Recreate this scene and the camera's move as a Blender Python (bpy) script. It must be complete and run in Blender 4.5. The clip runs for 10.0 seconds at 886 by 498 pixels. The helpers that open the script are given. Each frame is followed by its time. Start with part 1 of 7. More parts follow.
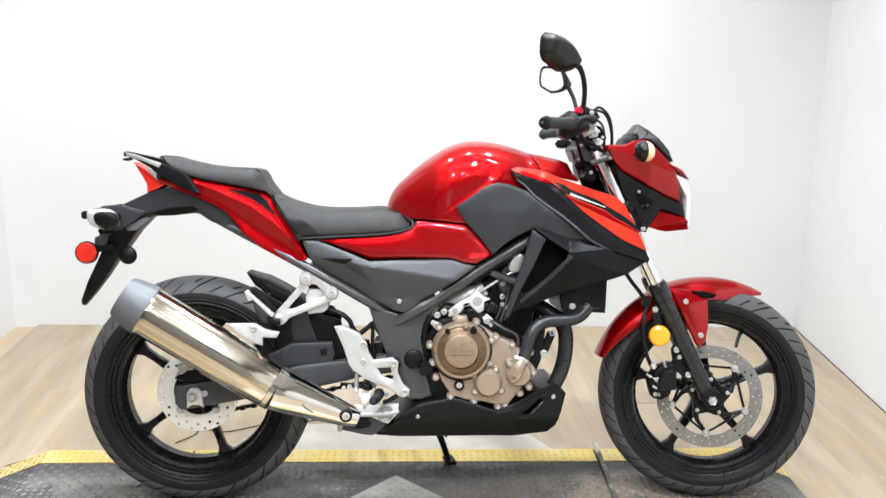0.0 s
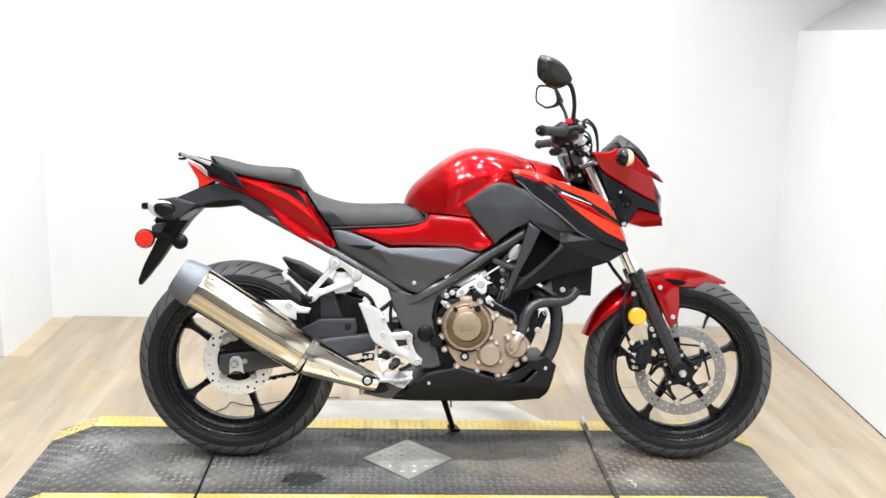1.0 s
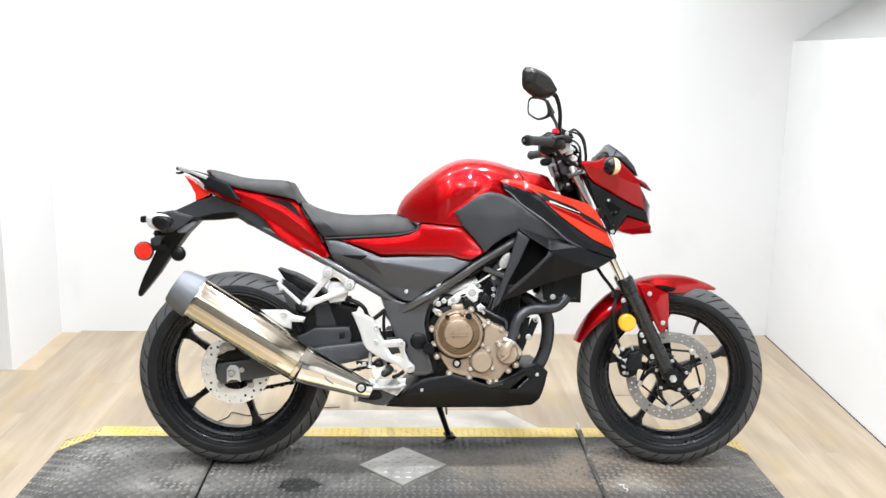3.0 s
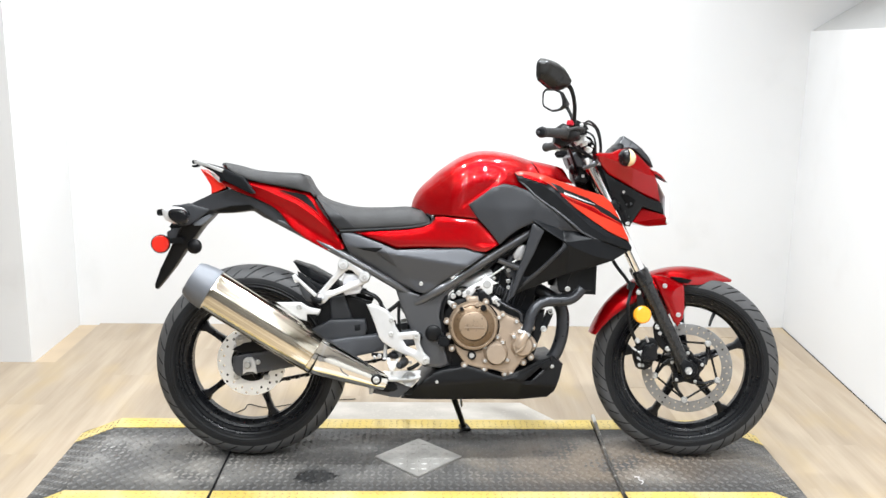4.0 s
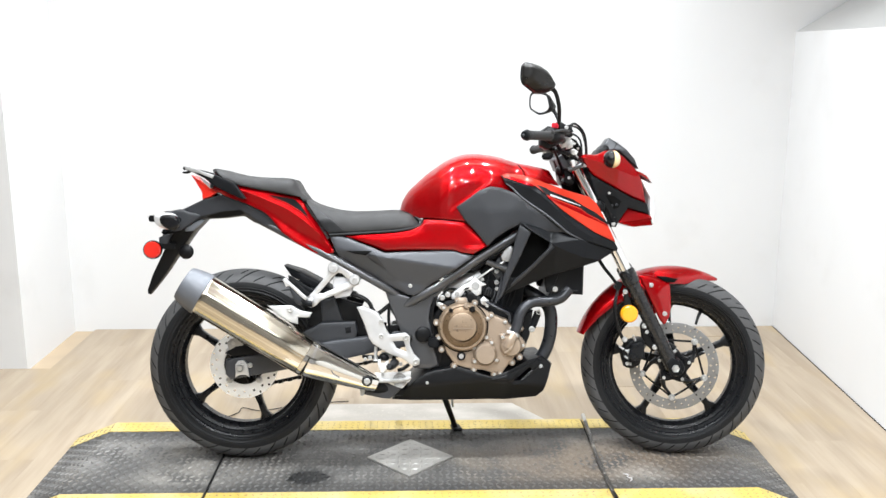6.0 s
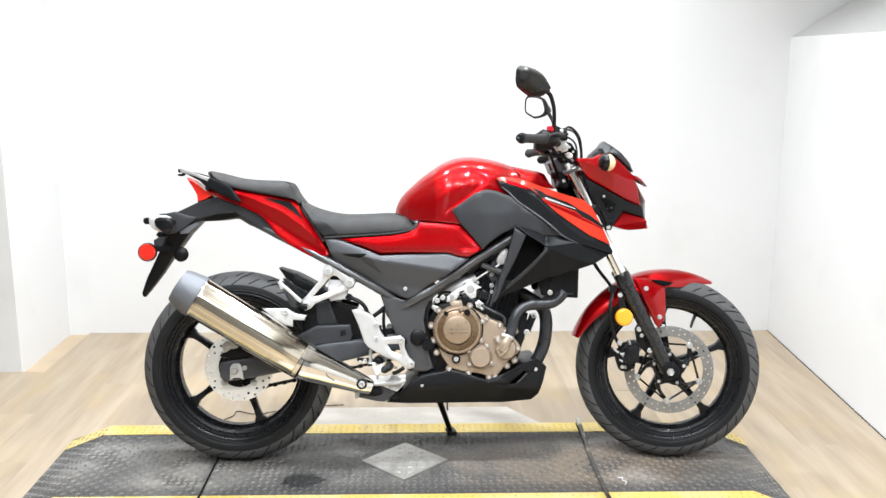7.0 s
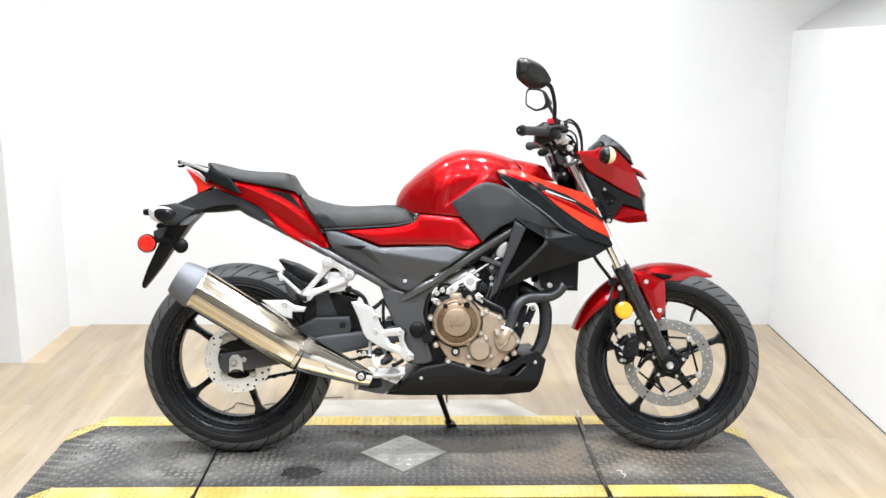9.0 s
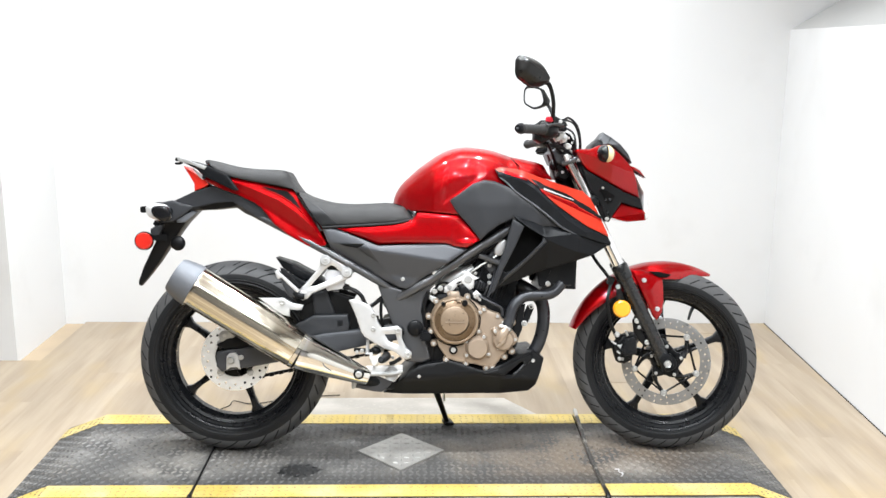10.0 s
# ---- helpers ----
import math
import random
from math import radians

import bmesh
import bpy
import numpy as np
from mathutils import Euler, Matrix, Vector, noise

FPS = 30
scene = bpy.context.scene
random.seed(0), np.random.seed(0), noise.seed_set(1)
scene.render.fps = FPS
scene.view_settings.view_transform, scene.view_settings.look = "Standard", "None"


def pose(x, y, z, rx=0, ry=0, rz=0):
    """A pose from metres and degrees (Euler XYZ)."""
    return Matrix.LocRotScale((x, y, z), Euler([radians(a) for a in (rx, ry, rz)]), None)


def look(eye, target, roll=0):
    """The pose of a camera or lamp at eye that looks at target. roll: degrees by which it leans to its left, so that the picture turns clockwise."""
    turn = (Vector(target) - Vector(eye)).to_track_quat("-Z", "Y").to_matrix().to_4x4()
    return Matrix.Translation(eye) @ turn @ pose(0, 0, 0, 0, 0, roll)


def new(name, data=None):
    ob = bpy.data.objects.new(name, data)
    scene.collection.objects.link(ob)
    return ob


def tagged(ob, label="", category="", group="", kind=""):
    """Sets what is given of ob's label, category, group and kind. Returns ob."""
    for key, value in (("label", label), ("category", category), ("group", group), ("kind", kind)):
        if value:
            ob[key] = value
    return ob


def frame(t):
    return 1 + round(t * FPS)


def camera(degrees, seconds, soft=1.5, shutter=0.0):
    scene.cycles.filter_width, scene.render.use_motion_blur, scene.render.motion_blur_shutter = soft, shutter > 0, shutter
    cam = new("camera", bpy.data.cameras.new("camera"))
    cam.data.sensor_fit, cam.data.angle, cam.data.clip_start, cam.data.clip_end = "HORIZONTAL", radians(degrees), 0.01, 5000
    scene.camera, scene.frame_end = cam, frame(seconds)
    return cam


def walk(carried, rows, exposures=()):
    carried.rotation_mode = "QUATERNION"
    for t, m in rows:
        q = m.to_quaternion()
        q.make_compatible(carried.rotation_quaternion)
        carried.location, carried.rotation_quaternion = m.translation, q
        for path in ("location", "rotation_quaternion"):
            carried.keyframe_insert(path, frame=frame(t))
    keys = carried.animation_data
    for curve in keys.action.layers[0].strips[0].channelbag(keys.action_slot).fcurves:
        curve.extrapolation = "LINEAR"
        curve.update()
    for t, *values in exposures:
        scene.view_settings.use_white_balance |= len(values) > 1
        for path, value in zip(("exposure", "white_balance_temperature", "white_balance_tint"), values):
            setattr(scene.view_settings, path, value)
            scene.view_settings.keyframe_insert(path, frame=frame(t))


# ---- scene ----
cam = camera(51.1, 10.0, soft=1.5)
PATH = [
    (0, (-0.161, -2.391, 1.294), (-0.059, -0.455, 0.799), 1.2),
    (0.5, (-0.149, -2.627, 1.312), (-0.105, -0.677, 0.871), 1.9),
    (1, (-0.233, -2.794, 1.295), (-0.113, -0.849, 0.848), 2.0),
    (1.5, (-0.211, -2.859, 1.291), (-0.111, -0.9, 0.899), 2.3),
    (2, (-0.17, -2.862, 1.311), (-0.069, -0.9, 0.935), 1.2),
    (2.5, (-0.167, -2.853, 1.294), (-0.074, -0.897, 0.887), 1.7),
    (2.7, (-0.164, -2.857, 1.289), (-0.066, -0.901, 0.882), 1.4),
    (3.8, (-0.145, -2.856, 1.280), (-0.108, -0.903, 0.849), 0.6),
    (4, (-0.153, -2.86, 1.283), (-0.105, -0.907, 0.856), 0.8),
    (4.5, (-0.138, -2.872, 1.284), (-0.096, -0.923, 0.837), 0.5),
    (5, (-0.128, -2.886, 1.278), (-0.089, -0.935, 0.839), -0.2),
    (5.5, (-0.126, -2.897, 1.287), (-0.085, -0.942, 0.869), -0.1),
    (5.7, (-0.128, -2.898, 1.289), (-0.079, -0.943, 0.869), 0.1),
    (6.8, (-0.119, -2.898, 1.281), (-0.060, -0.943, 0.863), 0.2),
    (7, (-0.122, -2.9, 1.28), (-0.061, -0.943, 0.872), 0.3),
    (7.5, (-0.123, -2.907, 1.285), (-0.073, -0.946, 0.894), 0.1),
    (8, (-0.122, -2.908, 1.282), (-0.072, -0.951, 0.871), 0.2),
    (8.5, (-0.12, -2.9, 1.279), (-0.066, -0.946, 0.857), 0.5),
    (9, (-0.117, -2.898, 1.275), (-0.059, -0.944, 0.854), 0.5),
    (9.5, (-0.122, -2.894, 1.276), (-0.065, -0.94, 0.853), 0.5),
    (10, (-0.125, -2.893, 1.274), (-0.057, -0.94, 0.849), 0.7),
]
walk(cam, [(t, look(eye, target, roll)) for t, eye, target, roll in PATH],
     [(0, -0.26), (0.5, -0.2), (1, -0.15), (2, -0.12), (3, -0.12), (4, -0.13), (5.5, -0.14), (7, -0.13), (10, -0.13)])

# ---- light ----
world = bpy.data.worlds.new("room_air")
world.use_nodes = True
world.node_tree.nodes["Background"].inputs[0].default_value = (1, 1, 1, 1)
world.node_tree.nodes["Background"].inputs[1].default_value = 0.0
scene.world = world
FLOOR, CEIL = -0.06, 2.75
LAMP_WATTS = 33.0


# ---- materials ----
def material(name, color, rough=0.5, metal=0.0, coat=0.0, vary=0.12, scale=30.0, bump=0.0, bump_scale=400.0, ior=1.5, spec=0.5,
             trans=0.0, emit=0.0, rough_vary=0.08, coat_rough=0.03, island=0.0):
    """A surface with tone variation at two scales and a fine relief."""
    mat = bpy.data.materials.new(name)
    mat.use_nodes = True
    nt = mat.node_tree
    b = nt.nodes["Principled BSDF"]
    b.inputs["Metallic"].default_value = metal
    b.inputs["IOR"].default_value = ior
    b.inputs["Specular IOR Level"].default_value = spec
    b.inputs["Coat Weight"].default_value = coat
    b.inputs["Coat Roughness"].default_value = coat_rough
    b.inputs["Transmission Weight"].default_value = trans
    co = nt.nodes.new("ShaderNodeTexCoord")
    big, small = (nt.nodes.new("ShaderNodeTexNoise") for _ in range(2))
    big.inputs["Scale"].default_value, small.inputs["Scale"].default_value = scale * 0.15, scale
    big.inputs["Detail"].default_value, small.inputs["Detail"].default_value = 3, 6
    mix = nt.nodes.new("ShaderNodeMath")
    mix.operation = "ADD"
    for i, n in enumerate((big, small)):
        nt.links.new(co.outputs["Object"], n.inputs["Vector"])
        nt.links.new(n.outputs["Fac"], mix.inputs[i])
    ramp = nt.nodes.new("ShaderNodeMapRange")
    ramp.inputs["From Min"].default_value, ramp.inputs["From Max"].default_value = 0.6, 1.4
    ramp.inputs["To Min"].default_value, ramp.inputs["To Max"].default_value = 1 - vary, 1 + vary
    nt.links.new(mix.outputs[0], ramp.inputs["Value"])
    tone = nt.nodes.new("ShaderNodeVectorMath")
    tone.operation = "SCALE"
    tone.inputs[0].default_value = color
    nt.links.new(ramp.outputs[0], tone.inputs["Scale"])
    nt.links.new(tone.outputs[0], b.inputs["Base Color"])
    rr = nt.nodes.new("ShaderNodeMapRange")
    rr.inputs["From Min"].default_value, rr.inputs["From Max"].default_value = 0.3, 0.7
    rr.inputs["To Min"].default_value, rr.inputs["To Max"].default_value = max(rough - rough_vary, 0.0), min(rough + rough_vary, 1)
    nt.links.new(small.outputs["Fac"], rr.inputs["Value"])
    nt.links.new(rr.outputs[0], b.inputs["Roughness"])
    if bump:
        fine = nt.nodes.new("ShaderNodeTexNoise")
        fine.inputs["Scale"].default_value, fine.inputs["Detail"].default_value = bump_scale, 4
        nt.links.new(co.outputs["Object"], fine.inputs["Vector"])
        bm_ = nt.nodes.new("ShaderNodeBump")
        bm_.inputs["Strength"].default_value, bm_.inputs["Distance"].default_value = bump, 0.002
        nt.links.new(fine.outputs["Fac"], bm_.inputs["Height"])
        nt.links.new(bm_.outputs[0], b.inputs["Normal"])
    if emit:
        b.inputs["Emission Color"].default_value = (*color, 1)
        b.inputs["Emission Strength"].default_value = emit
    return mat


def oak_material():
    """Light oak vinyl: long grain streaks along the plank, a tone of its own for each plank."""
    mat = bpy.data.materials.new("oak_vinyl")
    mat.use_nodes = True
    nt = mat.node_tree
    b = nt.nodes["Principled BSDF"]
    co, info = nt.nodes.new("ShaderNodeTexCoord"), nt.nodes.new("ShaderNodeObjectInfo")
    shift = nt.nodes.new("ShaderNodeVectorMath")
    shift.operation = "MULTIPLY_ADD"
    nt.links.new(info.outputs["Random"], shift.inputs[0])
    shift.inputs[1].default_value = (31, 17, 5)
    nt.links.new(co.outputs["Object"], shift.inputs[2])
    def grain(sx, sy, detail):
        m = nt.nodes.new("ShaderNodeMapping")
        m.inputs["Scale"].default_value = (sx, sy, 1)
        n = nt.nodes.new("ShaderNodeTexNoise")
        n.inputs["Scale"].default_value, n.inputs["Detail"].default_value = 1.0, detail
        nt.links.new(shift.outputs[0], m.inputs[0])
        nt.links.new(m.outputs[0], n.inputs["Vector"])
        return n
    broad, fine, blotch = grain(16, 1.5, 4), grain(90, 4, 5), grain(5, 2.2, 5)
    place = nt.nodes.new("ShaderNodeNewGeometry")
    nt.links.new(place.outputs["Position"], blotch.inputs["Vector"].links[0].from_node.inputs[0])
    add = nt.nodes.new("ShaderNodeMath")
    add.operation = "MULTIPLY_ADD"
    nt.links.new(fine.outputs["Fac"], add.inputs[0])
    add.inputs[1].default_value = 0.3
    nt.links.new(broad.outputs["Fac"], add.inputs[2])
    ramp = nt.nodes.new("ShaderNodeValToRGB")
    e = ramp.color_ramp.elements
    e[0].position, e[0].color = 0.42, (0.252, 0.196, 0.138, 1)
    e[1].position, e[1].color = 0.88, (0.361, 0.294, 0.216, 1)
    nt.links.new(add.outputs[0], ramp.inputs[0])
    tint = nt.nodes.new("ShaderNodeMapRange")
    tint.inputs["To Min"].default_value, tint.inputs["To Max"].default_value = 0.955, 1.04
    nt.links.new(info.outputs["Random"], tint.inputs["Value"])
    sc = nt.nodes.new("ShaderNodeVectorMath")
    sc.operation = "SCALE"
    warm = nt.nodes.new("ShaderNodeMapRange")
    warm.interpolation_type = "SMOOTHSTEP"
    warm.inputs["From Min"].default_value, warm.inputs["From Max"].default_value = 0.48, 0.72
    warm.inputs["To Max"].default_value = 0.7
    nt.links.new(blotch.outputs["Fac"], warm.inputs["Value"])
    mix = nt.nodes.new("ShaderNodeMix")
    mix.data_type = "RGBA"
    nt.links.new(warm.outputs[0], mix.inputs["Factor"])
    nt.links.new(ramp.outputs[0], mix.inputs["A"])
    mix.inputs["B"].default_value = (0.355, 0.268, 0.156, 1)
    nt.links.new(mix.outputs["Result"], sc.inputs[0])
    nt.links.new(tint.outputs[0], sc.inputs["Scale"])
    nt.links.new(sc.outputs[0], b.inputs["Base Color"])
    rr = nt.nodes.new("ShaderNodeMapRange")
    rr.inputs["To Min"].default_value, rr.inputs["To Max"].default_value = 0.38, 0.62
    nt.links.new(blotch.outputs["Fac"], rr.inputs["Value"])
    nt.links.new(rr.outputs[0], b.inputs["Roughness"])
    bu = nt.nodes.new("ShaderNodeBump")
    bu.inputs["Strength"].default_value, bu.inputs["Distance"].default_value = 0.15, 0.001
    nt.links.new(fine.outputs["Fac"], bu.inputs["Height"])
    nt.links.new(bu.outputs[0], b.inputs["Normal"])
    return mat


def worn_material(name, base, worn, rough, metal, low, high, scale=5.0, dust=(0.3, 0.26, 0.2), dusty=0.35, stains=(), unworn=None):
    """Painted or bare steel with scuffed patches and dried dust."""
    mat = bpy.data.materials.new(name)
    mat.use_nodes = True
    nt = mat.node_tree
    b = nt.nodes["Principled BSDF"]
    co = nt.nodes.new("ShaderNodeTexCoord")
    def cloud(s, d):
        n = nt.nodes.new("ShaderNodeTexNoise")
        n.inputs["Scale"].default_value, n.inputs["Detail"].default_value = s, d
        nt.links.new(co.outputs["Object"], n.inputs["Vector"])
        return n
    def between(n, a, c):
        m = nt.nodes.new("ShaderNodeMapRange")
        m.interpolation_type = "SMOOTHSTEP"
        m.inputs["From Min"].default_value, m.inputs["From Max"].default_value = a, c
        nt.links.new(n.outputs["Fac"], m.inputs["Value"])
        return m.outputs[0]
    def blend(f, a, c):
        m = nt.nodes.new("ShaderNodeMix")
        m.data_type = "RGBA"
        nt.links.new(f, m.inputs["Factor"])
        for sock, v in ((m.inputs["A"], a), (m.inputs["B"], c)):
            if isinstance(v, tuple):
                sock.default_value = (*v, 1)
            else:
                nt.links.new(v, sock)
        return m.outputs["Result"]
    patches, specks, dirt = cloud(scale, 10), cloud(scale * 14, 8), cloud(scale * 0.5, 9)
    c1 = blend(between(patches, low, high), base, worn)
    c2 = blend(between(specks, 0.55, 0.75), c1, worn)
    d = nt.nodes.new("ShaderNodeMath")
    d.operation = "MULTIPLY"
    nt.links.new(between(dirt, 0.5, 0.72), d.inputs[0])
    d.inputs[1].default_value = dusty
    c3 = blend(d.outputs[0], c2, dust)
    for (sx, sy, reach), tone, most in stains:
        far = nt.nodes.new("ShaderNodeVectorMath")
        far.operation = "DISTANCE"
        nt.links.new(co.outputs["Object"], far.inputs[0])
        far.inputs[1].default_value = (sx, sy, 0)
        near = nt.nodes.new("ShaderNodeMapRange")
        near.inputs["From Min"].default_value, near.inputs["From Max"].default_value = reach, reach * 0.3
        near.inputs["To Max"].default_value = most
        nt.links.new(far.outputs["Value"], near.inputs["Value"])
        f = nt.nodes.new("ShaderNodeMath")
        f.operation = "MULTIPLY"
        nt.links.new(near.outputs[0], f.inputs[0])
        nt.links.new(between(patches, 0.36, 0.54), f.inputs[1])
        c3 = blend(f.outputs[0], c3, tone)
    if unworn:                                   # paint kept along the two edges, where nobody treads
        middle, reach, tone = unworn
        axes = nt.nodes.new("ShaderNodeSeparateXYZ")
        nt.links.new(co.outputs["Object"], axes.inputs[0])
        off = nt.nodes.new("ShaderNodeMath")
        off.operation = "SUBTRACT"
        nt.links.new(axes.outputs["Y"], off.inputs[0])
        off.inputs[1].default_value = middle
        gap = nt.nodes.new("ShaderNodeMath")
        gap.operation = "ABSOLUTE"
        nt.links.new(off.outputs[0], gap.inputs[0])
        wavy = nt.nodes.new("ShaderNodeMath")
        wavy.operation = "MULTIPLY_ADD"
        nt.links.new(patches.outputs["Fac"], wavy.inputs[0])
        wavy.inputs[1].default_value = 0.12
        nt.links.new(gap.outputs[0], wavy.inputs[2])
        edge = nt.nodes.new("ShaderNodeMapRange")
        edge.interpolation_type = "SMOOTHSTEP"
        edge.inputs["From Min"].default_value, edge.inputs["From Max"].default_value = reach + 0.03, reach + 0.1
        edge.inputs["To Max"].default_value = 0.75
        nt.links.new(wavy.outputs[0], edge.inputs["Value"])
        c3 = blend(edge.outputs[0], c3, tone)
    nt.links.new(c3, b.inputs["Base Color"])
    rr = nt.nodes.new("ShaderNodeMapRange")
    rr.inputs["To Min"].default_value, rr.inputs["To Max"].default_value = rough - 0.15, rough + 0.2
    nt.links.new(specks.outputs["Fac"], rr.inputs["Value"])
    nt.links.new(rr.outputs[0], b.inputs["Roughness"])
    b.inputs["Metallic"].default_value = metal
    bu = nt.nodes.new("ShaderNodeBump")
    bu.inputs["Strength"].default_value, bu.inputs["Distance"].default_value = 0.2, 0.002
    nt.links.new(specks.outputs["Fac"], bu.inputs["Height"])
    nt.links.new(bu.outputs[0], b.inputs["Normal"])
    return mat


def streaked_steel(name, color, rough):
    """Polished steel with fine drawn lines round the can; reflected streaks are put into its colour."""
    mat = material(name, color, rough, 1.0, vary=0.06, scale=20, rough_vary=0.04)
    nt = mat.node_tree
    co, mp = nt.nodes.new("ShaderNodeTexCoord"), nt.nodes.new("ShaderNodeMapping")
    mp.inputs["Scale"].default_value = (130, 0.6, 130)
    lines = nt.nodes.new("ShaderNodeTexNoise")
    lines.inputs["Scale"].default_value, lines.inputs["Detail"].default_value = 1.0, 1.5
    bu = nt.nodes.new("ShaderNodeBump")
    bu.inputs["Strength"].default_value, bu.inputs["Distance"].default_value = 1.0, 0.0011
    nt.links.new(co.outputs["Object"], mp.inputs[0])
    nt.links.new(mp.outputs[0], lines.inputs["Vector"])
    nt.links.new(lines.outputs["Fac"], bu.inputs["Height"])
    # darker bands in the colour stand in for long reflections on the can
    tone = nt.nodes.new("ShaderNodeValToRGB")
    t = tone.color_ramp.elements
    t[0].position, t[0].color = 0.36, (color[0] * 0.58, color[1] * 0.555, color[2] * 0.52, 1)
    t[1].position, t[1].color = 0.60, (*color, 1)
    broad = nt.nodes.new("ShaderNodeTexNoise")
    broad.inputs["Scale"].default_value, broad.inputs["Detail"].default_value = 0.6, 2
    nt.links.new(mp.outputs[0], broad.inputs["Vector"])
    nt.links.new(broad.outputs["Fac"], tone.inputs[0])
    nt.links.new(tone.outputs[0], nt.nodes["Principled BSDF"].inputs["Base Color"])
    nt.links.new(bu.outputs[0], nt.nodes["Principled BSDF"].inputs["Normal"])
    return mat


WALL = material("wall_paint", (0.635, 0.635, 0.635), 0.6, vary=0.03, scale=2.4, bump=0.05, bump_scale=180)
def smudged(mat, dirt):
    """Faint hand and boot smudges on a painted wall."""
    nt = mat.node_tree
    b = nt.nodes["Principled BSDF"]
    old = b.inputs["Base Color"].links[0].from_socket
    co, n = nt.nodes.new("ShaderNodeTexCoord"), nt.nodes.new("ShaderNodeTexNoise")
    n.inputs["Scale"].default_value, n.inputs["Detail"].default_value = 2.1, 9
    nt.links.new(co.outputs["Object"], n.inputs["Vector"])
    f = nt.nodes.new("ShaderNodeMapRange")
    f.interpolation_type = "SMOOTHSTEP"
    f.inputs["From Min"].default_value, f.inputs["From Max"].default_value, f.inputs["To Max"].default_value = 0.56, 0.78, 0.7
    nt.links.new(n.outputs["Fac"], f.inputs["Value"])
    m = nt.nodes.new("ShaderNodeMix")
    m.data_type = "RGBA"
    nt.links.new(f.outputs[0], m.inputs["Factor"])
    nt.links.new(old, m.inputs["A"])
    m.inputs["B"].default_value = (*dirt, 1)
    nt.links.new(m.outputs["Result"], b.inputs["Base Color"])


smudged(WALL, (0.56, 0.554, 0.545))
# unseen shop walls: the dimness of the room is put into this dark colour
SHOP_DIMNESS = material("dim_shop_stand_in", (0.22, 0.215, 0.21), 0.7, vary=0.2, scale=1.5)
# the ledge's shade is put into this colour, darker than the wall paint
LEDGE_SHADE = material("shaded_ledge_tone", (0.375, 0.37, 0.36), 0.6, vary=0.04, scale=3, bump=0.05, bump_scale=180)
CEILING = material("ceiling_paint", (0.72, 0.72, 0.72), 0.8, vary=0.02, scale=2)
OAK = oak_material()
SLAB = material("subfloor", (0.4, 0.31, 0.21), 0.6, vary=0.2, scale=6)
# brown and black dirt trodden into the plate: place and reach, tone, strength
DIRT = (((-0.468, -0.242, 0.10), (0.010, 0.010, 0.010), 1.0), ((0.62, -0.17, 0.30), (0.16, 0.118, 0.08), 0.7), ((0.56, -0.26, 0.13), (0.31, 0.295, 0.27), 0.6), ((-1.13, -0.07, 0.15), (0.26, 0.25, 0.235), 0.6), ((0.30, -0.22, 0.32), (0.17, 0.125, 0.085), 0.5), ((-0.98, -0.20, 0.22), (0.045, 0.044, 0.043), 0.6), ((-0.86, -0.30, 0.22), (0.26, 0.245, 0.22), 0.75), ((-0.84, -0.05, 0.18), (0.24, 0.225, 0.2), 0.6), ((0.80, -0.25, 0.2), (0.05, 0.049, 0.05), 0.7))
TREAD = worn_material("tread_steel", (0.074, 0.071, 0.068), (0.120, 0.115, 0.108), 0.62, 0.1, 0.40, 0.62, 7.0, dust=(0.18, 0.15, 0.115), dusty=0.6, stains=DIRT, unworn=(-0.106, 0.165, (0.034, 0.033, 0.032)))
TREAD_LUG = worn_material("worn_lug_steel", (0.100, 0.096, 0.091), (0.160, 0.153, 0.144), 0.58, 0.15, 0.38, 0.6, 8.0, dust=(0.22, 0.185, 0.14), dusty=0.5, stains=DIRT, unworn=(-0.106, 0.165, (0.06, 0.058, 0.056)))
TREAD_LIGHT = worn_material("bare_tread_steel", (0.17, 0.16, 0.145), (0.29, 0.275, 0.25), 0.45, 0.6, 0.4, 0.7, 6.0)
YELLOW = worn_material("yellow_paint", (0.47, 0.34, 0.078), (0.52, 0.41, 0.17), 0.5, 0.0, 0.4, 0.7, 7.0, dust=(0.42, 0.34, 0.2), dusty=0.3)
APRON = worn_material("pale_plate", (0.36, 0.333, 0.295), (0.50, 0.466, 0.42), 0.6, 0.0, 0.4, 0.7, 5.0, dust=(0.35, 0.3, 0.25), dusty=0.3)
PATCH = worn_material("bright_tread_plate", (0.34, 0.33, 0.308), (0.47, 0.455, 0.43), 0.4, 0.6, 0.35, 0.7, 9.0)
STRIP = worn_material("scuffed_joint_steel", (0.05, 0.046, 0.042), (0.40, 0.385, 0.36), 0.4, 0.4, 0.52, 0.60, 14.0)
STAIN = material("oil_stain", (0.013, 0.013, 0.013), 0.55, vary=0.3, scale=60)
# near-black for joints, and for sheets that stand in for shade in slots
GAP = material("dark_gap", (0.004, 0.004, 0.004), 0.9, spec=0.1)
RED = material("candy_red_paint", (0.315, 0.0011, 0.0031), 0.30, 0.6, 0.9, vary=0.05, scale=700, coat_rough=0.035, spec=0.15)
RED.node_tree.nodes["Principled BSDF"].inputs["Specular Tint"].default_value = (0.45, 0.004, 0.008, 1)      # candy lacquer: red to the rim
ORANGE = material("orange_red_paint", (0.40, 0.0225, 0.008), 0.4, 0.0, 0.35, vary=0.04, scale=600, spec=0.2, coat_rough=0.12)
SATIN_PALE = material("satin_mid_grey_paint", (0.055, 0.0575, 0.064), 0.40, 0.3, spec=0.4, vary=0.04, scale=60, bump=0.05, bump_scale=900)
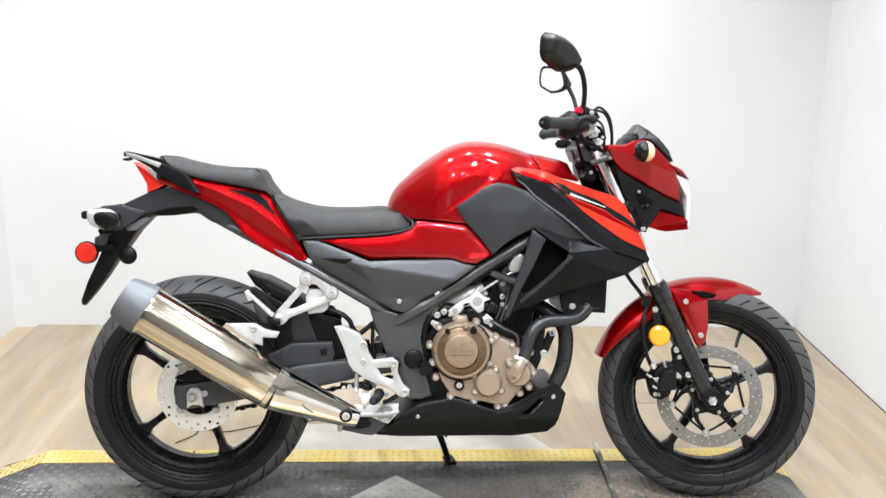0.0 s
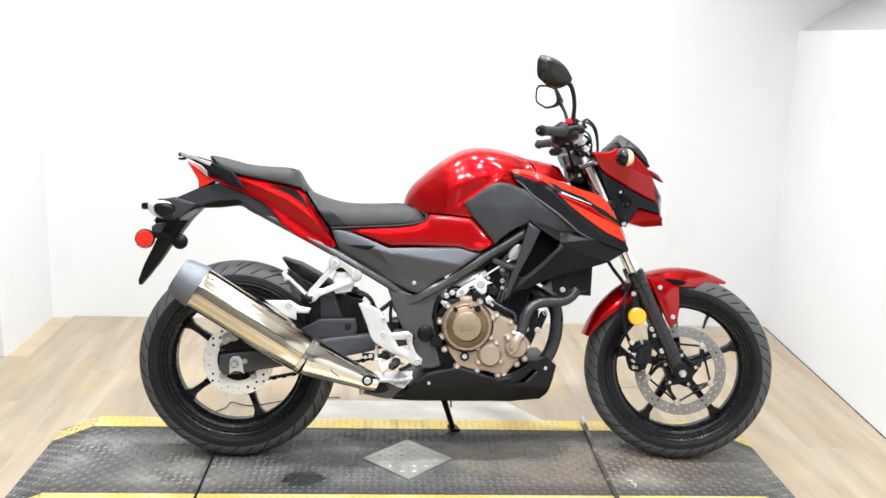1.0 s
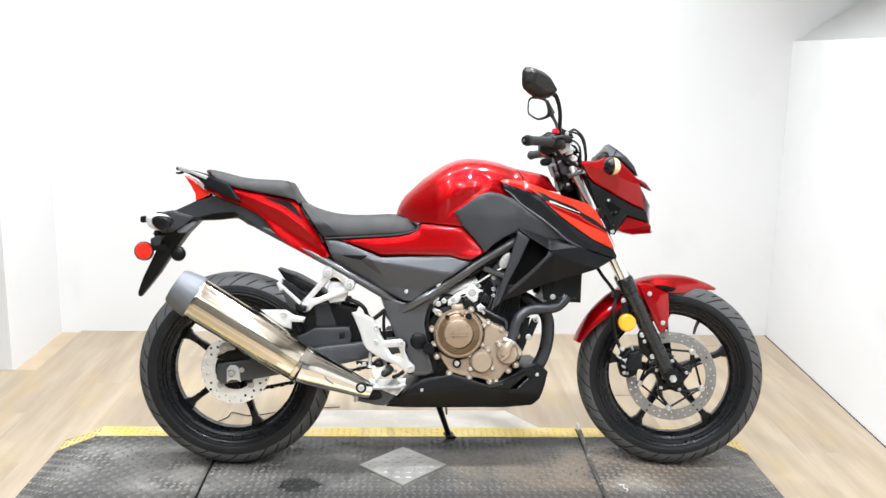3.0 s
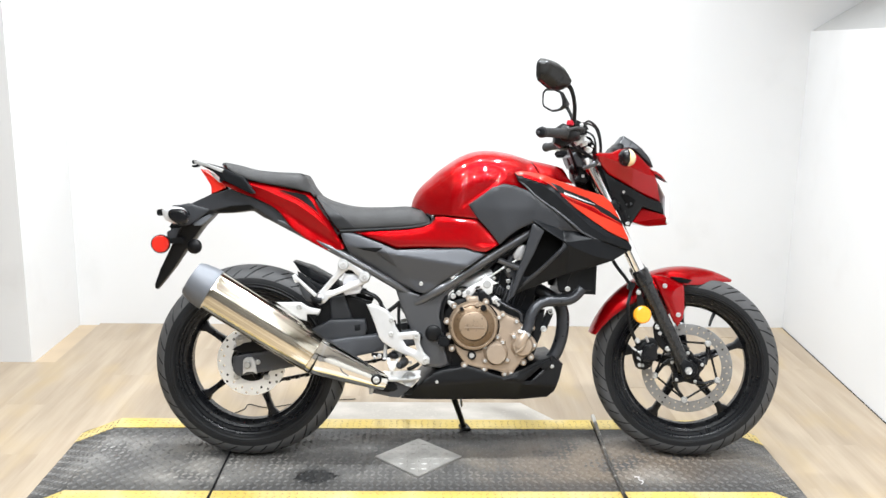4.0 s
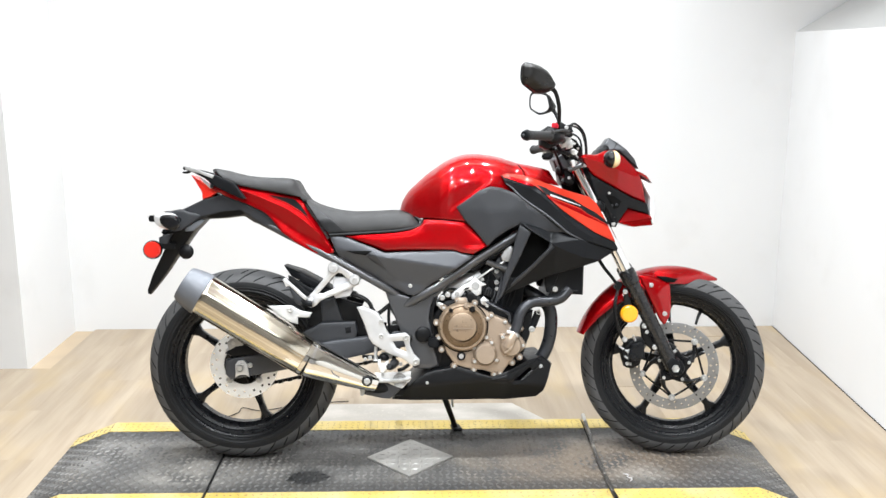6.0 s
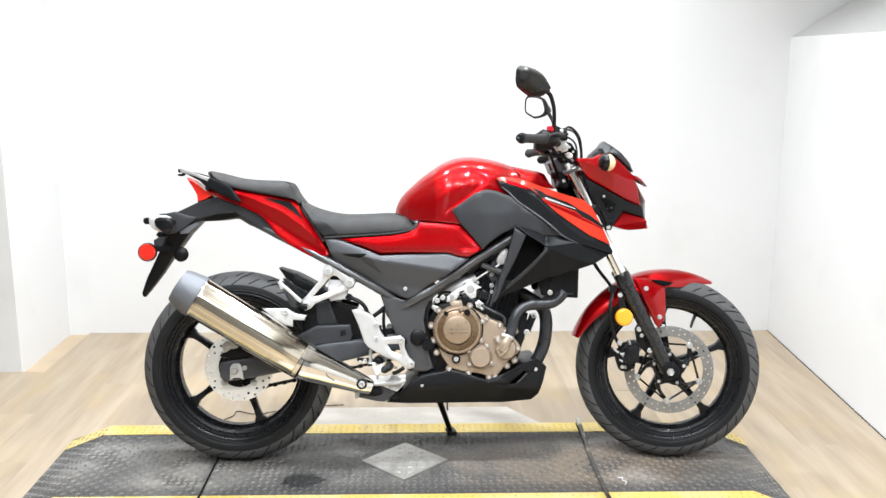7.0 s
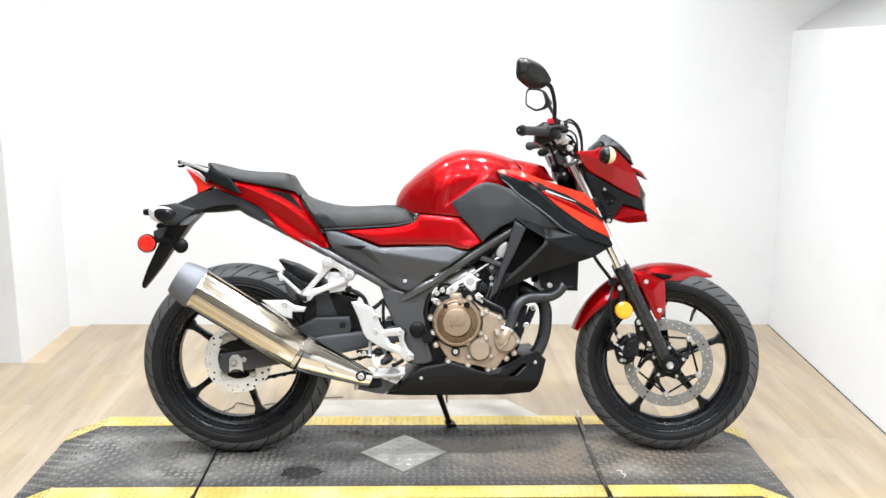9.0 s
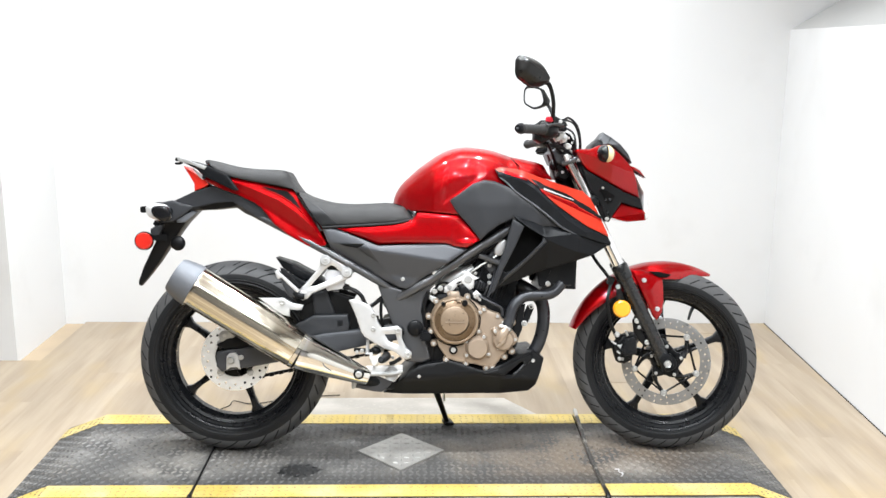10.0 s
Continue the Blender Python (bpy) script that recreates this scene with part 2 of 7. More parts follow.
PIPE = material("satin_pipe_paint", (0.035, 0.037, 0.042), 0.33, 0.4, vary=0.15, scale=50)
SATIN = material("satin_grey_plastic", (0.027, 0.0285, 0.0322), 0.38, 0.1, spec=0.4, rough_vary=0.02, vary=0.03, scale=60, bump=0.05, bump_scale=900)
DARK = material("dark_grey_plastic", (0.0055, 0.0061, 0.0073), 0.42, spec=0.16, vary=0.06, scale=60, bump=0.08, bump_scale=900)
BLACK = material("black_plastic", (0.0036, 0.0038, 0.0044), 0.4, spec=0.22, vary=0.15, scale=60, bump=0.05, bump_scale=700)
FRAME = material("frame_paint", (0.072, 0.073, 0.077), 0.30, 0.4, 0.2, vary=0.03, scale=80, rough_vary=0.02)
FORK = material("black_fork_paint", (0.012, 0.0122, 0.013), 0.26, 0.2, 0.2, spec=0.45, vary=0.06, scale=60)
SEAT_VINYL = material("seat_vinyl", (0.0245, 0.024, 0.0238), 0.6, spec=0.3, vary=0.08, scale=40, bump=0.35, bump_scale=600)
SEAT_SIDE = material("seat_side_vinyl", (0.012, 0.0123, 0.0135), 0.48, spec=0.25, vary=0.08, scale=40, bump=0.1, bump_scale=500)
GLOSS = material("gloss_black_plastic", (0.0065, 0.006, 0.0055), 0.33, spec=0.38, vary=0.06, scale=60)
TREAD_RUBBER = material("scuffed_tread_rubber", (0.054, 0.054, 0.055), 0.65, vary=0.25, scale=25, bump=0.15, bump_scale=300)
RUBBER = material("tyre_rubber", (0.0072, 0.0077, 0.0088), 0.5, spec=0.25, vary=0.25, scale=25, bump=0.12, bump_scale=300)
GRIP = material("grip_rubber", (0.021, 0.021, 0.021), 0.7, vary=0.15, scale=60, bump=0.3, bump_scale=300)
RIM = material("black_wheel_paint", (0.0052, 0.0056, 0.0066), 0.3, 0.0, 0.05, spec=0.22, vary=0.1, scale=60, coat_rough=0.12)
CAN = streaked_steel("polished_muffler_steel", (0.73, 0.685, 0.585), 0.12)
SHIELD = material("heat_shield_steel", (0.74, 0.72, 0.67), 0.1, 1.0, vary=0.05, scale=25, rough_vary=0.04)
CHROME = material("chrome", (0.80, 0.80, 0.80), 0.08, 1.0, vary=0.04, scale=40, rough_vary=0.03)
SILVER = material("silver_painted_alloy", (0.58, 0.58, 0.58), 0.36, 0.5, vary=0.05, scale=80)
BARE = material("bare_cast_alloy", (0.74, 0.74, 0.735), 0.42, 0.35, vary=0.10, scale=80, bump=0.1, bump_scale=300)
ALLOY = material("cast_alloy", (0.40, 0.40, 0.395), 0.5, 0.3, vary=0.15, scale=70, bump=0.15, bump_scale=300)
FLUID = material("milky_reservoir_plastic", (0.66, 0.66, 0.68), 0.35, vary=0.06, scale=40)
BOLT = material("dull_bolt_steel", (0.58, 0.58, 0.57), 0.38, 0.65, vary=0.2, scale=90)
STEEL = material("zinc_steel", (0.58, 0.58, 0.57), 0.36, 0.7, vary=0.12, scale=90)
DISC_DARK = material("used_disc_steel", (0.26, 0.26, 0.258), 0.34, 0.7, vary=0.08, scale=30)
DISC = material("ground_disc_steel", (0.82, 0.82, 0.81), 0.38, 0.55, vary=0.06, scale=30)
BRONZE = material("bronze_engine_paint", (0.34, 0.267, 0.203), 0.38, 0.4, vary=0.06, scale=90)
BRONZE_COVER = material("bronze_cover_paint", (0.285, 0.212, 0.147), 0.33, 0.45, vary=0.06, scale=90)
BRONZE_DARK = material("bronze_ring_paint", (0.135, 0.088, 0.050), 0.32, 0.5, vary=0.06, scale=90)
CAP_GREY = material("muffler_cap_paint", (0.115, 0.122, 0.136), 0.5, 0.3, vary=0.07, scale=60)
AMBER = material("amber_lens", (0.90, 0.36, 0.01), 0.2, coat=0.6, vary=0.06, scale=300)
CREAM = material("clear_amber_lens", (0.85, 0.66, 0.36), 0.15, coat=0.8, vary=0.08, scale=120)
REDLENS = material("red_reflector", (0.68, 0.024, 0.014), 0.2, coat=0.4, vary=0.08, scale=300)
LAMPLENS = material("clear_lamp_lens", (0.76, 0.77, 0.78), 0.1, coat=1.0, vary=0.05, scale=60)
TINT = material("smoked_screen", (0.006, 0.006, 0.007), 0.22, coat=0.1, spec=0.3, vary=0.1, scale=20)
MIRROR = material("mirror_glass", (0.92, 0.92, 0.92), 0.02, 1.0, vary=0.0, rough_vary=0.0)
WHITE_MARK = material("white_decal", (0.55, 0.53, 0.53), 0.35, vary=0.03, scale=100)
GREY_MARK = material("grey_badge", (0.3, 0.22, 0.22), 0.35, 0.5, vary=0.05, scale=100)
RED_SWITCH = material("red_switch_plastic", (0.65, 0.02, 0.04), 0.4, vary=0.05, scale=100)


# ---- mesh helpers ----
def part(name, bm, mat, parent=None, label="", angle=35):
    """Links a bmesh as one mesh object, a child of parent, with smooth faces and sharp edges."""
    bmesh.ops.recalc_face_normals(bm, faces=bm.faces)
    me = bpy.data.meshes.new(name)
    bm.to_mesh(me)
    bm.free()
    me.materials.append(mat)
    me.shade_smooth()
    me.set_sharp_from_angle(angle=radians(angle))
    ob = new(name, me)
    ob.parent = parent
    if label:
        tagged(ob, label)
    return ob


def smoothed(pts, steps=4, closed=False):
    """Catmull-Rom through the points, of any dimension."""
    p = [np.array(q, float) for q in pts]
    n, out = len(p), []
    for i in range(n if closed else n - 1):
        a, b, c, d = (p[(i + k) % n] if closed else p[min(max(i + k, 0), n - 1)] for k in (-1, 0, 1, 2))
        for s in range(steps):
            t = s / steps
            out.append(0.5 * (2 * b + (c - a) * t + (2 * a - 5 * b + 4 * c - d) * t * t + (3 * b - a - 3 * c + d) * t**3))
    if not closed:
        out.append(p[-1])
    return [tuple(float(v) for v in q) for q in out]


def to_edge(pts, line, closed=True):
    """The distance of each point from a polyline."""
    pts = np.atleast_2d(np.array(pts, float))
    a = np.array(line, float)
    b = np.roll(a, -1, 0) if closed else a[1:]
    a = a if closed else a[:-1]
    d = b - a
    rel = pts[:, None] - a[None]
    t = ((rel * d).sum(-1) / np.maximum((d * d).sum(-1), 1e-12)).clip(0, 1)
    return np.sqrt((((rel - t[..., None] * d) ** 2).sum(-1)).min(1))


def inside(pts, poly):
    pts, a = np.atleast_2d(np.array(pts, float)), np.array(poly, float)
    b = np.roll(a, -1, 0)
    x, z = pts[:, :1], pts[:, 1:]
    dz = np.where(b[:, 1] == a[:, 1], 1e-12, b[:, 1] - a[:, 1])
    cross = ((a[:, 1] > z) != (b[:, 1] > z)) & (x < (b[:, 0] - a[:, 0]) * (z - a[:, 1]) / dz + a[:, 0])
    return cross.sum(1) % 2 == 1


def dense(line, res):
    out = []
    for i, p in enumerate(line):
        p, q = np.array(p, float), np.array(line[(i + 1) % len(line)], float)
        k = max(1, int(np.ceil(np.linalg.norm(q - p) / res)))
        out += [tuple(p + (q - p) * s / k) for s in range(k)]
    return out


def field(outline, near, far, res=0.011, edge=0.005, holes=(), creases=()):
    """A solid over an outline in x and z, between the surfaces y = near(P) and y = far(P); P are rows of x, z, d (d: distance from the rim)."""
    from mathutils.geometry import delaunay_2d_cdt
    rim = dense(outline, res)
    loops = [rim] + [dense(h, res) for h in holes]
    pts, edges = [], []
    for loop in loops:
        n0 = len(pts)
        pts += loop
        edges += [(n0 + i, n0 + (i + 1) % len(loop)) for i in range(len(loop))]
    folds = []
    for line in creases:                  # fold lines: kept as edges of the mesh
        line = [tuple(np.array(a) + (np.array(b) - np.array(a)) * k / 8) for a, b in zip(line, line[1:]) for k in range(8)] + [line[-1]]
        n0 = len(pts)
        pts += line
        folds.append(line)
        edges += [(n0 + i, n0 + i + 1) for i in range(len(line) - 1)]
    lo, hi = np.min(rim, 0), np.max(rim, 0)
    grid = [(x + (0.5 * res if j % 2 else 0), z) for j, z in enumerate(np.arange(lo[1], hi[1], res * 0.87)) for x in np.arange(lo[0], hi[0], res)]
    allrims = [q for loop in loops for q in loop]
    def clear(q, least):
        q = np.array(q)
        ok = inside(q, rim)
        for h in loops[1:]:
            ok &= ~inside(q, h)
        for loop in loops:
            ok &= to_edge(q, loop) > least
        for line in folds:
            ok &= to_edge(q, line, False) > res * 0.35
        return [tuple(v) for v in q[ok]]
    inner = []
    if edge:
        r = np.array(rim)
        tang = np.roll(r, -1, 0) - np.roll(r, 1, 0)
        nor = np.stack([-tang[:, 1], tang[:, 0]], 1) / np.maximum(np.linalg.norm(tang, axis=1), 1e-9)[:, None]
        for k in (0.3, 1.0):
            for sgn in (1, -1):
                inner += clear(r + sgn * nor * edge * k, edge * k * 0.8)
    inner += clear(grid, max(edge * 1.6, res * 0.5)) if grid else []
    pts += inner
    v, _, f, *_ = delaunay_2d_cdt([Vector(p) for p in pts], edges, [], 1, 1e-6)
    P = np.array([tuple(q) for q in v])
    cen = np.array([P[list(t)].mean(0) for t in f])
    keep = inside(cen, rim)
    for h in loops[1:]:
        keep &= ~inside(cen, h)
    f = [t for t, k in zip(f, keep) if k]
    d = np.min([to_edge(P, loop) for loop in loops], 0)
    rows = np.column_stack([P, d])
    ya, yb = np.broadcast_to(near(rows), len(P)), np.broadcast_to(far(rows), len(P))
    bm = bmesh.new()
    va = [bm.verts.new((p[0], y, p[1])) for p, y in zip(P, ya)]
    vb = [bm.verts.new((p[0], y, p[1])) for p, y in zip(P, yb)]
    count = {}
    for t in f:
        bm.faces.new([va[i] for i in t])
        bm.faces.new([vb[i] for i in reversed(t)])
        for i in range(len(t)):
            e = (t[i], t[(i + 1) % len(t)])
            count[frozenset(e)] = None if frozenset(e) in count else e
    for e in count.values():
        if e:
            bm.faces.new((va[e[1]], va[e[0]], vb[e[0]], vb[e[1]]))
    bmesh.ops.delete(bm, geom=[q for q in bm.verts if not q.link_faces], context="VERTS")
    return bm


def rounded(d, r):
    """How far a rim of radius r falls away at the distance d from it."""
    return r * (1 - np.sqrt(np.maximum(1 - (1 - np.minimum(d / r, 1)) ** 2, 0)))


def panel(outline, y, thick=0.006, edge=0.005, bulge=0.0, over=0.04, side=-1, res=0.011, holes=(), smooth=False, creases=()):
    """A shell at y metres from the middle plane; side -1 is the right of the machine. y is a number or a function of P."""
    line = smoothed(outline, 3, True) if smooth else outline
    def out(P):
        base = y(P) if callable(y) else y
        s = np.minimum(P[:, 2] / over, 1)
        return side * (base + bulge * (1 - (1 - s) ** 2) - rounded(P[:, 2], edge))
    def back(P):
        return side * ((y(P) if callable(y) else y) - thick) + 0 * P[:, 0]
    return field(line, out, back, res, edge, holes, creases)


def body(outline, half, edge=0.006, res=0.012, holes=(), smooth=False, creases=()):
    """A solid about the middle plane; half: its half width, a number or a function of P."""
    line = smoothed(outline, 3, True) if smooth else outline
    def w(P):
        return (half(P) if callable(half) else half) - rounded(P[:, 2], edge)
    return field(line, lambda P: -w(P), lambda P: w(P), res, edge, holes, creases)


def slab_between(outline, y0, y1, edge=0.003, res=0.02, holes=(), smooth=False):
    """A solid over an outline from y0 to y1."""
    line = smoothed(outline, 3, True) if smooth else outline
    return field(line, lambda P: y0 + rounded(P[:, 2], edge), lambda P: y1 - rounded(P[:, 2], edge), res, edge, holes)


def tube(points, radius, segs=12, steps=5, caps=True):
    """A round bar along a smooth line; radius is a number or one for each given point."""
    rad = [radius] * len(points) if isinstance(radius, (int, float)) else radius
    line = smoothed([(*p, r) for p, r in zip(points, rad)], steps) if len(points) > 2 else [(*p, r) for p, r in zip(points, rad)]
    bm, rings, up = bmesh.new(), [], None
    pts = [Vector(q[:3]) for q in line]
    for i, q in enumerate(line):
        t = (pts[min(i + 1, len(pts) - 1)] - pts[max(i - 1, 0)]).normalized()
        if up is None:
            up = t.orthogonal().normalized()
        up = (up - t * up.dot(t)).normalized()
        sd = t.cross(up)
        rings.append([bm.verts.new(pts[i] + q[3] * (math.cos(a) * up + math.sin(a) * sd)) for a in np.linspace(0, 2 * math.pi, segs, endpoint=False)])
    for a, b in zip(rings, rings[1:]):
        for k in range(segs):
            bm.faces.new((a[k], a[(k + 1) % segs], b[(k + 1) % segs], b[k]))
    if caps:
        bm.faces.new(list(reversed(rings[0])))
        bm.faces.new(rings[-1])
    return bm


def lathe(profile, x=0.0, z=0.0, segs=48, closed=False):
    """A turned form about an axis along y through (x, z); profile: pairs of y and radius."""
    bm, rings = bmesh.new(), []
    for y, r in profile:
        if r < 1e-5:
            rings.append([bm.verts.new((x, y, z))])
        else:
            rings.append([bm.verts.new((x + r * math.cos(a), y, z + r * math.sin(a))) for a in np.linspace(0, 2 * math.pi, segs, endpoint=False)])
    pairs = list(zip(rings, rings[1:])) + ([(rings[-1], rings[0])] if closed else [])
    for a, b in pairs:
        for k in range(segs):
            j = (k + 1) % segs
            if len(a) == 1 and len(b) == 1:
                continue
            if len(a) == 1:
                bm.faces.new((a[0], b[j], b[k]))
            elif len(b) == 1:
                bm.faces.new((a[k], a[j], b[0]))
            else:
                bm.faces.new((a[k], a[j], b[j], b[k]))
    return bm


def block(center, size, turn=(0, 0, 0), bevel=0.003):
    """A box with broken edges."""
    bm = bmesh.new()
    bmesh.ops.create_cube(bm, size=1)
    bmesh.ops.scale(bm, vec=size, verts=bm.verts)
    if bevel:
        bmesh.ops.bevel(bm, geom=list(bm.edges), offset=min(bevel, min(size) * 0.4), segments=2, affect="EDGES")
    bmesh.ops.transform(bm, matrix=pose(*center, *turn), verts=bm.verts)
    return bm


def blob(center, size, turn=(0, 0, 0), segs=20):
    bm = bmesh.new()
    bmesh.ops.create_uvsphere(bm, u_segments=segs, v_segments=segs // 2, radius=1)
    bmesh.ops.scale(bm, vec=size, verts=bm.verts)
    bmesh.ops.transform(bm, matrix=pose(*center, *turn), verts=bm.verts)
    return bm


def circle(x, z, r, n=24, start=0.0):
    return [(x + r * math.cos(start + 2 * math.pi * k / n), z + r * math.sin(start + 2 * math.pi * k / n)) for k in range(n)]


def moved(bm, m):
    bmesh.ops.transform(bm, matrix=m, verts=bm.verts)
    return bm


# ---- room ----
def wall(name, lo, hi, mat=WALL, label=""):
    c, s = [(a + b) / 2 for a, b in zip(lo, hi)], [b - a for a, b in zip(lo, hi)]
    ob = part(name, block(c, s, bevel=0), mat)
    return tagged(ob, label, kind="structure", category="wall")


BACK, LEFT, RIGHT, RETURN = 1.52, -1.812, 1.648, 0.947
SKEW = Matrix.Translation((RIGHT, BACK, 0)) @ Matrix.Rotation(radians(-3.3), 4, "Z") @ Matrix.Translation((-RIGHT, -BACK, 0))    # the low wall runs out of square
wall("wall_north", (LEFT - 0.2, BACK, FLOOR - 0.1), (2.4, BACK + 0.15, CEIL), label="smooth white painted back wall behind the motorcycle")
wall("wall_west", (LEFT - 0.6, RETURN, FLOOR - 0.1), (LEFT, BACK, CEIL), label="white painted projecting wall beside the bay")
wall("wall_far_west", (-4.2, -5.2, FLOOR - 0.1), (-4.05, RETURN + 0.15, CEIL), SHOP_DIMNESS, label="unseen side wall of the shop, dark to stand for the dim room")
wall("wall_return", (-4.05, RETURN + 0.003, FLOOR - 0.1), (LEFT - 0.6, RETURN + 0.15, CEIL), label="white painted wall facing the shop")
wall("wall_east", (RIGHT, -5.05, FLOOR - 0.1), (RIGHT + 0.14, BACK, 1.375), label="low white painted wall with a ledge along its top").matrix_world = SKEW
wall("wall_far_east", (2.25, -5.05, FLOOR - 0.1), (2.4, BACK, CEIL), label="plain white wall above the ledge")
wall("wall_south", (-4.2, -5.2, FLOOR - 0.1), (2.4, -5.05, CEIL), SHOP_DIMNESS, label="unseen wall of the shop, dark to stand for the dim room")
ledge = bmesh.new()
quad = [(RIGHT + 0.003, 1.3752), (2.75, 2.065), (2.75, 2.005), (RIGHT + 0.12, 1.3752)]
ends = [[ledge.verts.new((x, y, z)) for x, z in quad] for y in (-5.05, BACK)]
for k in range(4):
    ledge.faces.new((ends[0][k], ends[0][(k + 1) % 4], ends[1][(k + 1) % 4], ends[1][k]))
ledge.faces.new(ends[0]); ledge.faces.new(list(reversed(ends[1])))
tagged(part("trim", ledge, LEDGE_SHADE), "sloping ledge on top of the low wall, its shade put into the grey", "ledge", kind="structure").matrix_world = SKEW
tagged(part("ceiling", block((-0.9, -1.8, CEIL + 0.05), (6.6, 7.0, 0.1), bevel=0), CEILING), "plain grey shop ceiling with round downlights", "ceiling", kind="structure")
floor = tagged(part("floor", block((-0.9, -1.8, FLOOR - 0.06), (6.6, 7.0, 0.1), bevel=0), SLAB), "light oak vinyl plank floor", "floor", kind="structure")

# round downlights in the ceiling: four rows
for y in (-3.7, -2.25, -0.8, 0.6):
    for x in (-1.15, -0.3, 0.55):
        lamp = bpy.data.lights.new("downlight_beam", "AREA")
        lamp.shape, lamp.size, lamp.energy = "DISK", 0.115, LAMP_WATTS
        lamp.spread = radians(150)
        lamp.color = (0.915, 0.965, 1.01)
        ob = new("downlight_beam", lamp)
        ob.matrix_world = pose(x, y, CEIL - 0.022)
        ring = lathe([(-0.012, 0.112), (-0.02, 0.125), (-0.012, 0.145), (0.0, 0.15)], segs=32)
        fix = part("ceiling_downlight", moved(ring, pose(x, y, CEIL, -90)), SILVER)
        tagged(fix, "round recessed ceiling downlight with a white ring", "ceiling lamp", "ceiling downlights")


# ---- bike stand platform ----
X0, X1, Y0, Y1 = -1.19, 0.90, -0.412, 0.200       # flat deck
E0, E1 = -1.332, 1.045                            # foot of the end ramps
DECK = -0.003                                     # sheet level; its raised lugs carry the tyres


def deck_z(x):
    if x < X0:
        return DECK + (FLOOR - DECK) * (X0 - x) / (X0 - E0)
    if x > X1:
        return DECK + (FLOOR - DECK) * (x - X1) / (E1 - X1)
    return DECK


def strip(xs, ya, yb, lift=0.0, thick=0.006):
    """A bent sheet that follows the deck's line along x, from ya to yb."""
    bm = bmesh.new()
    rows = [[bm.verts.new((x, y, deck_z(x) + lift - t)) for y, t in ((ya, 0), (yb, 0), (yb, thick), (ya, thick))] for x in xs]
    for a, b in zip(rows, rows[1:]):
        for k in range(4):
            bm.faces.new((a[k], a[(k + 1) % 4], b[(k + 1) % 4], b[k]))
    bm.faces.new(rows[0]); bm.faces.new(list(reversed(rows[-1])))
    return bm


def lugs(spots, size=0.021, width=0.0085, height=0.0032):
    """Raised lens-shaped lugs of tread plate: rows of (point, direction, normal)."""
    verts, faces = [], []
    for p, along, up in spots:
        side = up.cross(along)
        n = len(verts)
        ring = [along * size * 0.5, along * size * 0.2 + side * width * 0.5, -along * size * 0.2 + side * width * 0.5,
                -along * size * 0.5, -along * size * 0.2 - side * width * 0.5, along * size * 0.2 - side * width * 0.5]
        verts += [tuple(p + q) for q in ring] + [tuple(p + along * size * 0.25 + up * height), tuple(p - along * size * 0.25 + up * height)]
        faces += [(n, n + 1, n + 6), (n + 1, n + 2, n + 7, n + 6), (n + 2, n + 3, n + 7), (n + 3, n + 4, n + 7), (n + 4, n + 5, n + 6, n + 7), (n + 5, n, n + 6)]
    me = bpy.data.meshes.new("tread_pattern")
    me.from_pydata(verts, [], faces)
    bm = bmesh.new()
    bm.from_mesh(me)
    bpy.data.meshes.remove(me)
    return bm


def deck_spots(xa, xb, ya, yb, pitch=0.0215, skip=None):
    out = []
    for i, x in enumerate(np.arange(xa + 0.012, xb - 0.01, pitch)):
        for j, y in enumerate(np.arange(ya + 0.012, yb - 0.01, pitch)):
            if skip and skip(x, y):
                continue
            a = radians(45 if (i + j) % 2 else -45)
            out.append((Vector((x, y, deck_z(x))), Vector((math.cos(a), math.sin(a), 0)), Vector((0, 0, 1))))
    return out


PX, PY, PR = -0.155, -0.106, 0.139                # diamond patch
SEAM_L, SEAM_R = -0.761, 0.452
stand = tagged(new("service_platform"), "low black tread-plate platform with yellow edges and sloping ends", "platform")
oily = lambda x, y: ((x + 0.468) / 0.058) ** 2 + ((y + 0.242) / 0.040) ** 2 < 1.0
on_patch = lambda x, y: abs(x - PX) + abs(y - PY) < PR + 0.008
sections = ((E0, SEAM_L - 0.003, "ramp_section"), (SEAM_L + 0.003, SEAM_R - 0.003, "middle_section"), (SEAM_R + 0.003, E1, "ramp_section"))
for xa, xb, nm in sections:
    xs = sorted({xa, xb, *[x for x in (X0, X1) if xa < x < xb]})
    deck = part(nm, strip(xs, Y0, Y1), TREAD, stand, "worn black tread plate" if nm[0] == "m" else "sloping tread-plate end section", 20)
    tagged(part("tread_pattern", lugs(deck_spots(xa, xb, Y0, Y1, skip=lambda x, y: on_patch(x, y) or oily(x, y))), TREAD_LUG, deck), kind="stuff")
    if nm[0] == "m":
        tagged(part("oiled_tread", lugs(deck_spots(xa, xb, Y0, Y1, skip=lambda x, y: not oily(x, y))), STAIN, deck, "tread lugs black with oil"), kind="stuff")
    for ya, yb in ((Y0, Y0 + 0.072), (Y1 - 0.078, Y1)):
        part("yellow_edge", strip(xs, ya, yb, 0.0026, 0.0024), YELLOW, deck, "yellow painted warning edge", 20)
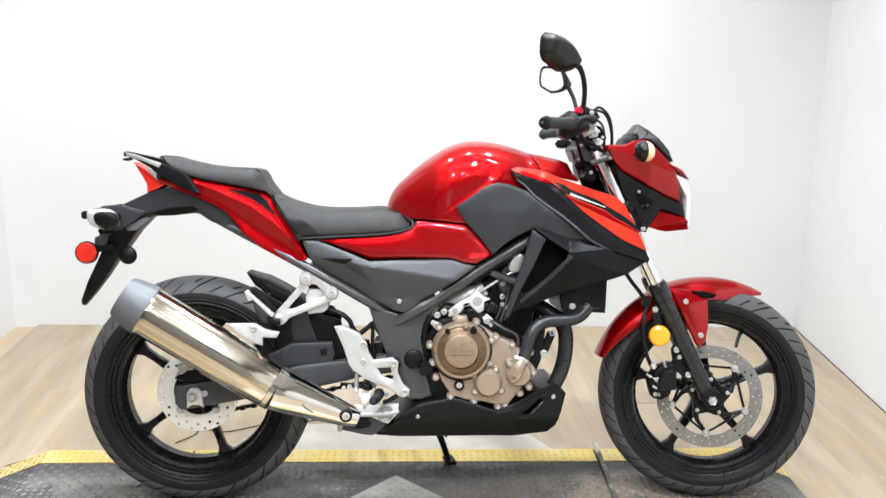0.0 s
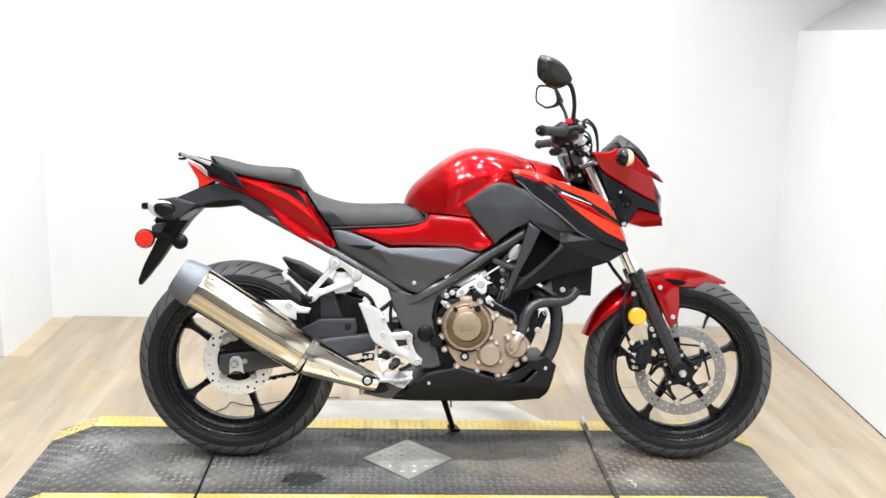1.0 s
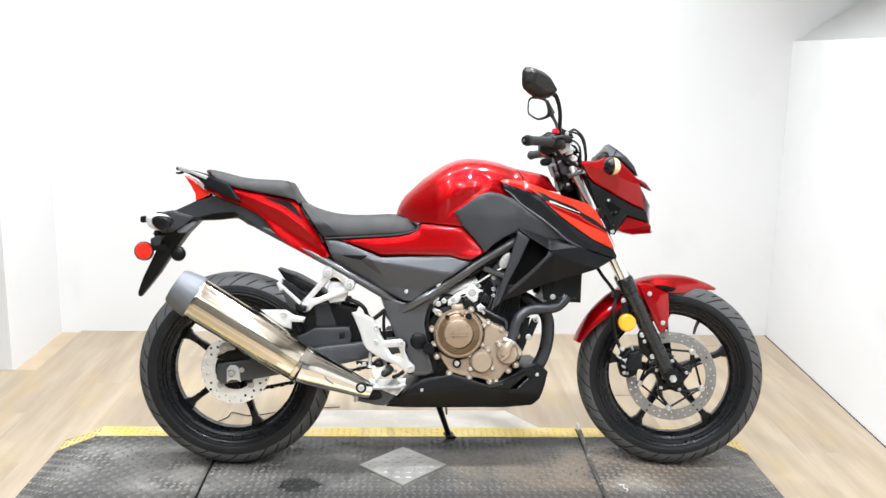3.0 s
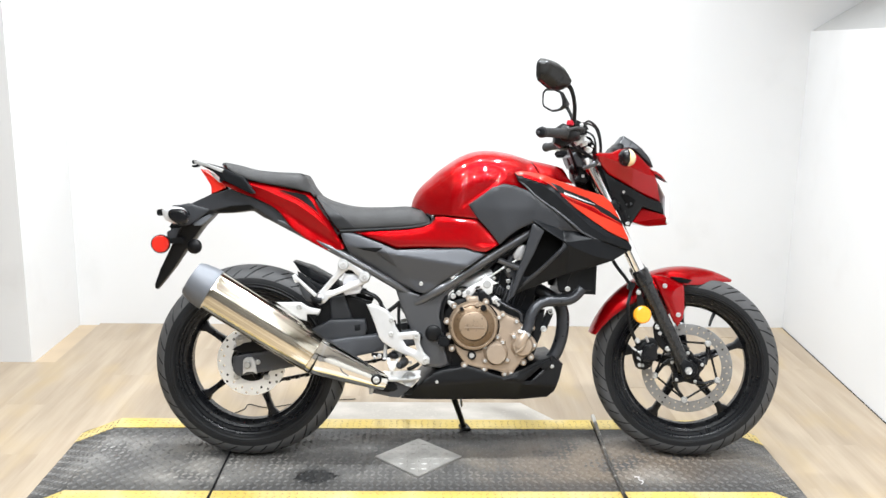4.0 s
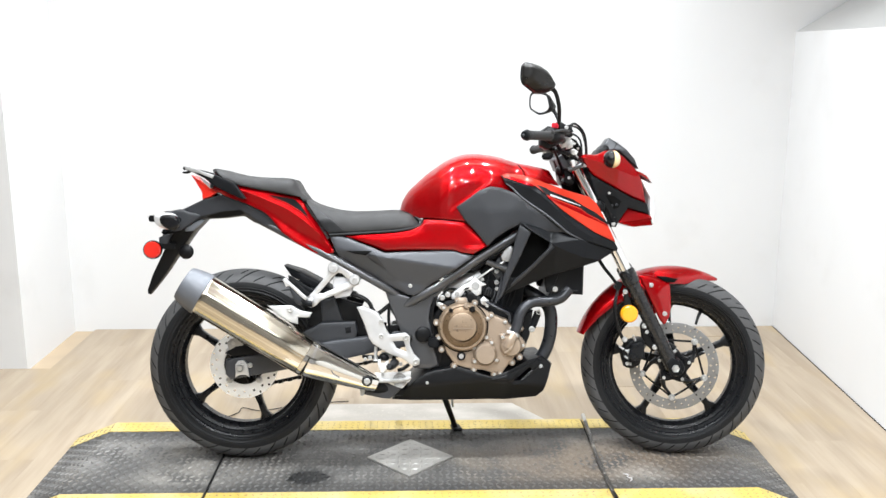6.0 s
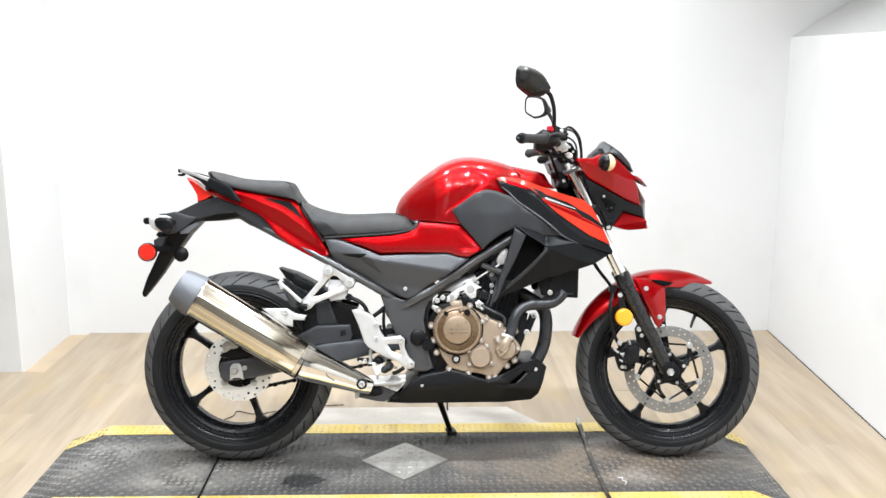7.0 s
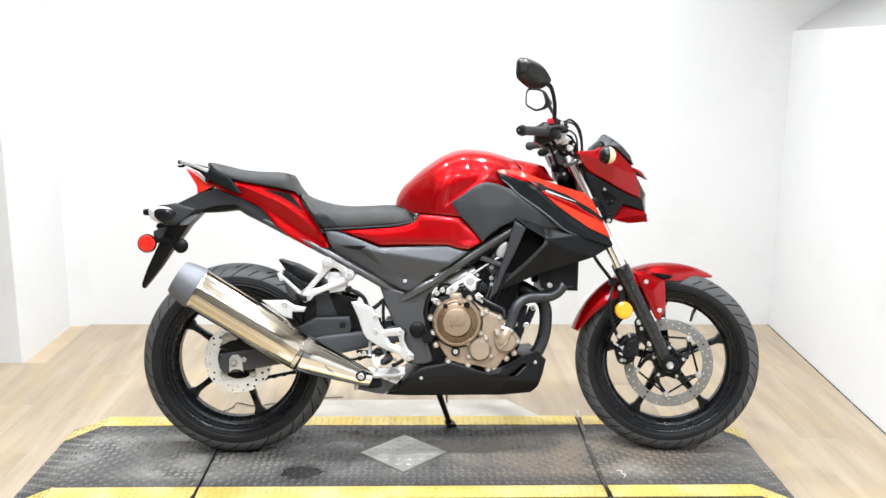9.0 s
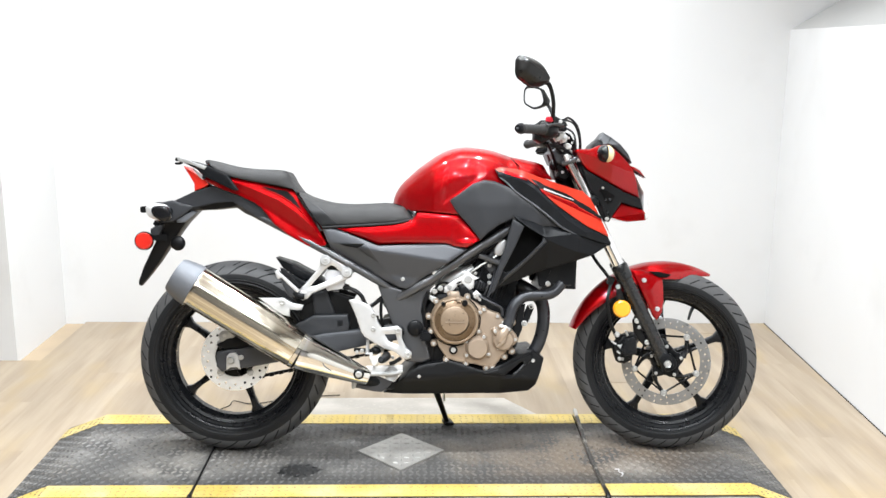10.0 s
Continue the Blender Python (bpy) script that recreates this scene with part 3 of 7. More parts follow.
# skirts along the near and far side
for xa, xb, pale, out in ((E0, -0.68, False, 0.05), (-0.676, 0.335, True, 0.30), (0.339, E1, False, 0.05)):
    for s, y in ((-1, Y0 - 0.002), (1, Y1 + 0.002)):
        if s > 0 and not pale:
            out2 = 0.012
        else:
            out2 = out
        xs = sorted({xa, xb, *[x for x in (X0, X1) if xa < x < xb]})
        bm = bmesh.new()
        inset = 0.1 if pale else 0.0
        rows = [[bm.verts.new(q) for q in ((x, y, deck_z(x) - 0.004), (x + (inset if x == xa else -inset if x == xb else 0), y + s * out2, FLOOR + 0.003),
                 (x, y, FLOOR + 0.002))] for x in xs]
        for a, b in zip(rows, rows[1:]):
            for k in range(3):
                bm.faces.new((a[k], a[(k + 1) % 3], b[(k + 1) % 3], b[k]))
        bm.faces.new(rows[0]); bm.faces.new(list(reversed(rows[-1])))
        ob = part("side_ramp" if pale else "side_skirt", bm, APRON if pale else TREAD_LIGHT, stand, "pale scuffed side ramp" if pale else "bare tread-plate skirt", 20)
        if not pale and s < 0:
            up = Vector((0, -(FLOOR * -1 - 0.004), out2)).normalized()
            down = Vector((0, -out2, FLOOR + 0.004)).normalized()
            spots = []
            for i, x in enumerate(np.arange(xa + 0.15 if xa < -1 else xa + 0.02, xb - 0.15 if xb > 1 else xb - 0.01, 0.032)):
                for j in range(2):
                    a = 0.6 if (i + j) % 2 else -0.6
                    spots.append((Vector((x, y, -0.005)) + down * (0.02 + 0.03 * j), Vector((math.cos(a), 0, 0)) + down * math.sin(a), up))
            tagged(part("tread_pattern", lugs(spots), TREAD_LIGHT, ob), kind="stuff")
# bright diamond patch let into the deck
corner = [(PX + PR * c, PY + PR * s) for c, s in ((1, 0.02), (0, 1), (-1, 0), (0, -1.02))]
bm = bmesh.new()
top = [bm.verts.new((x, y, 0.0016)) for x, y in corner]
low = [bm.verts.new((x, y, DECK + 0.0005)) for x, y in corner]
bm.faces.new(top)
for k in range(4):
    bm.faces.new((top[k], low[k], low[(k + 1) % 4], top[(k + 1) % 4]))
patch = part("patch_plate", bm, PATCH, stand, "bright square tread-plate patch set cornerwise", 20)
spots = []
for i in range(-7, 8):
    for j in range(-7, 8):
        u, v = i * 0.0255 * 0.7071, j * 0.0255 * 0.7071
        x, y = PX + (u - v), PY + (u + v)
        if abs(x - PX) + abs(y - PY) < PR - 0.012:
            a = radians(0 if (i + j) % 2 else 90)
            spots.append((Vector((x, y, 0.0016)), Vector((math.cos(a), math.sin(a), 0)), Vector((0, 0, 1))))
tagged(part("tread_pattern", lugs(spots, 0.02, 0.008, 0.002), PATCH, patch), kind="stuff")
# dark joints between the sections
for x, nm in ((SEAM_L, "joint"), (SEAM_R, "joint")):
    part(nm, block((x, (Y0 + Y1) / 2 - 0.02, -0.03), (0.0055, Y1 - Y0 + 0.06, 0.045), bevel=0), GAP, stand, "dark gap between the plates")
# rubber strip proud of the right joint, hanging over the near edge
strip_line = [(SEAM_R + 0.012, Y1 + 0.02, 0.006), (SEAM_R + 0.004, 0.05, 0.005), (SEAM_R - 0.004, -0.15, 0.005), (SEAM_R - 0.002, Y0 + 0.06, 0.005), (SEAM_R, Y0 - 0.012, 0.003), (SEAM_R, Y0 - 0.03, -0.035)]
part("joint_strip", tube(strip_line[:4] + [(SEAM_R - 0.001, Y0 + 0.012, 0.0045)], [0.0075, 0.0068, 0.0062, 0.006, 0.006], 8), STRIP, stand, "worn steel joint strip with bare scratches")
part("strip_end", tube(strip_line[3:], [0.004, 0.008, 0.009], 8), BLACK, stand, "black rubber end of the joint strip")
part("joint_strip", tube([(SEAM_L, -0.02, 0.000), (SEAM_L, -0.2, 0.000), (SEAM_L, Y0 + 0.03, 0.001), (SEAM_L, Y0 - 0.012, 0.0), (SEAM_L, Y0 - 0.03, -0.035)], [0.003, 0.003, 0.0045, 0.008, 0.008], 8), BLACK, stand, "black rubber joint strip")
part("scuff_mark", tube([(0.508, -0.243, 0.0), (0.523, -0.246, 0.0), (0.518, -0.262, 0.0), (0.529, -0.274, 0.0), (0.519, -0.292, 0.0)], [0.0012, 0.0022, 0.0015, 0.0024, 0.001], 6), WHITE_MARK, stand, "white chalky scratch on the plate")
# oil stain
bm = bmesh.new()
def puddle(x, y, rx, ry, n, seed):
    ring = []
    for k in range(n):
        a = 2 * math.pi * k / n
        r = 1 + 0.35 * noise.noise((2.5 * math.cos(a), 2.5 * math.sin(a), seed)) + 0.2 * noise.noise((8 * math.cos(a), 8 * math.sin(a), seed + 1)) + 0.08 * noise.noise((22 * math.cos(a), 22 * math.sin(a), seed))
        ring.append(bm.verts.new((x + rx * r * math.cos(a), y + ry * r * math.sin(a), DECK + 0.0008)))
    bm.faces.new(ring)
puddle(-0.468, -0.242, 0.055, 0.038, 90, 4)
drops = random.Random(5)
for k in range(34):
    a, d = drops.uniform(0, 2 * math.pi), 0.85 + abs(drops.gauss(0, 0.12))
    r = drops.uniform(0.001, 0.0045)
    puddle(-0.468 + 0.064 * d * math.cos(a), -0.242 + 0.040 * d * math.sin(a), r * 1.4, r, 9, k)
tagged(part("oil_stain", bm, STAIN), "dark wet oil stain on the tread plate", "stain", kind="stuff")
# thin wires lying on the floor behind the platform
for line, nm in (([(-0.86, 0.36, FLOOR + 0.004), (-0.81, 0.42, FLOOR + 0.004), (-0.80, 0.47, FLOOR + 0.004), (-0.72, 0.44, FLOOR + 0.004), (-0.58, 0.50, FLOOR + 0.004), (-0.4, 0.53, FLOOR + 0.004)], "floor_wire"),):
    tagged(part(nm, tube(line, 0.0017, 6), BLACK), "thin dark wire lying on the oak floor", "wire")


# ---- motorcycle ----
# Built upright: x forward, y to its left, z up from the ground; then leant on its side stand.
bike = tagged(new("motorcycle"), "red and dark grey naked motorcycle leaning on its side stand", "motorcycle")
LEAN = 9.5
bike.matrix_world = pose(0, -0.07, 0, -LEAN, 0, 0)

bolt_bm = lathe([(0.1, 0.0), (0.1, 0.40), (0.5, 0.45), (0.55, 0.5), (0.55, 0.68), (0.42, 0.78), (0.1, 0.82), (0.05, 1.0), (-0.2, 1.0)], segs=14)
bolt_proto = part("bolt", moved(bolt_bm, Matrix.Scale(-1, 4, (0, 1, 0))), BOLT, bike)
bolt_mesh = bolt_proto.data
bpy.data.objects.remove(bolt_proto)


def bolt(x, y, z, r=0.006, parent=None, label=""):
    ob = new("bolt", bolt_mesh)
    ob.parent = parent or bike
    ob.location, ob.scale = (x, y, z), (r, r, r)
    return ob


def both(name, make, mat, parent=bike, label="", angle=35):
    """The right part and its mirror image on the left."""
    left = part(name, make(1), mat, parent, label, angle)
    return part(name, make(-1), mat, parent, label, angle), left


# wheels
def tyre(R, width, bead, x, z, blocks, sweep):
    """Tyre with swept grooves cut into the tread and rings moulded on the sidewalls."""
    per = 44
    n, wall_top = per * blocks, R - 0.050
    flank = [(1.0, 0.10), (0.992, 0.16), (1.006, 0.20), (1.006, 0.30), (0.985, 0.35), (0.965, 0.52), (0.978, 0.57), (0.978, 0.66), (0.95, 0.72), (0.90, 0.88), (0.80, 1.0)]
    crown = [radians(v) for v in np.linspace(-90, 90, 37)]
    section = [(-width * f, wall_top + (bead - wall_top) * k, None) for f, k in reversed(flank)]
    section += [(width * math.sin(t), wall_top + 0.050 * max(math.cos(t), 0) ** 0.85, t) for t in crown]
    section += [(width * f, wall_top + (bead - wall_top) * k, None) for f, k in flank]
    m = len(section)
    lag = [sweep * ((abs(t) if t is not None else radians(90)) / radians(90)) ** 1.5 * 2 * math.pi / blocks for _, _, t in section]
    verts, sunk = [], []
    for i in range(n):
        for k, (y, r, t) in enumerate(section):
            low = False
            if t is not None and abs(t) < 1.47:
                step = (i + (per // 2 if t > 0 else 0)) % per
                low = (step < 2 and 0.10 < abs(t) < 1.38) or (per // 2 <= step < per // 2 + 2 and 0.80 < abs(t) < 1.30) or (per // 4 <= step < per // 4 + 2 and 0.35 < abs(t) < 0.75)
                r -= 0.0045 if low else 0
            sunk.append(low)
            a = 2 * math.pi * i / n + lag[k]
            verts.append((x + r * math.cos(a), y, z + r * math.sin(a)))
    faces, tones = [], []
    for i in range(n):
        j = (i + 1) % n
        for k in range(m - 1):
            q = (i * m + k, i * m + k + 1, j * m + k + 1, j * m + k)
            faces.append(q)
            on_tread = all(t is not None and abs(t) < 1.47 for t in (section[k][2], section[k + 1][2]))
            tones.append(1 if on_tread and not any(sunk[v] for v in q) else 0)
    me = bpy.data.meshes.new("tread")
    me.from_pydata(verts, [], faces)
    me.polygons.foreach_set("material_index", tones)
    bm = bmesh.new()
    bm.from_mesh(me)
    bpy.data.meshes.remove(me)
    return bm


def spoke(x, z, angle, r0, r1, half):
    """A forked cast spoke, wide at the hub and where it meets the rim."""
    outline = [(r0, -0.019), (r0 + 0.03, -0.0145), (r1 - 0.05, -0.0092), (r1 - 0.02, -0.0110), (r1 - 0.004, -0.020), (r1 + 0.004, -0.024),
               (r1 + 0.004, 0.024), (r1 - 0.004, 0.020), (r1 - 0.02, 0.0110), (r1 - 0.05, 0.0092), (r0 + 0.03, 0.0145), (r0, 0.019)]
    bm = body(outline, lambda P: half * (1 - 0.25 * (P[:, 0] - r0) / (r1 - r0)) - 0.006 * (np.abs(P[:, 1]) < 0.0045) * (P[:, 0] < r1 - 0.03), 0.005, 0.01)
    return moved(bm, pose(x, 0, z, 0, -math.degrees(angle), 0))


def wheel(name, x, z, R, width, start, blocks, label):
    rw = width * 0.82
    prof = [(-rw + 0.004, 0.2315), (-rw - 0.002, 0.2325), (-rw - 0.005, 0.229), (-rw - 0.003, 0.224), (-rw + 0.003, 0.2215), (-rw + 0.005, 0.214), (-rw + 0.010, 0.2115), (-rw + 0.013, 0.203), (-rw * 0.45, 0.199), (-rw * 0.3, 0.191),
            (rw * 0.3, 0.191), (rw * 0.45, 0.199), (rw - 0.013, 0.203), (rw - 0.010, 0.2115), (rw - 0.005, 0.214), (rw - 0.003, 0.2215), (rw + 0.003, 0.224), (rw + 0.005, 0.229), (rw + 0.002, 0.2325), (rw - 0.004, 0.2315), (0, 0.22)]
    rim = part(name, lathe(prof, x, z, 96, True), RIM, bike, label)
    part("tyre", tyre(R, width, 0.228, x, z, blocks, 0.75), RUBBER, rim, "black road tyre with curved grooves", 28).data.materials.append(TREAD_RUBBER)
    for k in range(5):
        part("spoke", spoke(x, z, start + 2 * math.pi * k / 5, 0.03, 0.193, 0.017), RIM, rim)
    part("hub", lathe([(-0.058, 0.0), (-0.058, 0.026), (-0.045, 0.03), (-0.03, 0.045), (0.03, 0.045), (0.045, 0.03), (0.058, 0.026), (0.058, 0)], x, z, 32), RIM, rim)
    return rim


FX, FZ, RX, RZ = 0.692, 0.291, -0.686, 0.301
front = wheel("front_wheel", FX, FZ, 0.2945, 0.055, radians(23), 20, "black five-spoke cast front wheel")
rear = wheel("rear_wheel", RX, RZ, 0.304, 0.070, radians(2), 18, "black five-spoke cast rear wheel")
a = radians(62)
part("valve_stem", tube([(FX + 0.19 * math.cos(a), -0.01, FZ + 0.19 * math.sin(a)), (FX + 0.172 * math.cos(a), -0.02, FZ + 0.172 * math.sin(a)), (FX + 0.155 * math.cos(a), -0.035, FZ + 0.15 * math.sin(a))], [0.006, 0.005, 0.004], 8), BLACK, front)


def disc(x, z, outer, inner, y, thick, rows, parent, label):
    holes = [circle(x, z, inner, 60)]
    for r, count, off in rows:
        for k in range(count):
            b = off + 2 * math.pi * k / count
            holes.append(circle(x + r * math.cos(b), z + r * math.sin(b), 0.0040 if x < 0 else 0.0032, 8))
    ob = part("brake_disc", slab_between(circle(x, z, outer, 90), y, y + thick, 0.0006, 0.012, holes), DISC if x < 0 else DISC_DARK, parent, label)
    ob.data.materials.append(GAP)
    for f in ob.data.polygons:
        d = math.hypot(f.center.x - x, f.center.z - z)
        if abs(f.normal.y) < 0.5 and inner + 0.003 < d < outer - 0.003:
            f.material_index = 1          # shade inside the drillings, put in as black
    return ob


fd = disc(FX, FZ, 0.1405, 0.107, -0.073, 0.006, ((0.1335, 20, 0.05), (0.1245, 20, 0.21), (0.1155, 20, 0.35)), front, "drilled steel front brake disc")
arms = [radians(v) for v in (51, -21, -93, -165, 123)]
for i, b in enumerate(arms):
    c = arms[(i + 1) % 5] if i < 4 else arms[0]
    p, q = (FX + 0.102 * math.cos(b), FZ + 0.102 * math.sin(b)), (FX + 0.102 * math.cos(c), FZ + 0.102 * math.sin(c))
    part("carrier_arm", tube([(p[0], -0.067, p[1]), (q[0], -0.067, q[1])], 0.0036, 6), RIM, fd)
    bend = [(0.102, 0), (0.088, 6), (0.073, 20), (0.056, 36)]
    part("carrier_arm", tube([(FX + r * math.cos(b - radians(d)), -0.067, FZ + r * math.sin(b - radians(d))) for r, d in bend], [0.005, 0.0045, 0.006, 0.010], 8), RIM, fd)
    part("disc_button", lathe([(-0.078, 0.0), (-0.078, 0.004), (-0.074, 0.005), (-0.076, 0.008), (-0.072, 0.0105), (-0.066, 0.0105)], p[0], p[1], 18), STEEL, fd)
lobes = [(FX + r * math.cos(t), FZ + r * math.sin(t)) for t in (2 * math.pi * k / 50 for k in range(50)) for r in (0.051 + 0.007 * math.cos(5 * (t - radians(15))),)]
part("disc_carrier", slab_between(lobes, -0.074, -0.06, 0.003, 0.012, (circle(FX, FZ, 0.03),)), RIM, fd)
for k in range(5):
    b = radians(15 + 72 * k)
    bolt(FX + 0.049 * math.cos(b), -0.075, FZ + 0.049 * math.sin(b), 0.0055, fd)
rd = disc(RX + 0.006, RZ + 0.003, 0.108, 0.064, -0.062, 0.006, ((0.101, 18, 0.0), (0.088, 18, 0.17)), rear, "drilled steel rear brake disc")
for k in range(4):
    b = radians(45 + 90 * k)
    part("disc_button", lathe([(-0.068, 0.0), (-0.068, 0.004), (-0.064, 0.005), (-0.066, 0.008), (-0.062, 0.011), (-0.055, 0.011)], RX + 0.006 + 0.066 * math.cos(b), RZ + 0.066 * math.sin(b), 18), STEEL, rd)
part("sprocket", lathe([(0.07, 0.04), (0.07, 0.1), (0.076, 0.1), (0.076, 0.04)], RX, RZ, 40), BLACK, rear)

# the bars are turned a little to the right, and the wheel with them
front.matrix_local = Matrix.Translation((FX + 0.011, 0, FZ)) @ Matrix.Rotation(radians(-9), 4, "Z") @ Matrix.Translation((-FX, 0, -FZ))

# fork, axle, front brake
F0, F1 = Vector((0.353, 0, 0.956)), Vector((0.680, 0, 0.297))
for s in (-1, 1):
    y = 0.095 * s
    def on(t):
        p = F0.lerp(F1, t)
        return (p.x + (0.034 if s > 0 else 0.0), y, p.z)
    leg = part("fork_leg", tube([on(0.535), on(0.545), on(0.60), on(0.605), on(0.93), on(1.0), on(1.045)], [0.0235, 0.0265, 0.0265, 0.0235, 0.0225, 0.0225, 0.017], 20, 1), FORK, bike, "black fork slider")
    part("stanchion", tube([on(0.03), on(0.55)], 0.0185, 20), CHROME, leg, "chrome fork tube")
    part("fork_cap", lathe([(-0.004, 0.0), (-0.004, 0.016), (0.0, 0.019), (0.006, 0.02)], segs=20), STEEL, leg).matrix_local = pose(*on(0.02), -90, 0, 0)
    part("axle_boss", lathe([(-0.022, 0.0), (-0.022, 0.02), (-0.017, 0.024), (0.02, 0.024), (0.02, 0)], 0, 0, 24), DARK, leg).location = (FX, y, FZ)
part("fork_end", slab_between([(0.656, 0.310), (0.670, 0.328), (0.693, 0.318), (0.706, 0.280), (0.698, 0.268), (0.672, 0.268)], -0.120, -0.095, 0.004, 0.012), DARK, bike, "black fork end clamping the axle")
part("axle_bolt", lathe([(-0.128, 0.0), (-0.128, 0.006), (-0.124, 0.0065), (-0.126, 0.011), (-0.118, 0.0135), (-0.09, 0.0135)], FX - 0.008, FZ, 6), STEEL, bike)
part("front_axle", tube([(FX - 0.008, -0.12, FZ), (FX + 0.030, 0.12, FZ)], 0.01, 12), STEEL, bike)
CALIPER = [(0.519, 0.341), (0.530, 0.36), (0.545, 0.376), (0.565, 0.384), (0.582, 0.386), (0.592, 0.372), (0.590, 0.348), (0.582, 0.322), (0.575, 0.300), (0.552, 0.288), (0.532, 0.292), (0.524, 0.315)]
cal = part("brake_caliper", slab_between(CALIPER, -0.098, -0.05, 0.004, 0.012), BLACK, bike, "black two-piston brake caliper")
part("caliper_body", slab_between([(0.535, 0.312), (0.545, 0.366), (0.572, 0.372), (0.580, 0.345), (0.572, 0.306)], -0.116, -0.1, 0.006, 0.012), BLACK, cal)
for x, z in ((0.559, 0.353), (0.553, 0.325)):
    part("piston_housing", lathe([(-0.119, 0.0), (-0.119, 0.012), (-0.115, 0.016), (-0.096, 0.018)], x, z, 20), DARK, cal)
part("pad_pin", tube([(0.521, -0.09, 0.352), (0.54, -0.1, 0.338), (0.545, -0.1, 0.30)], 0.004, 8), ALLOY, cal)
part("caliper_cover", slab_between([(0.5317, 0.3340), (0.5458, 0.3674), (0.5728, 0.3765), (0.5838, 0.3629), (0.5852, 0.3218), (0.5444, 0.3172)], -0.124, -0.112, 0.003, 0.01), RIM, cal, "glossy black caliper cover")
part("banjo_bolt", lathe([(-0.118, 0.0), (-0.118, 0.006), (-0.114, 0.0085), (-0.10, 0.0085)], 0.5238, 0.3834, 16), BOLT, cal)
for k in range(3):
    part("caliper_rib", block((0.5095 + 0.009 * k, -0.119, 0.3602 - 0.016 * k), (0.014, 0.006, 0.006), (0, 35, 0), 0.0015), (ALLOY, BLACK, ALLOY)[k], cal)
part("bleed_nipple", tube([(0.56, -0.1, 0.378), (0.552, -0.105, 0.395)], 0.004, 8), STEEL, cal)
part("caliper_bracket", slab_between([(0.585, 0.375), (0.577, 0.425), (0.585, 0.44), (0.6, 0.436), (0.628, 0.38), (0.64, 0.35), (0.62, 0.34)], -0.092, -0.08, 0.004, 0.012), BLACK, cal)
for x, z, r in ((0.589, 0.425, 0.0085), (0.623, 0.357, 0.0085), (0.597, 0.405, 0.006), (0.541, 0.345, 0.006), (0.535, 0.305, 0.006)):
    bolt(x, -0.1, z, r, cal)
part("brake_hose", tube([(0.40, -0.04, 0.80), (0.43, -0.06, 0.68), (0.455, -0.085, 0.62), (0.490, -0.095, 0.573), (0.503, -0.1, 0.545), (0.492, -0.11, 0.49), (0.503, -0.11, 0.42), (0.53, -0.1, 0.365)], 0.0055, 8), BLACK, bike)
part("hose_clip", block((0.503, -0.1, 0.553), (0.02, 0.022, 0.026), (0, 25, 0)), BLACK, bike)
amb = part("side_reflector", lathe([(-0.125, 0.0), (-0.1245, 0.022), (-0.121, 0.0265), (-0.115, 0.028), (-0.108, 0.028)], 0.537, 0.465, 32), AMBER, bike, "round amber side reflector")
part("reflector_stay", slab_between([(0.522, 0.475), (0.519, 0.545), (0.531, 0.548), (0.55, 0.475)], -0.109, -0.104, 0.002, 0.012), BLACK, amb)
bolt(0.525, -0.109, 0.534, 0.0075, amb)


# mudguard
def guard(R, half, a0, a1, lip, n=40, m=16, thick=0.004):
    bm, shells = bmesh.new(), []
    for off in (0.0, -thick):
        g = []
        for i in range(n + 1):
            t = i / n
            ang = a0 + (a1 - a0) * t
            taper = min(1.0, 0.06 + 2.6 * min(t * 1.6, (1 - t) * 1.15)) ** 0.8
            row = []
            for k in range(m + 1):
                u = -1 + 2 * k / m
                nose_in = 0.10 + 0.90 * min(1.0, t / 0.30) ** 0.75
                y = half * math.sin(u * 1.45) / math.sin(1.45) * nose_in * (1.0 if t < 0.45 else 1 - 0.45 * (t - 0.45) / 0.55)
                drop = (lip * taper + 0.008 * min(1, 6 * t)) * (1 - math.cos(u * 1.45)) / (1 - math.cos(1.45))
                r = R - drop + off
                row.append(bm.verts.new((FX + r * math.cos(ang), y, FZ + r * math.sin(ang))))
            g.append(row)
        shells.append(g)
    for s, g in enumerate(shells):
        for i in range(n):
            for k in range(m):
                q = (g[i][k], g[i + 1][k], g[i + 1][k + 1], g[i][k + 1])
                bm.faces.new(q if s == 0 else tuple(reversed(q)))
    o, q = shells
    rim = [(i, 0) for i in range(n + 1)] + [(n, k) for k in range(1, m + 1)] + [(i, m) for i in range(n - 1, -1, -1)] + [(0, k) for k in range(m - 1, 0, -1)]
    for (i, k), (j, l) in zip(rim, rim[1:] + rim[:1]):
        bm.faces.new((o[i][k], q[i][k], q[j][l], o[j][l]))
    return bm


mud = part("front_mudguard", guard(0.319, 0.074, radians(60), radians(161), 0.042), RED, bike, "glossy red front mudguard")
for s in (-1, 1):
    part("mudguard_stay", panel([(0.575, 0.585), (0.61, 0.585), (0.645, 0.572), (0.676, 0.558), (0.679, 0.485), (0.674, 0.45), (0.657, 0.424), (0.643, 0.44), (0.619, 0.49), (0.588, 0.555)], lambda P: 0.083 - 0.12 * np.maximum(P[:, 1] - 0.52, 0), 0.006, 0.005, 0.004, side=s), RED, mud, "red side stay of the mudguard")
# a black piece on the surface gives the dark of the opening
part("mudguard_vent", panel([(0.6347, 0.5804), (0.6640, 0.5790), (0.7012, 0.5716), (0.6878, 0.5608), (0.6615, 0.5622), (0.6473, 0.5713)], 0.081, 0.02, 0.002), GAP, mud, "opening in the mudguard, its shade put in as a black piece")
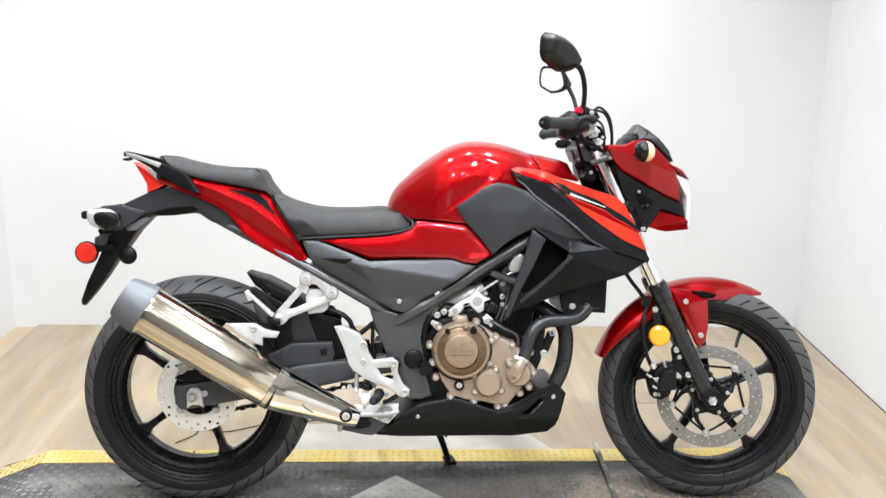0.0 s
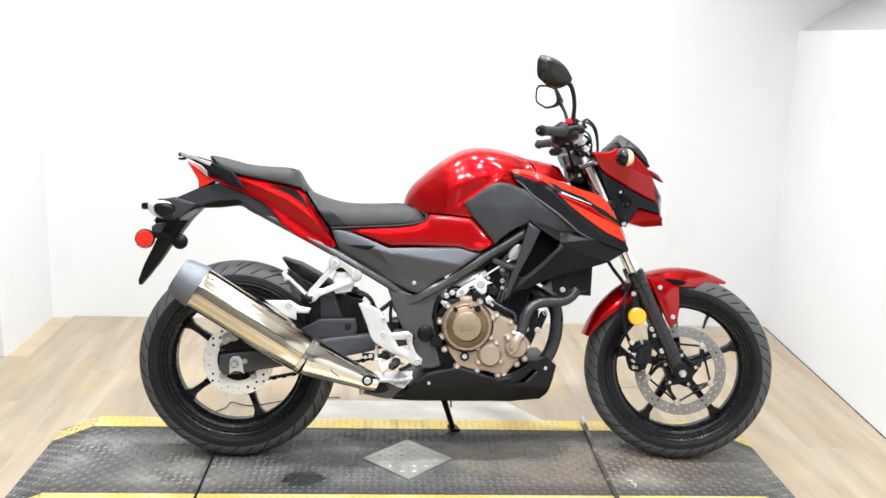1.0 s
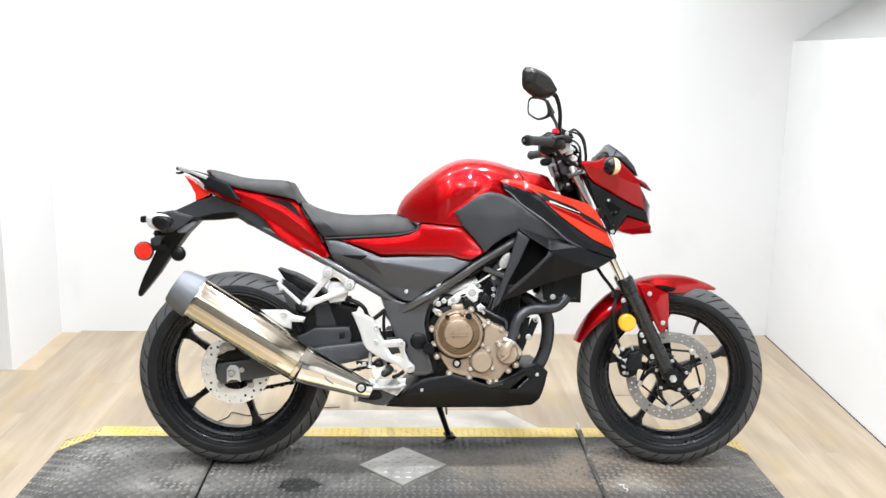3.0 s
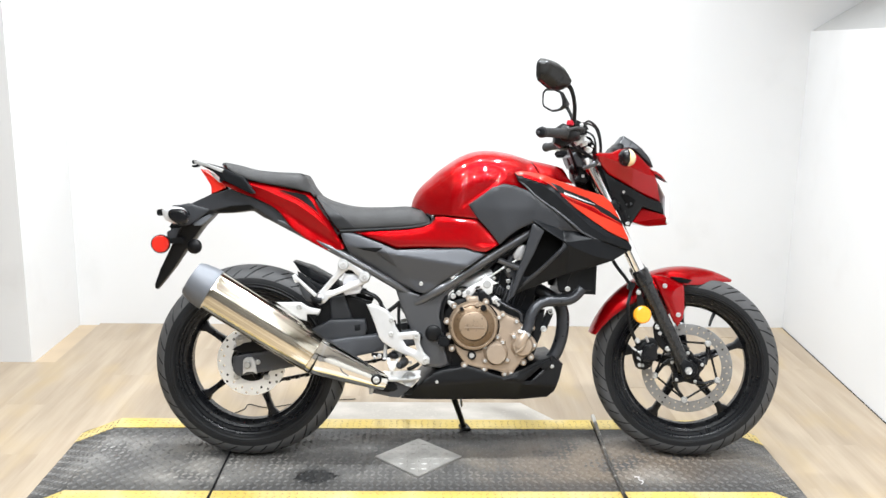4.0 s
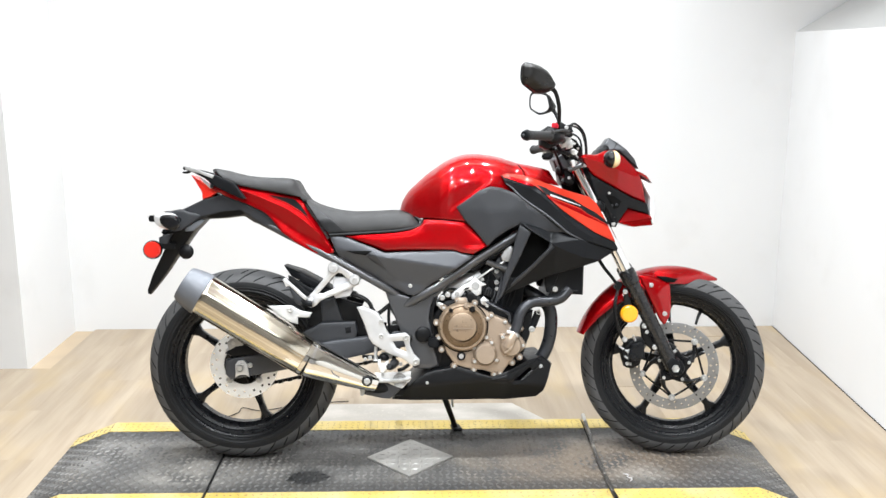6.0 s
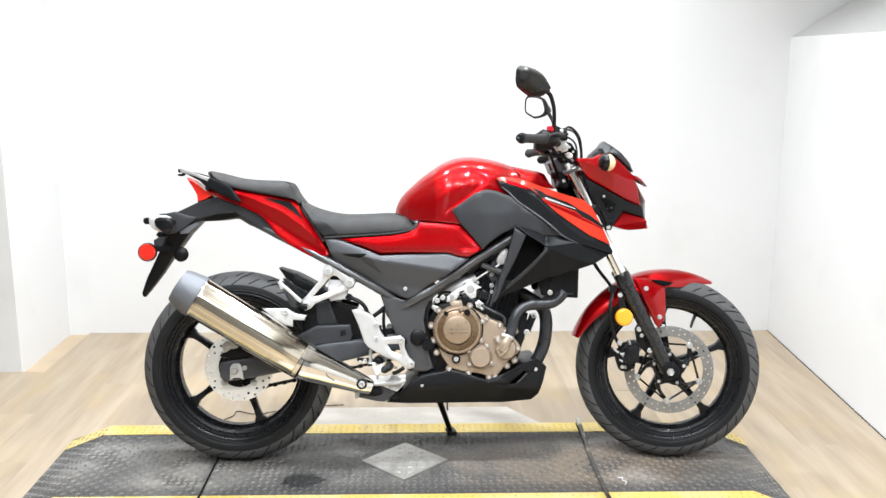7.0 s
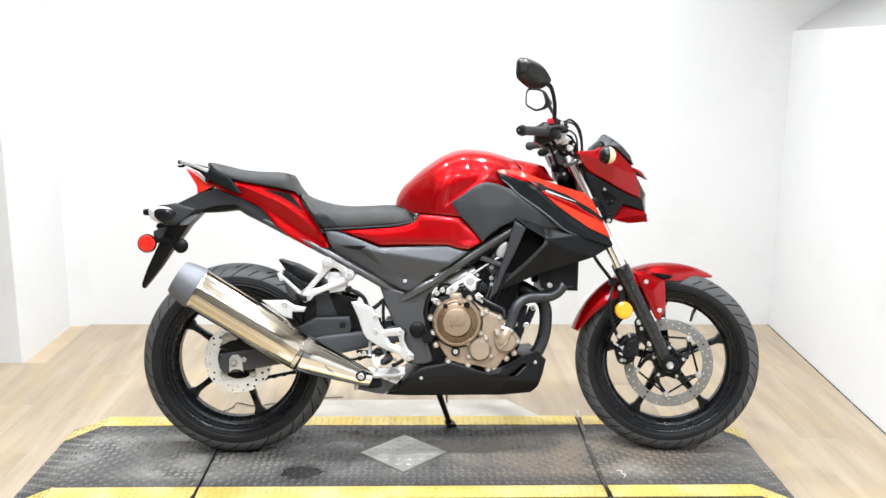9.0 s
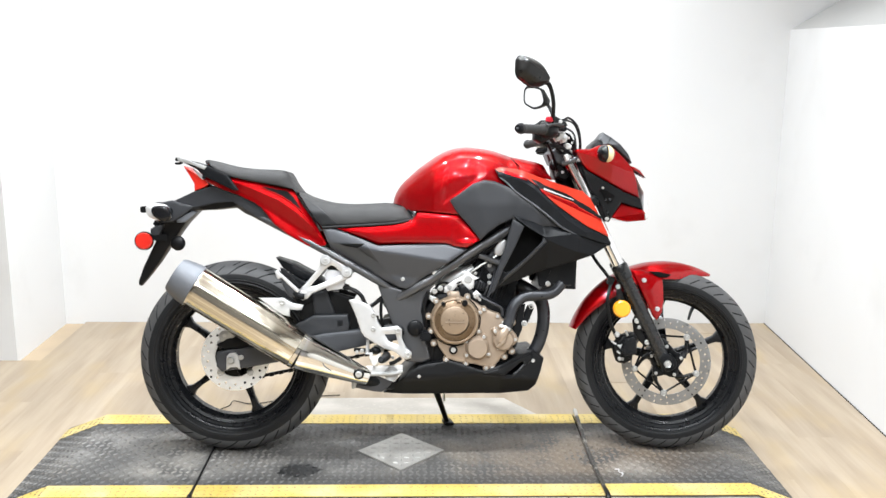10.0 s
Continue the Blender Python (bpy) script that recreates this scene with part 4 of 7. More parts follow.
for x, z in ((0.613, 0.553), (0.657, 0.462)):
    bolt(x, -0.088, z, 0.0075, mud)

# handlebar group
for z, nm, t in ((0.80, "lower_yoke", 0.0),):
    cx = F0.x + (0.956 - z) / (0.956 - 0.297) * (0.680 - 0.353)
    part(nm, moved(body([(-0.03, -0.014), (0.018, -0.018), (0.026, 0.0), (0.018, 0.016), (-0.03, 0.016), (-0.04, 0)], 0.118, 0.008, 0.012), pose(cx + 0.005, 0, z, 0, -26, 0)), BLACK, bike, "black fork yoke")
part("steering_stem", tube([(0.335, 0, 0.96), (0.40, 0, 0.78)], 0.028, 16), BLACK, bike)
bar = part("handlebar", tube([(0.180, -0.36, 1.006), (0.285, -0.225, 1.013), (0.325, -0.14, 1.0), (0.347, -0.06, 0.972), (0.35, 0.06, 0.972), (0.343, 0.14, 1.0), (0.335, 0.225, 1.013), (0.292, 0.36, 1.008)], 0.011, 12), BLACK, bike, "black tubular handlebar")
for s, e, i in ((-1, (0.180, -0.363, 1.006), (0.262, -0.256, 1.012)), (1, (0.291, 0.363, 1.008), (0.33, 0.26, 1.012))):
    e, i = Vector(e), Vector(i)
    pts = [e, e.lerp(i, 0.06), e.lerp(i, 0.1), e.lerp(i, 0.5), e.lerp(i, 0.94), i]
    g = part("grip", tube([tuple(p) for p in pts], [0.0145, 0.0165, 0.0142, 0.0138, 0.0145, 0.0175], 18, 3), GRIP, bar, "black rubber grip")
    out = e + (e - i).normalized() * 0.012
    # far end in silver: the lit far grip's brightness is put into its colour
    part("bar_end", tube([tuple(out), tuple(e.lerp(i, -0.02)), tuple(e)], [0.010, 0.0145, 0.0145], 16, 1), DARK if s < 0 else SILVER, bar)
    part("bar_end_screw", blob(tuple(out), (0.004, 0.004, 0.004), segs=10), SATIN_PALE if s < 0 else BOLT, bar)
    d = (i - e).normalized()
    sw = i + d * 0.03
    part("switch_housing", tube([tuple(i), tuple(i + d * 0.012), tuple(i + d * 0.05), tuple(i + d * 0.062)], [0.018, 0.025, 0.025, 0.018], 14, 2), BLACK, bar)
    lev = [(0.3241, -0.215, 1.0274), (0.3007, -0.260, 1.0273), (0.2770, -0.310, 1.0214), (0.2595, -0.345, 1.0140)] if s < 0 else [tuple(i + d * 0.05 + Vector((0.02, 0, 0.0))), tuple(i + Vector((0.040, 0, -0.006))), tuple(e.lerp(i, 0.5) + Vector((0.038, 0, -0.008))), tuple(e.lerp(i, 0.12) + Vector((0.030, 0, -0.008)))]
    part("lever", tube(lev, [0.007, 0.005, 0.0042, 0.005], 10), STEEL if s > 0 else GRIP, bar, "brake lever" if s < 0 else "alloy clutch lever")
part("stop_switch", block((0.283, -0.246, 1.043), (0.018, 0.022, 0.016), (0, 0, 50)), RED_SWITCH, bar, "red engine stop switch")
yoke = part("upper_yoke", body([(0.322, 0.966), (0.350, 0.980), (0.368, 0.962), (0.384, 0.940), (0.372, 0.915), (0.350, 0.915), (0.326, 0.922), (0.312, 0.955)], 0.108, 0.007, 0.012), SATIN_PALE, bike, "dark grey fork yoke")
part("yoke_rib", panel([(0.335, 0.957), (0.352, 0.962), (0.362, 0.93), (0.342, 0.926)], 0.110, 0.004, 0.0015), SATIN, yoke)
part("stem_cover", body([(0.328, 0.930), (0.348, 0.934), (0.370, 0.88), (0.356, 0.868), (0.336, 0.878)], 0.085, 0.006, 0.012), BLACK, yoke)
bolt(0.348, -0.092, 0.893, 0.005, yoke)
riser = part("bar_riser", body([(0.318, 0.955), (0.320, 0.992), (0.335, 1.0), (0.378, 0.975), (0.388, 0.95), (0.36, 0.93)], 0.052, 0.008, 0.015), BLACK, bar, "black handlebar riser")
part("riser_cap", slab_between([(0.308, 0.994), (0.318, 1.008), (0.330, 1.015), (0.344, 1.013), (0.340, 1.003), (0.352, 1.002), (0.348, 0.984), (0.334, 0.980), (0.330, 0.990), (0.316, 0.982)], -0.165, -0.12, 0.004, 0.008), SILVER, riser, "bare alloy bar clamp")
for x, y, z, r in ((0.322, -0.167, 1.000, 0.006), (0.342, -0.167, 0.993, 0.005), (0.352, -0.15, 0.975, 0.006), (0.372, -0.09, 0.957, 0.0065), (0.345, -0.112, 0.962, 0.005), (0.298, -0.21, 1.048, 0.006)):
    bolt(x, y, z, r, riser)
part("wiring_loom", tube([(0.2747, -0.200, 0.9773), (0.2992, -0.170, 0.9716), (0.3344, -0.140, 0.9672), (0.3663, -0.110, 0.9511), (0.3914, -0.080, 0.9343)], [0.006, 0.006, 0.0055, 0.005, 0.005], 10), BLACK, riser)
part("wiring_loom", tube([(0.2832, -0.200, 0.9774), (0.3021, -0.150, 0.9551), (0.3217, -0.100, 0.9229), (0.3343, -0.070, 0.9010)], 0.0045, 8), BLACK, riser)
part("alloy_bracket", slab_between([(0.3146, 1.0028), (0.3260, 1.0102), (0.3464, 1.0090), (0.3540, 0.9991), (0.3499, 0.9876), (0.3266, 0.9858), (0.3178, 0.9914)], -0.150, -0.125, 0.004, 0.008), BARE, riser, "bright alloy lever bracket")
part("alloy_bracket", slab_between([(0.3472, 0.9781), (0.3603, 0.9812), (0.3708, 0.9741), (0.3667, 0.9639), (0.3505, 0.9622)], -0.130, -0.105, 0.003, 0.008), BARE, riser, "bright alloy lever bracket")
part("yoke_clamp", tube([(0.3431, -0.112, 0.9172), (0.3632, -0.114, 0.9247), (0.3841, -0.112, 0.9323)], [0.008, 0.009, 0.008], 12), FRAME, yoke, "grey clamp round the fork tube")
part("clamp_lug", slab_between([(0.3470, 0.9448), (0.3587, 0.9493), (0.3636, 0.9305), (0.3534, 0.9245)], -0.128, -0.105, 0.003, 0.008), BARE, yoke)
part("stem_nut", lathe([(-0.072, 0.0), (-0.072, 0.008), (-0.068, 0.010), (-0.05, 0.012)], 0.3450, 0.8937, 12), BARE, yoke)
part("horn_boss", blob((0.3239, -0.06, 0.9158), (0.015, 0.02, 0.018)), BLACK, yoke)
part("cable_guide", slab_between([(0.352, 1.02), (0.372, 1.012), (0.388, 0.985), (0.38, 0.972), (0.364, 0.99)], -0.09, -0.05, 0.004, 0.012), GAP, riser)
for x, z in ((0.365, 1.0), (0.376, 0.985), (0.340, 1.022)):
    bolt(x, -0.094, z, 0.004, riser)
part("cable_joint", block((0.338, -0.115, 1.030), (0.03, 0.03, 0.02), (0, 30, 20), 0.005), BLACK, riser)
part("clutch_switch", block((0.320, 0.16, 0.973), (0.03, 0.05, 0.022), (0, 10, 40), 0.006), BLACK, riser)
perch = part("lever_perch", slab_between([(0.286, 1.052), (0.300, 1.060), (0.336, 1.040), (0.343, 1.028), (0.320, 1.020), (0.290, 1.020)], -0.215, -0.175, 0.006, 0.012), BLACK, bar, "black brake lever perch")
part("switch_body", slab_between([(0.238, 1.028), (0.262, 1.044), (0.286, 1.040), (0.300, 1.010), (0.288, 0.985), (0.258, 0.972), (0.236, 0.985)], -0.235, -0.19, 0.01, 0.015), BLACK, bar, "black switch body")
part("perch_bolt", tube([(0.294, -0.216, 1.025), (0.334, -0.216, 1.029)], 0.0035, 8), DARK, perch)
mc = part("master_cylinder", block((0.318, -0.18, 1.035), (0.04, 0.04, 0.03), (0, -8, 50), 0.006), BLACK, bar, "black brake fluid reservoir")
bolt(0.32, -0.215, 1.04, 0.006, mc)
part("bar_clamp", block((0.352, 0, 0.973), (0.04, 0.10, 0.03), (0, -26, 0), 0.006), DARK, bar, "dark bar clamp")
part("ignition_switch", moved(lathe([(0.0, 0.0), (0.0, 0.018), (-0.03, 0.02), (-0.03, 0)], segs=20), pose(0.385, 0, 0.962, -90, 0, 0)), DARK, bike)
part("instrument_panel", body([(0.44, 0.965), (0.45, 0.985), (0.475, 1.0), (0.49, 0.985), (0.47, 0.962)], 0.06, 0.01), BLACK, bike, "black digital instrument housing")
for pts, r in (([(0.33, -0.17, 1.04), (0.36, -0.12, 1.06), (0.40, -0.07, 1.03), (0.41, -0.05, 0.95), (0.39, -0.04, 0.86)], 0.0036),
               ([(0.30, -0.2, 1.02), (0.34, -0.14, 1.05), (0.385, -0.09, 1.04), (0.405, -0.07, 0.98), (0.40, -0.05, 0.90)], 0.003),
               ([(0.34, 0.17, 1.03), (0.375, 0.12, 1.05), (0.41, 0.06, 1.02), (0.41, 0.04, 0.93)], 0.0036),
               ([(0.29, -0.2, 0.995), (0.33, -0.12, 0.96), (0.36, -0.08, 0.93), (0.33, -0.08, 0.88)], 0.006)):
    part("control_cable", tube(pts, r, 8), BLACK, bike)


# mirrors: the heads stand askew, glass towards the rider
def mirror(s, cx, cy, cz, stem, label):
    outline = [(-0.066, 0.002), (-0.064, 0.030), (-0.061, 0.038), (-0.053, 0.0445), (-0.043, 0.0475), (0.006, 0.042), (0.040, 0.030), (0.048, 0.024), (0.060, -0.002), (0.0635, -0.020), (0.060, -0.029), (0.050, -0.036), (0.034, -0.041), (0.004, -0.043), (-0.012, -0.040), (-0.052, -0.022), (-0.060, -0.016), (-0.064, -0.008)]
    line = smoothed(outline, 2, True)
    brow = [(-0.055, 0.028), (-0.02, 0.014), (0.02, -0.003), (0.052, -0.016)]      # fold across the back of the head
    def back(P):
        rise = P[:, 1] - np.interp(P[:, 0], *zip(*brow))
        dome = np.maximum(0.032 - 0.50 * np.maximum(rise, 0) - 0.22 * np.maximum(-rise, 0), 0.012)
        return -0.006 - dome * (1 - (1 - np.minimum(P[:, 2] / 0.02, 1)) ** 2)
    shell = field(line, back, lambda P: 0.006 - rounded(P[:, 2], 0.004), 0.007, 0.004, creases=(brow,))
    m = pose(cx, cy, cz, 0, 0, 40) if s < 0 else pose(cx, cy, cz, 0, 0, 180 - 59) @ Matrix.Scale(-1, 4, (1, 0, 0))
    m = m @ Matrix.Scale(0.92, 4)
    head = part("mirror", moved(shell, m), GLOSS, bike, label, 25)
    glass_line = [(x * 0.88, z * 0.85) for x, z in line]
    glass = field(glass_line, lambda P: 0.0045 + 0 * P[:, 0], lambda P: 0.0075 + 0 * P[:, 0], 0.02, 0)
    part("mirror_glass", moved(glass, m), MIRROR, head, "silvered mirror glass")
    rim_line = [(x * 0.97, 0.006, z * 0.97) for x, z in line]
    part("mirror_rim", moved(tube(rim_line + rim_line[:2], 0.0032, 8), m), BLACK, head, "thin black rim round the glass")
    part("mirror_stem", tube(stem, [0.0085, 0.0065, 0.006, 0.0065, 0.011], 10), BLACK, head, "black curved mirror stem")


mirror(-1, 0.2157, -0.33, 1.168, [(0.255, -0.305, 1.150), (0.274, -0.3, 1.134), (0.2865, -0.285, 1.095), (0.291, -0.255, 1.055), (0.29, -0.23, 1.02)], "black rear-view mirror on a curved stem")
mirror(1, 0.316, 0.33, 1.172, [(0.345, 0.305, 1.160), (0.360, 0.3, 1.138), (0.372, 0.285, 1.105), (0.372, 0.25, 1.06), (0.345, 0.22, 1.02)], "black rear-view mirror showing the white wall")

# ---- bodywork ----
TANK_TOP = [(-0.186, 0.785), (-0.179, 0.817), (-0.160, 0.850), (-0.134, 0.876), (-0.102, 0.905), (-0.065, 0.932), (-0.032, 0.953), (0.004, 0.967), (0.044, 0.973), (0.090, 0.970), (0.136, 0.961), (0.182, 0.946)]
TANK_LOW = [(0.212, 0.885), (0.20, 0.80), (0.122, 0.756), (0.018, 0.759), (-0.051, 0.765), (-0.134, 0.768), (-0.160, 0.776)]
DENT = smoothed([(-0.034, 0.788), (-0.022, 0.896), (-0.008, 0.921), (0.035, 0.930), (0.087, 0.916), (0.101, 0.896), (0.084, 0.865), (-0.006, 0.800)], 3, True)
top_line = smoothed(TANK_TOP, 3)


def tank_half(P):
    d = to_edge(P[:, :2], top_line, False)
    x = P[:, 0]
    full = np.interp(x, [-0.19, -0.14, -0.06, 0.05, 0.15, 0.22], [0.085, 0.115, 0.147, 0.160, 0.152, 0.140])
    s = np.minimum(d / 0.105, 1)
    w = 0.022 + (full - 0.022) * np.sqrt(np.maximum(1 - (1 - s) ** 2.1, 0))
    deep = np.where(inside(P[:, :2], DENT), np.minimum(to_edge(P[:, :2], DENT) / 0.011, 1), 0)
    low = np.clip((0.90 - P[:, 1]) / 0.12, 0, 1)
    return w - 0.0045 * deep * deep * (3 - 2 * deep) - 0.012 * low * np.interp(x, [-0.15, 0.0], [1, 0.3])


tank = part("fuel_tank", body(top_line + TANK_LOW, tank_half, 0.004, 0.0075), RED, bike, "glossy candy-red fuel tank", 60)
nose = part("tank_front_cover", body([(0.184, 0.944), (0.228, 0.936), (0.268, 0.927), (0.291, 0.916), (0.310, 0.890), (0.318, 0.868), (0.256, 0.880), (0.215, 0.890)],
            lambda P: 0.03 + 0.085 * np.sqrt(np.minimum(to_edge(P[:, :2], [(0.184, 0.944), (0.228, 0.936), (0.268, 0.927), (0.31, 0.89)], False) / 0.05, 1)), 0.005, 0.01), RED, bike, "red cover before the tank")
part("cover_joint", tube([(0.1875, -0.072, 0.935), (0.196, -0.092, 0.924), (0.212, -0.104, 0.908)], 0.0022, 6), GAP, nose)
part("filler_cap", moved(lathe([(0.0, 0.0), (0.006, 0.02), (0.006, 0.034), (0.0, 0.04), (-0.01, 0.04)], segs=28), pose(0.115, 0, 0.951, 90, 0, 0)), DARK, tank, "fuel filler cap")
for k in range(5):
    part("badge", block((0.098 + 0.0125 * k, -0.103, 0.938 - 0.0035 * k), (0.008, 0.003, 0.011), (38, 14, 0), 0.0008), GREY_MARK, tank)

SEAT_TOP = [(-0.477, 0.828), (-0.45, 0.814), (-0.414, 0.802), (-0.374, 0.793), (-0.322, 0.789), (-0.249, 0.791), (-0.189, 0.793), (-0.147, 0.780), (-0.122, 0.758)]
SEAT_LOW = [(-0.125, 0.746), (-0.146, 0.739), (-0.19, 0.732), (-0.242, 0.728), (-0.311, 0.724), (-0.401, 0.719), (-0.418, 0.736), (-0.44, 0.77), (-0.472, 0.815)]


def crowned(line, flat, full, reach):
    return lambda P: flat + (full - flat) * np.sqrt(np.maximum(1 - (1 - np.minimum(to_edge(P[:, :2], line, False) / reach, 1)) ** 2, 0))


seat = part("rider_seat", body(smoothed(SEAT_TOP, 3) + SEAT_LOW, crowned(SEAT_TOP, 0.075, 0.135, 0.06), 0.005, 0.009), SEAT_VINYL, bike, "black grained vinyl rider seat", 50)
part("seat_gusset", panel([(-0.470, 0.812), (-0.452, 0.806), (-0.40, 0.770), (-0.352, 0.727), (-0.402, 0.7225), (-0.418, 0.738), (-0.44, 0.77)], lambda P: 0.137 - 0.7 * np.maximum(P[:, 1] - 0.765, 0), 0.01, 0.002), SEAT_SIDE, seat, "smoother grey vinyl side piece")
part("seat_trim", tube([(-0.40, -0.136, 0.7165), (-0.31, -0.137, 0.7215), (-0.242, -0.137, 0.7255), (-0.19, -0.137, 0.7295), (-0.146, -0.134, 0.7365), (-0.122, -0.125, 0.745), (-0.116, -0.11, 0.757), (-0.135, -0.09, 0.772)], 0.0045, 8), BLACK, seat)
PIL_TOP = [(-0.757, 0.905), (-0.769, 0.915), (-0.756, 0.924), (-0.707, 0.912), (-0.653, 0.901), (-0.598, 0.896), (-0.528, 0.893), (-0.509, 0.881), (-0.493, 0.853), (-0.472, 0.826)]
PIL_LOW = [(-0.483, 0.820), (-0.495, 0.834), (-0.556, 0.846), (-0.626, 0.858), (-0.681, 0.870), (-0.716, 0.885)]
part("pillion_seat", body(smoothed(PIL_TOP, 3) + PIL_LOW, crowned(PIL_TOP, 0.07, 0.108, 0.04), 0.005, 0.009), SEAT_VINYL, bike, "black grained vinyl passenger seat", 50)

TAIL = [(-0.790, 0.884), (-0.752, 0.869), (-0.669, 0.873), (-0.620, 0.860), (-0.563, 0.8465), (-0.501, 0.8355), (-0.491, 0.8265), (-0.464, 0.784), (-0.435, 0.748), (-0.407, 0.702), (-0.385, 0.667), (-0.39, 0.660), (-0.414, 0.6575), (-0.443, 0.6585),
        (-0.507, 0.693), (-0.550, 0.725), (-0.571, 0.753), (-0.592, 0.777), (-0.613, 0.7915), (-0.663, 0.8140), (-0.719, 0.8335), (-0.760, 0.852)]
TAIL_RIDGE = [(-0.74, 0.862), (-0.675, 0.8555), (-0.612, 0.8325), (-0.534, 0.799), (-0.478, 0.761), (-0.429, 0.718), (-0.395, 0.676)]
TAIL_FOLD = [(-0.72, 0.842), (-0.675, 0.828), (-0.598, 0.7925), (-0.549, 0.759), (-0.492, 0.722), (-0.409, 0.675)]
TAIL_SLOT = [(-0.604, 0.8445), (-0.563, 0.8375), (-0.510, 0.8275), (-0.490, 0.808), (-0.466, 0.772), (-0.441, 0.733), (-0.466, 0.767), (-0.498, 0.7945), (-0.535, 0.8165), (-0.584, 0.8365)]


def tail_y(P):
    base = np.interp(P[:, 0], [-0.82, -0.6, -0.4], [0.076, 0.116, 0.140])
    ridge = np.interp(P[:, 0], *zip(*TAIL_RIDGE))
    fold = np.interp(P[:, 0], *zip(*TAIL_FOLD))
    above, below = np.maximum(P[:, 1] - ridge, 0), np.maximum(ridge - P[:, 1], 0)
    lower = np.maximum(fold - P[:, 1], 0)
    return base - 0.75 * above - 0.20 * below + 0.36 * lower


both("tail_cowl", lambda s: panel(TAIL, tail_y, 0.006, 0.004, 0.0, 0.03, s, 0.008, creases=(TAIL_RIDGE[1:-1], TAIL_FOLD[1:-1])), RED, label="glossy red tail side panel", angle=45)
# no depth: the recess is a black sheet in place of its shade
both("tail_slot", lambda s: panel(TAIL_SLOT, lambda P: tail_y(P) + 0.0008, 0.004, 0.002, side=s, res=0.008), GAP, label="slot in the tail panel, its shade put in as a black sheet")
both("tail_lip", lambda s: tube([(x, s * (float(tail_y(np.array([[x, z, 0]]))[0]) + 0.001), z) for x, z in [(-0.585, 0.8355), (-0.535, 0.815), (-0.499, 0.793), (-0.467, 0.766), (-0.440, 0.732)]], 0.0022, 6), RED)
part("tail_spine", body([(-0.80, 0.885), (-0.74, 0.878), (-0.66, 0.845), (-0.50, 0.825), (-0.42, 0.70), (-0.50, 0.70), (-0.62, 0.79), (-0.74, 0.85)], lambda P: np.interp(P[:, 0], [-0.8, -0.4], [0.05, 0.1]), 0.006, 0.02), DARK, bike)
part("tail_light", body([(-0.842, 0.905), (-0.813, 0.889), (-0.762, 0.856), (-0.757, 0.848), (-0.78, 0.835), (-0.805, 0.827), (-0.806, 0.849), (-0.82, 0.872)], lambda P: np.interp(P[:, 0], [-0.84, -0.76], [0.055, 0.077]), 0.004, 0.009), REDLENS, bike, "red tail light lens")
# whitish panel painted in for the reflection over the tail light
part("lens_glare", panel([(-0.815, 0.901), (-0.796, 0.891), (-0.764, 0.865), (-0.778, 0.862), (-0.800, 0.882)], lambda P: np.interp(P[:, 0], [-0.84, -0.76], [0.055, 0.077]) + 0.004, 0.006, 0.002), FLUID, bike, "white reflection on the tail light, put in as a pale panel")
both("grab_rail", lambda s: panel([(-0.868, 0.932), (-0.809, 0.917), (-0.749, 0.901), (-0.693, 0.877), (-0.659, 0.830), (-0.671, 0.828), (-0.715, 0.847), (-0.766, 0.872), (-0.792, 0.894), (-0.827, 0.910), (-0.861, 0.923)],
     lambda P: np.interp(P[:, 0], [-0.87, -0.8, -0.66], [0.05, 0.095, 0.125]), 0.022, 0.004, side=s), DARK, label="dark grey grab rail")
for sd in (-1, 1):
    # pale strip that stands in for the reflection along the rail's rear half
    part("rail_glint", panel([(-0.862, 0.9305), (-0.826, 0.924), (-0.757, 0.902), (-0.765, 0.892), (-0.807, 0.908), (-0.856, 0.919)], lambda P: np.interp(P[:, 0], [-0.87, -0.8, -0.66], [0.05, 0.095, 0.125]) + 0.0015, 0.004, 0.0015, side=sd, res=0.01), ALLOY, bike, "reflection on the grab rail, put in as a light grey strip")
part("rail_tab", block((-0.7655, -0.098, 0.876), (0.010, 0.008, 0.026), (0, 12, 0), 0.002), DARK, bike)
part("rail_prong", tube([(-0.842, -0.066, 0.9155), (-0.853, -0.06, 0.912), (-0.866, -0.055, 0.9125)], [0.005, 0.004, 0.003], 8), DARK, bike)
part("grab_rail_bridge", tube([(-0.862, -0.05, 0.925), (-0.872, 0, 0.928), (-0.862, 0.05, 0.925)], 0.006, 8), DARK, bike)
UNDER = [(-0.872, 0.796), (-0.80, 0.829), (-0.745, 0.8425), (-0.68, 0.822), (-0.60, 0.788), (-0.535, 0.735), (-0.515, 0.698), (-0.5455, 0.7135), (-0.60, 0.740), (-0.641, 0.755), (-0.67, 0.7735), (-0.685, 0.775), (-0.742, 0.7675), (-0.792, 0.7655), (-0.831, 0.7635), (-0.850, 0.785)]
under_y = lambda P: np.interp(P[:, 0], [-0.86, -0.7, -0.55], [0.05, 0.085, 0.104]) - 0.9 * np.maximum(np.interp(P[:, 0], [-0.80, -0.742, -0.68, -0.6], [0.777, 0.7905, 0.7955, 0.744]) - P[:, 1], 0)
under = part("undertail", body(UNDER, under_y, 0.005, 0.01, creases=([(-0.79, 0.779), (-0.742, 0.7905), (-0.68, 0.7955), (-0.66, 0.783)],)), SATIN, bike, "dark grey undertail moulding", 20)
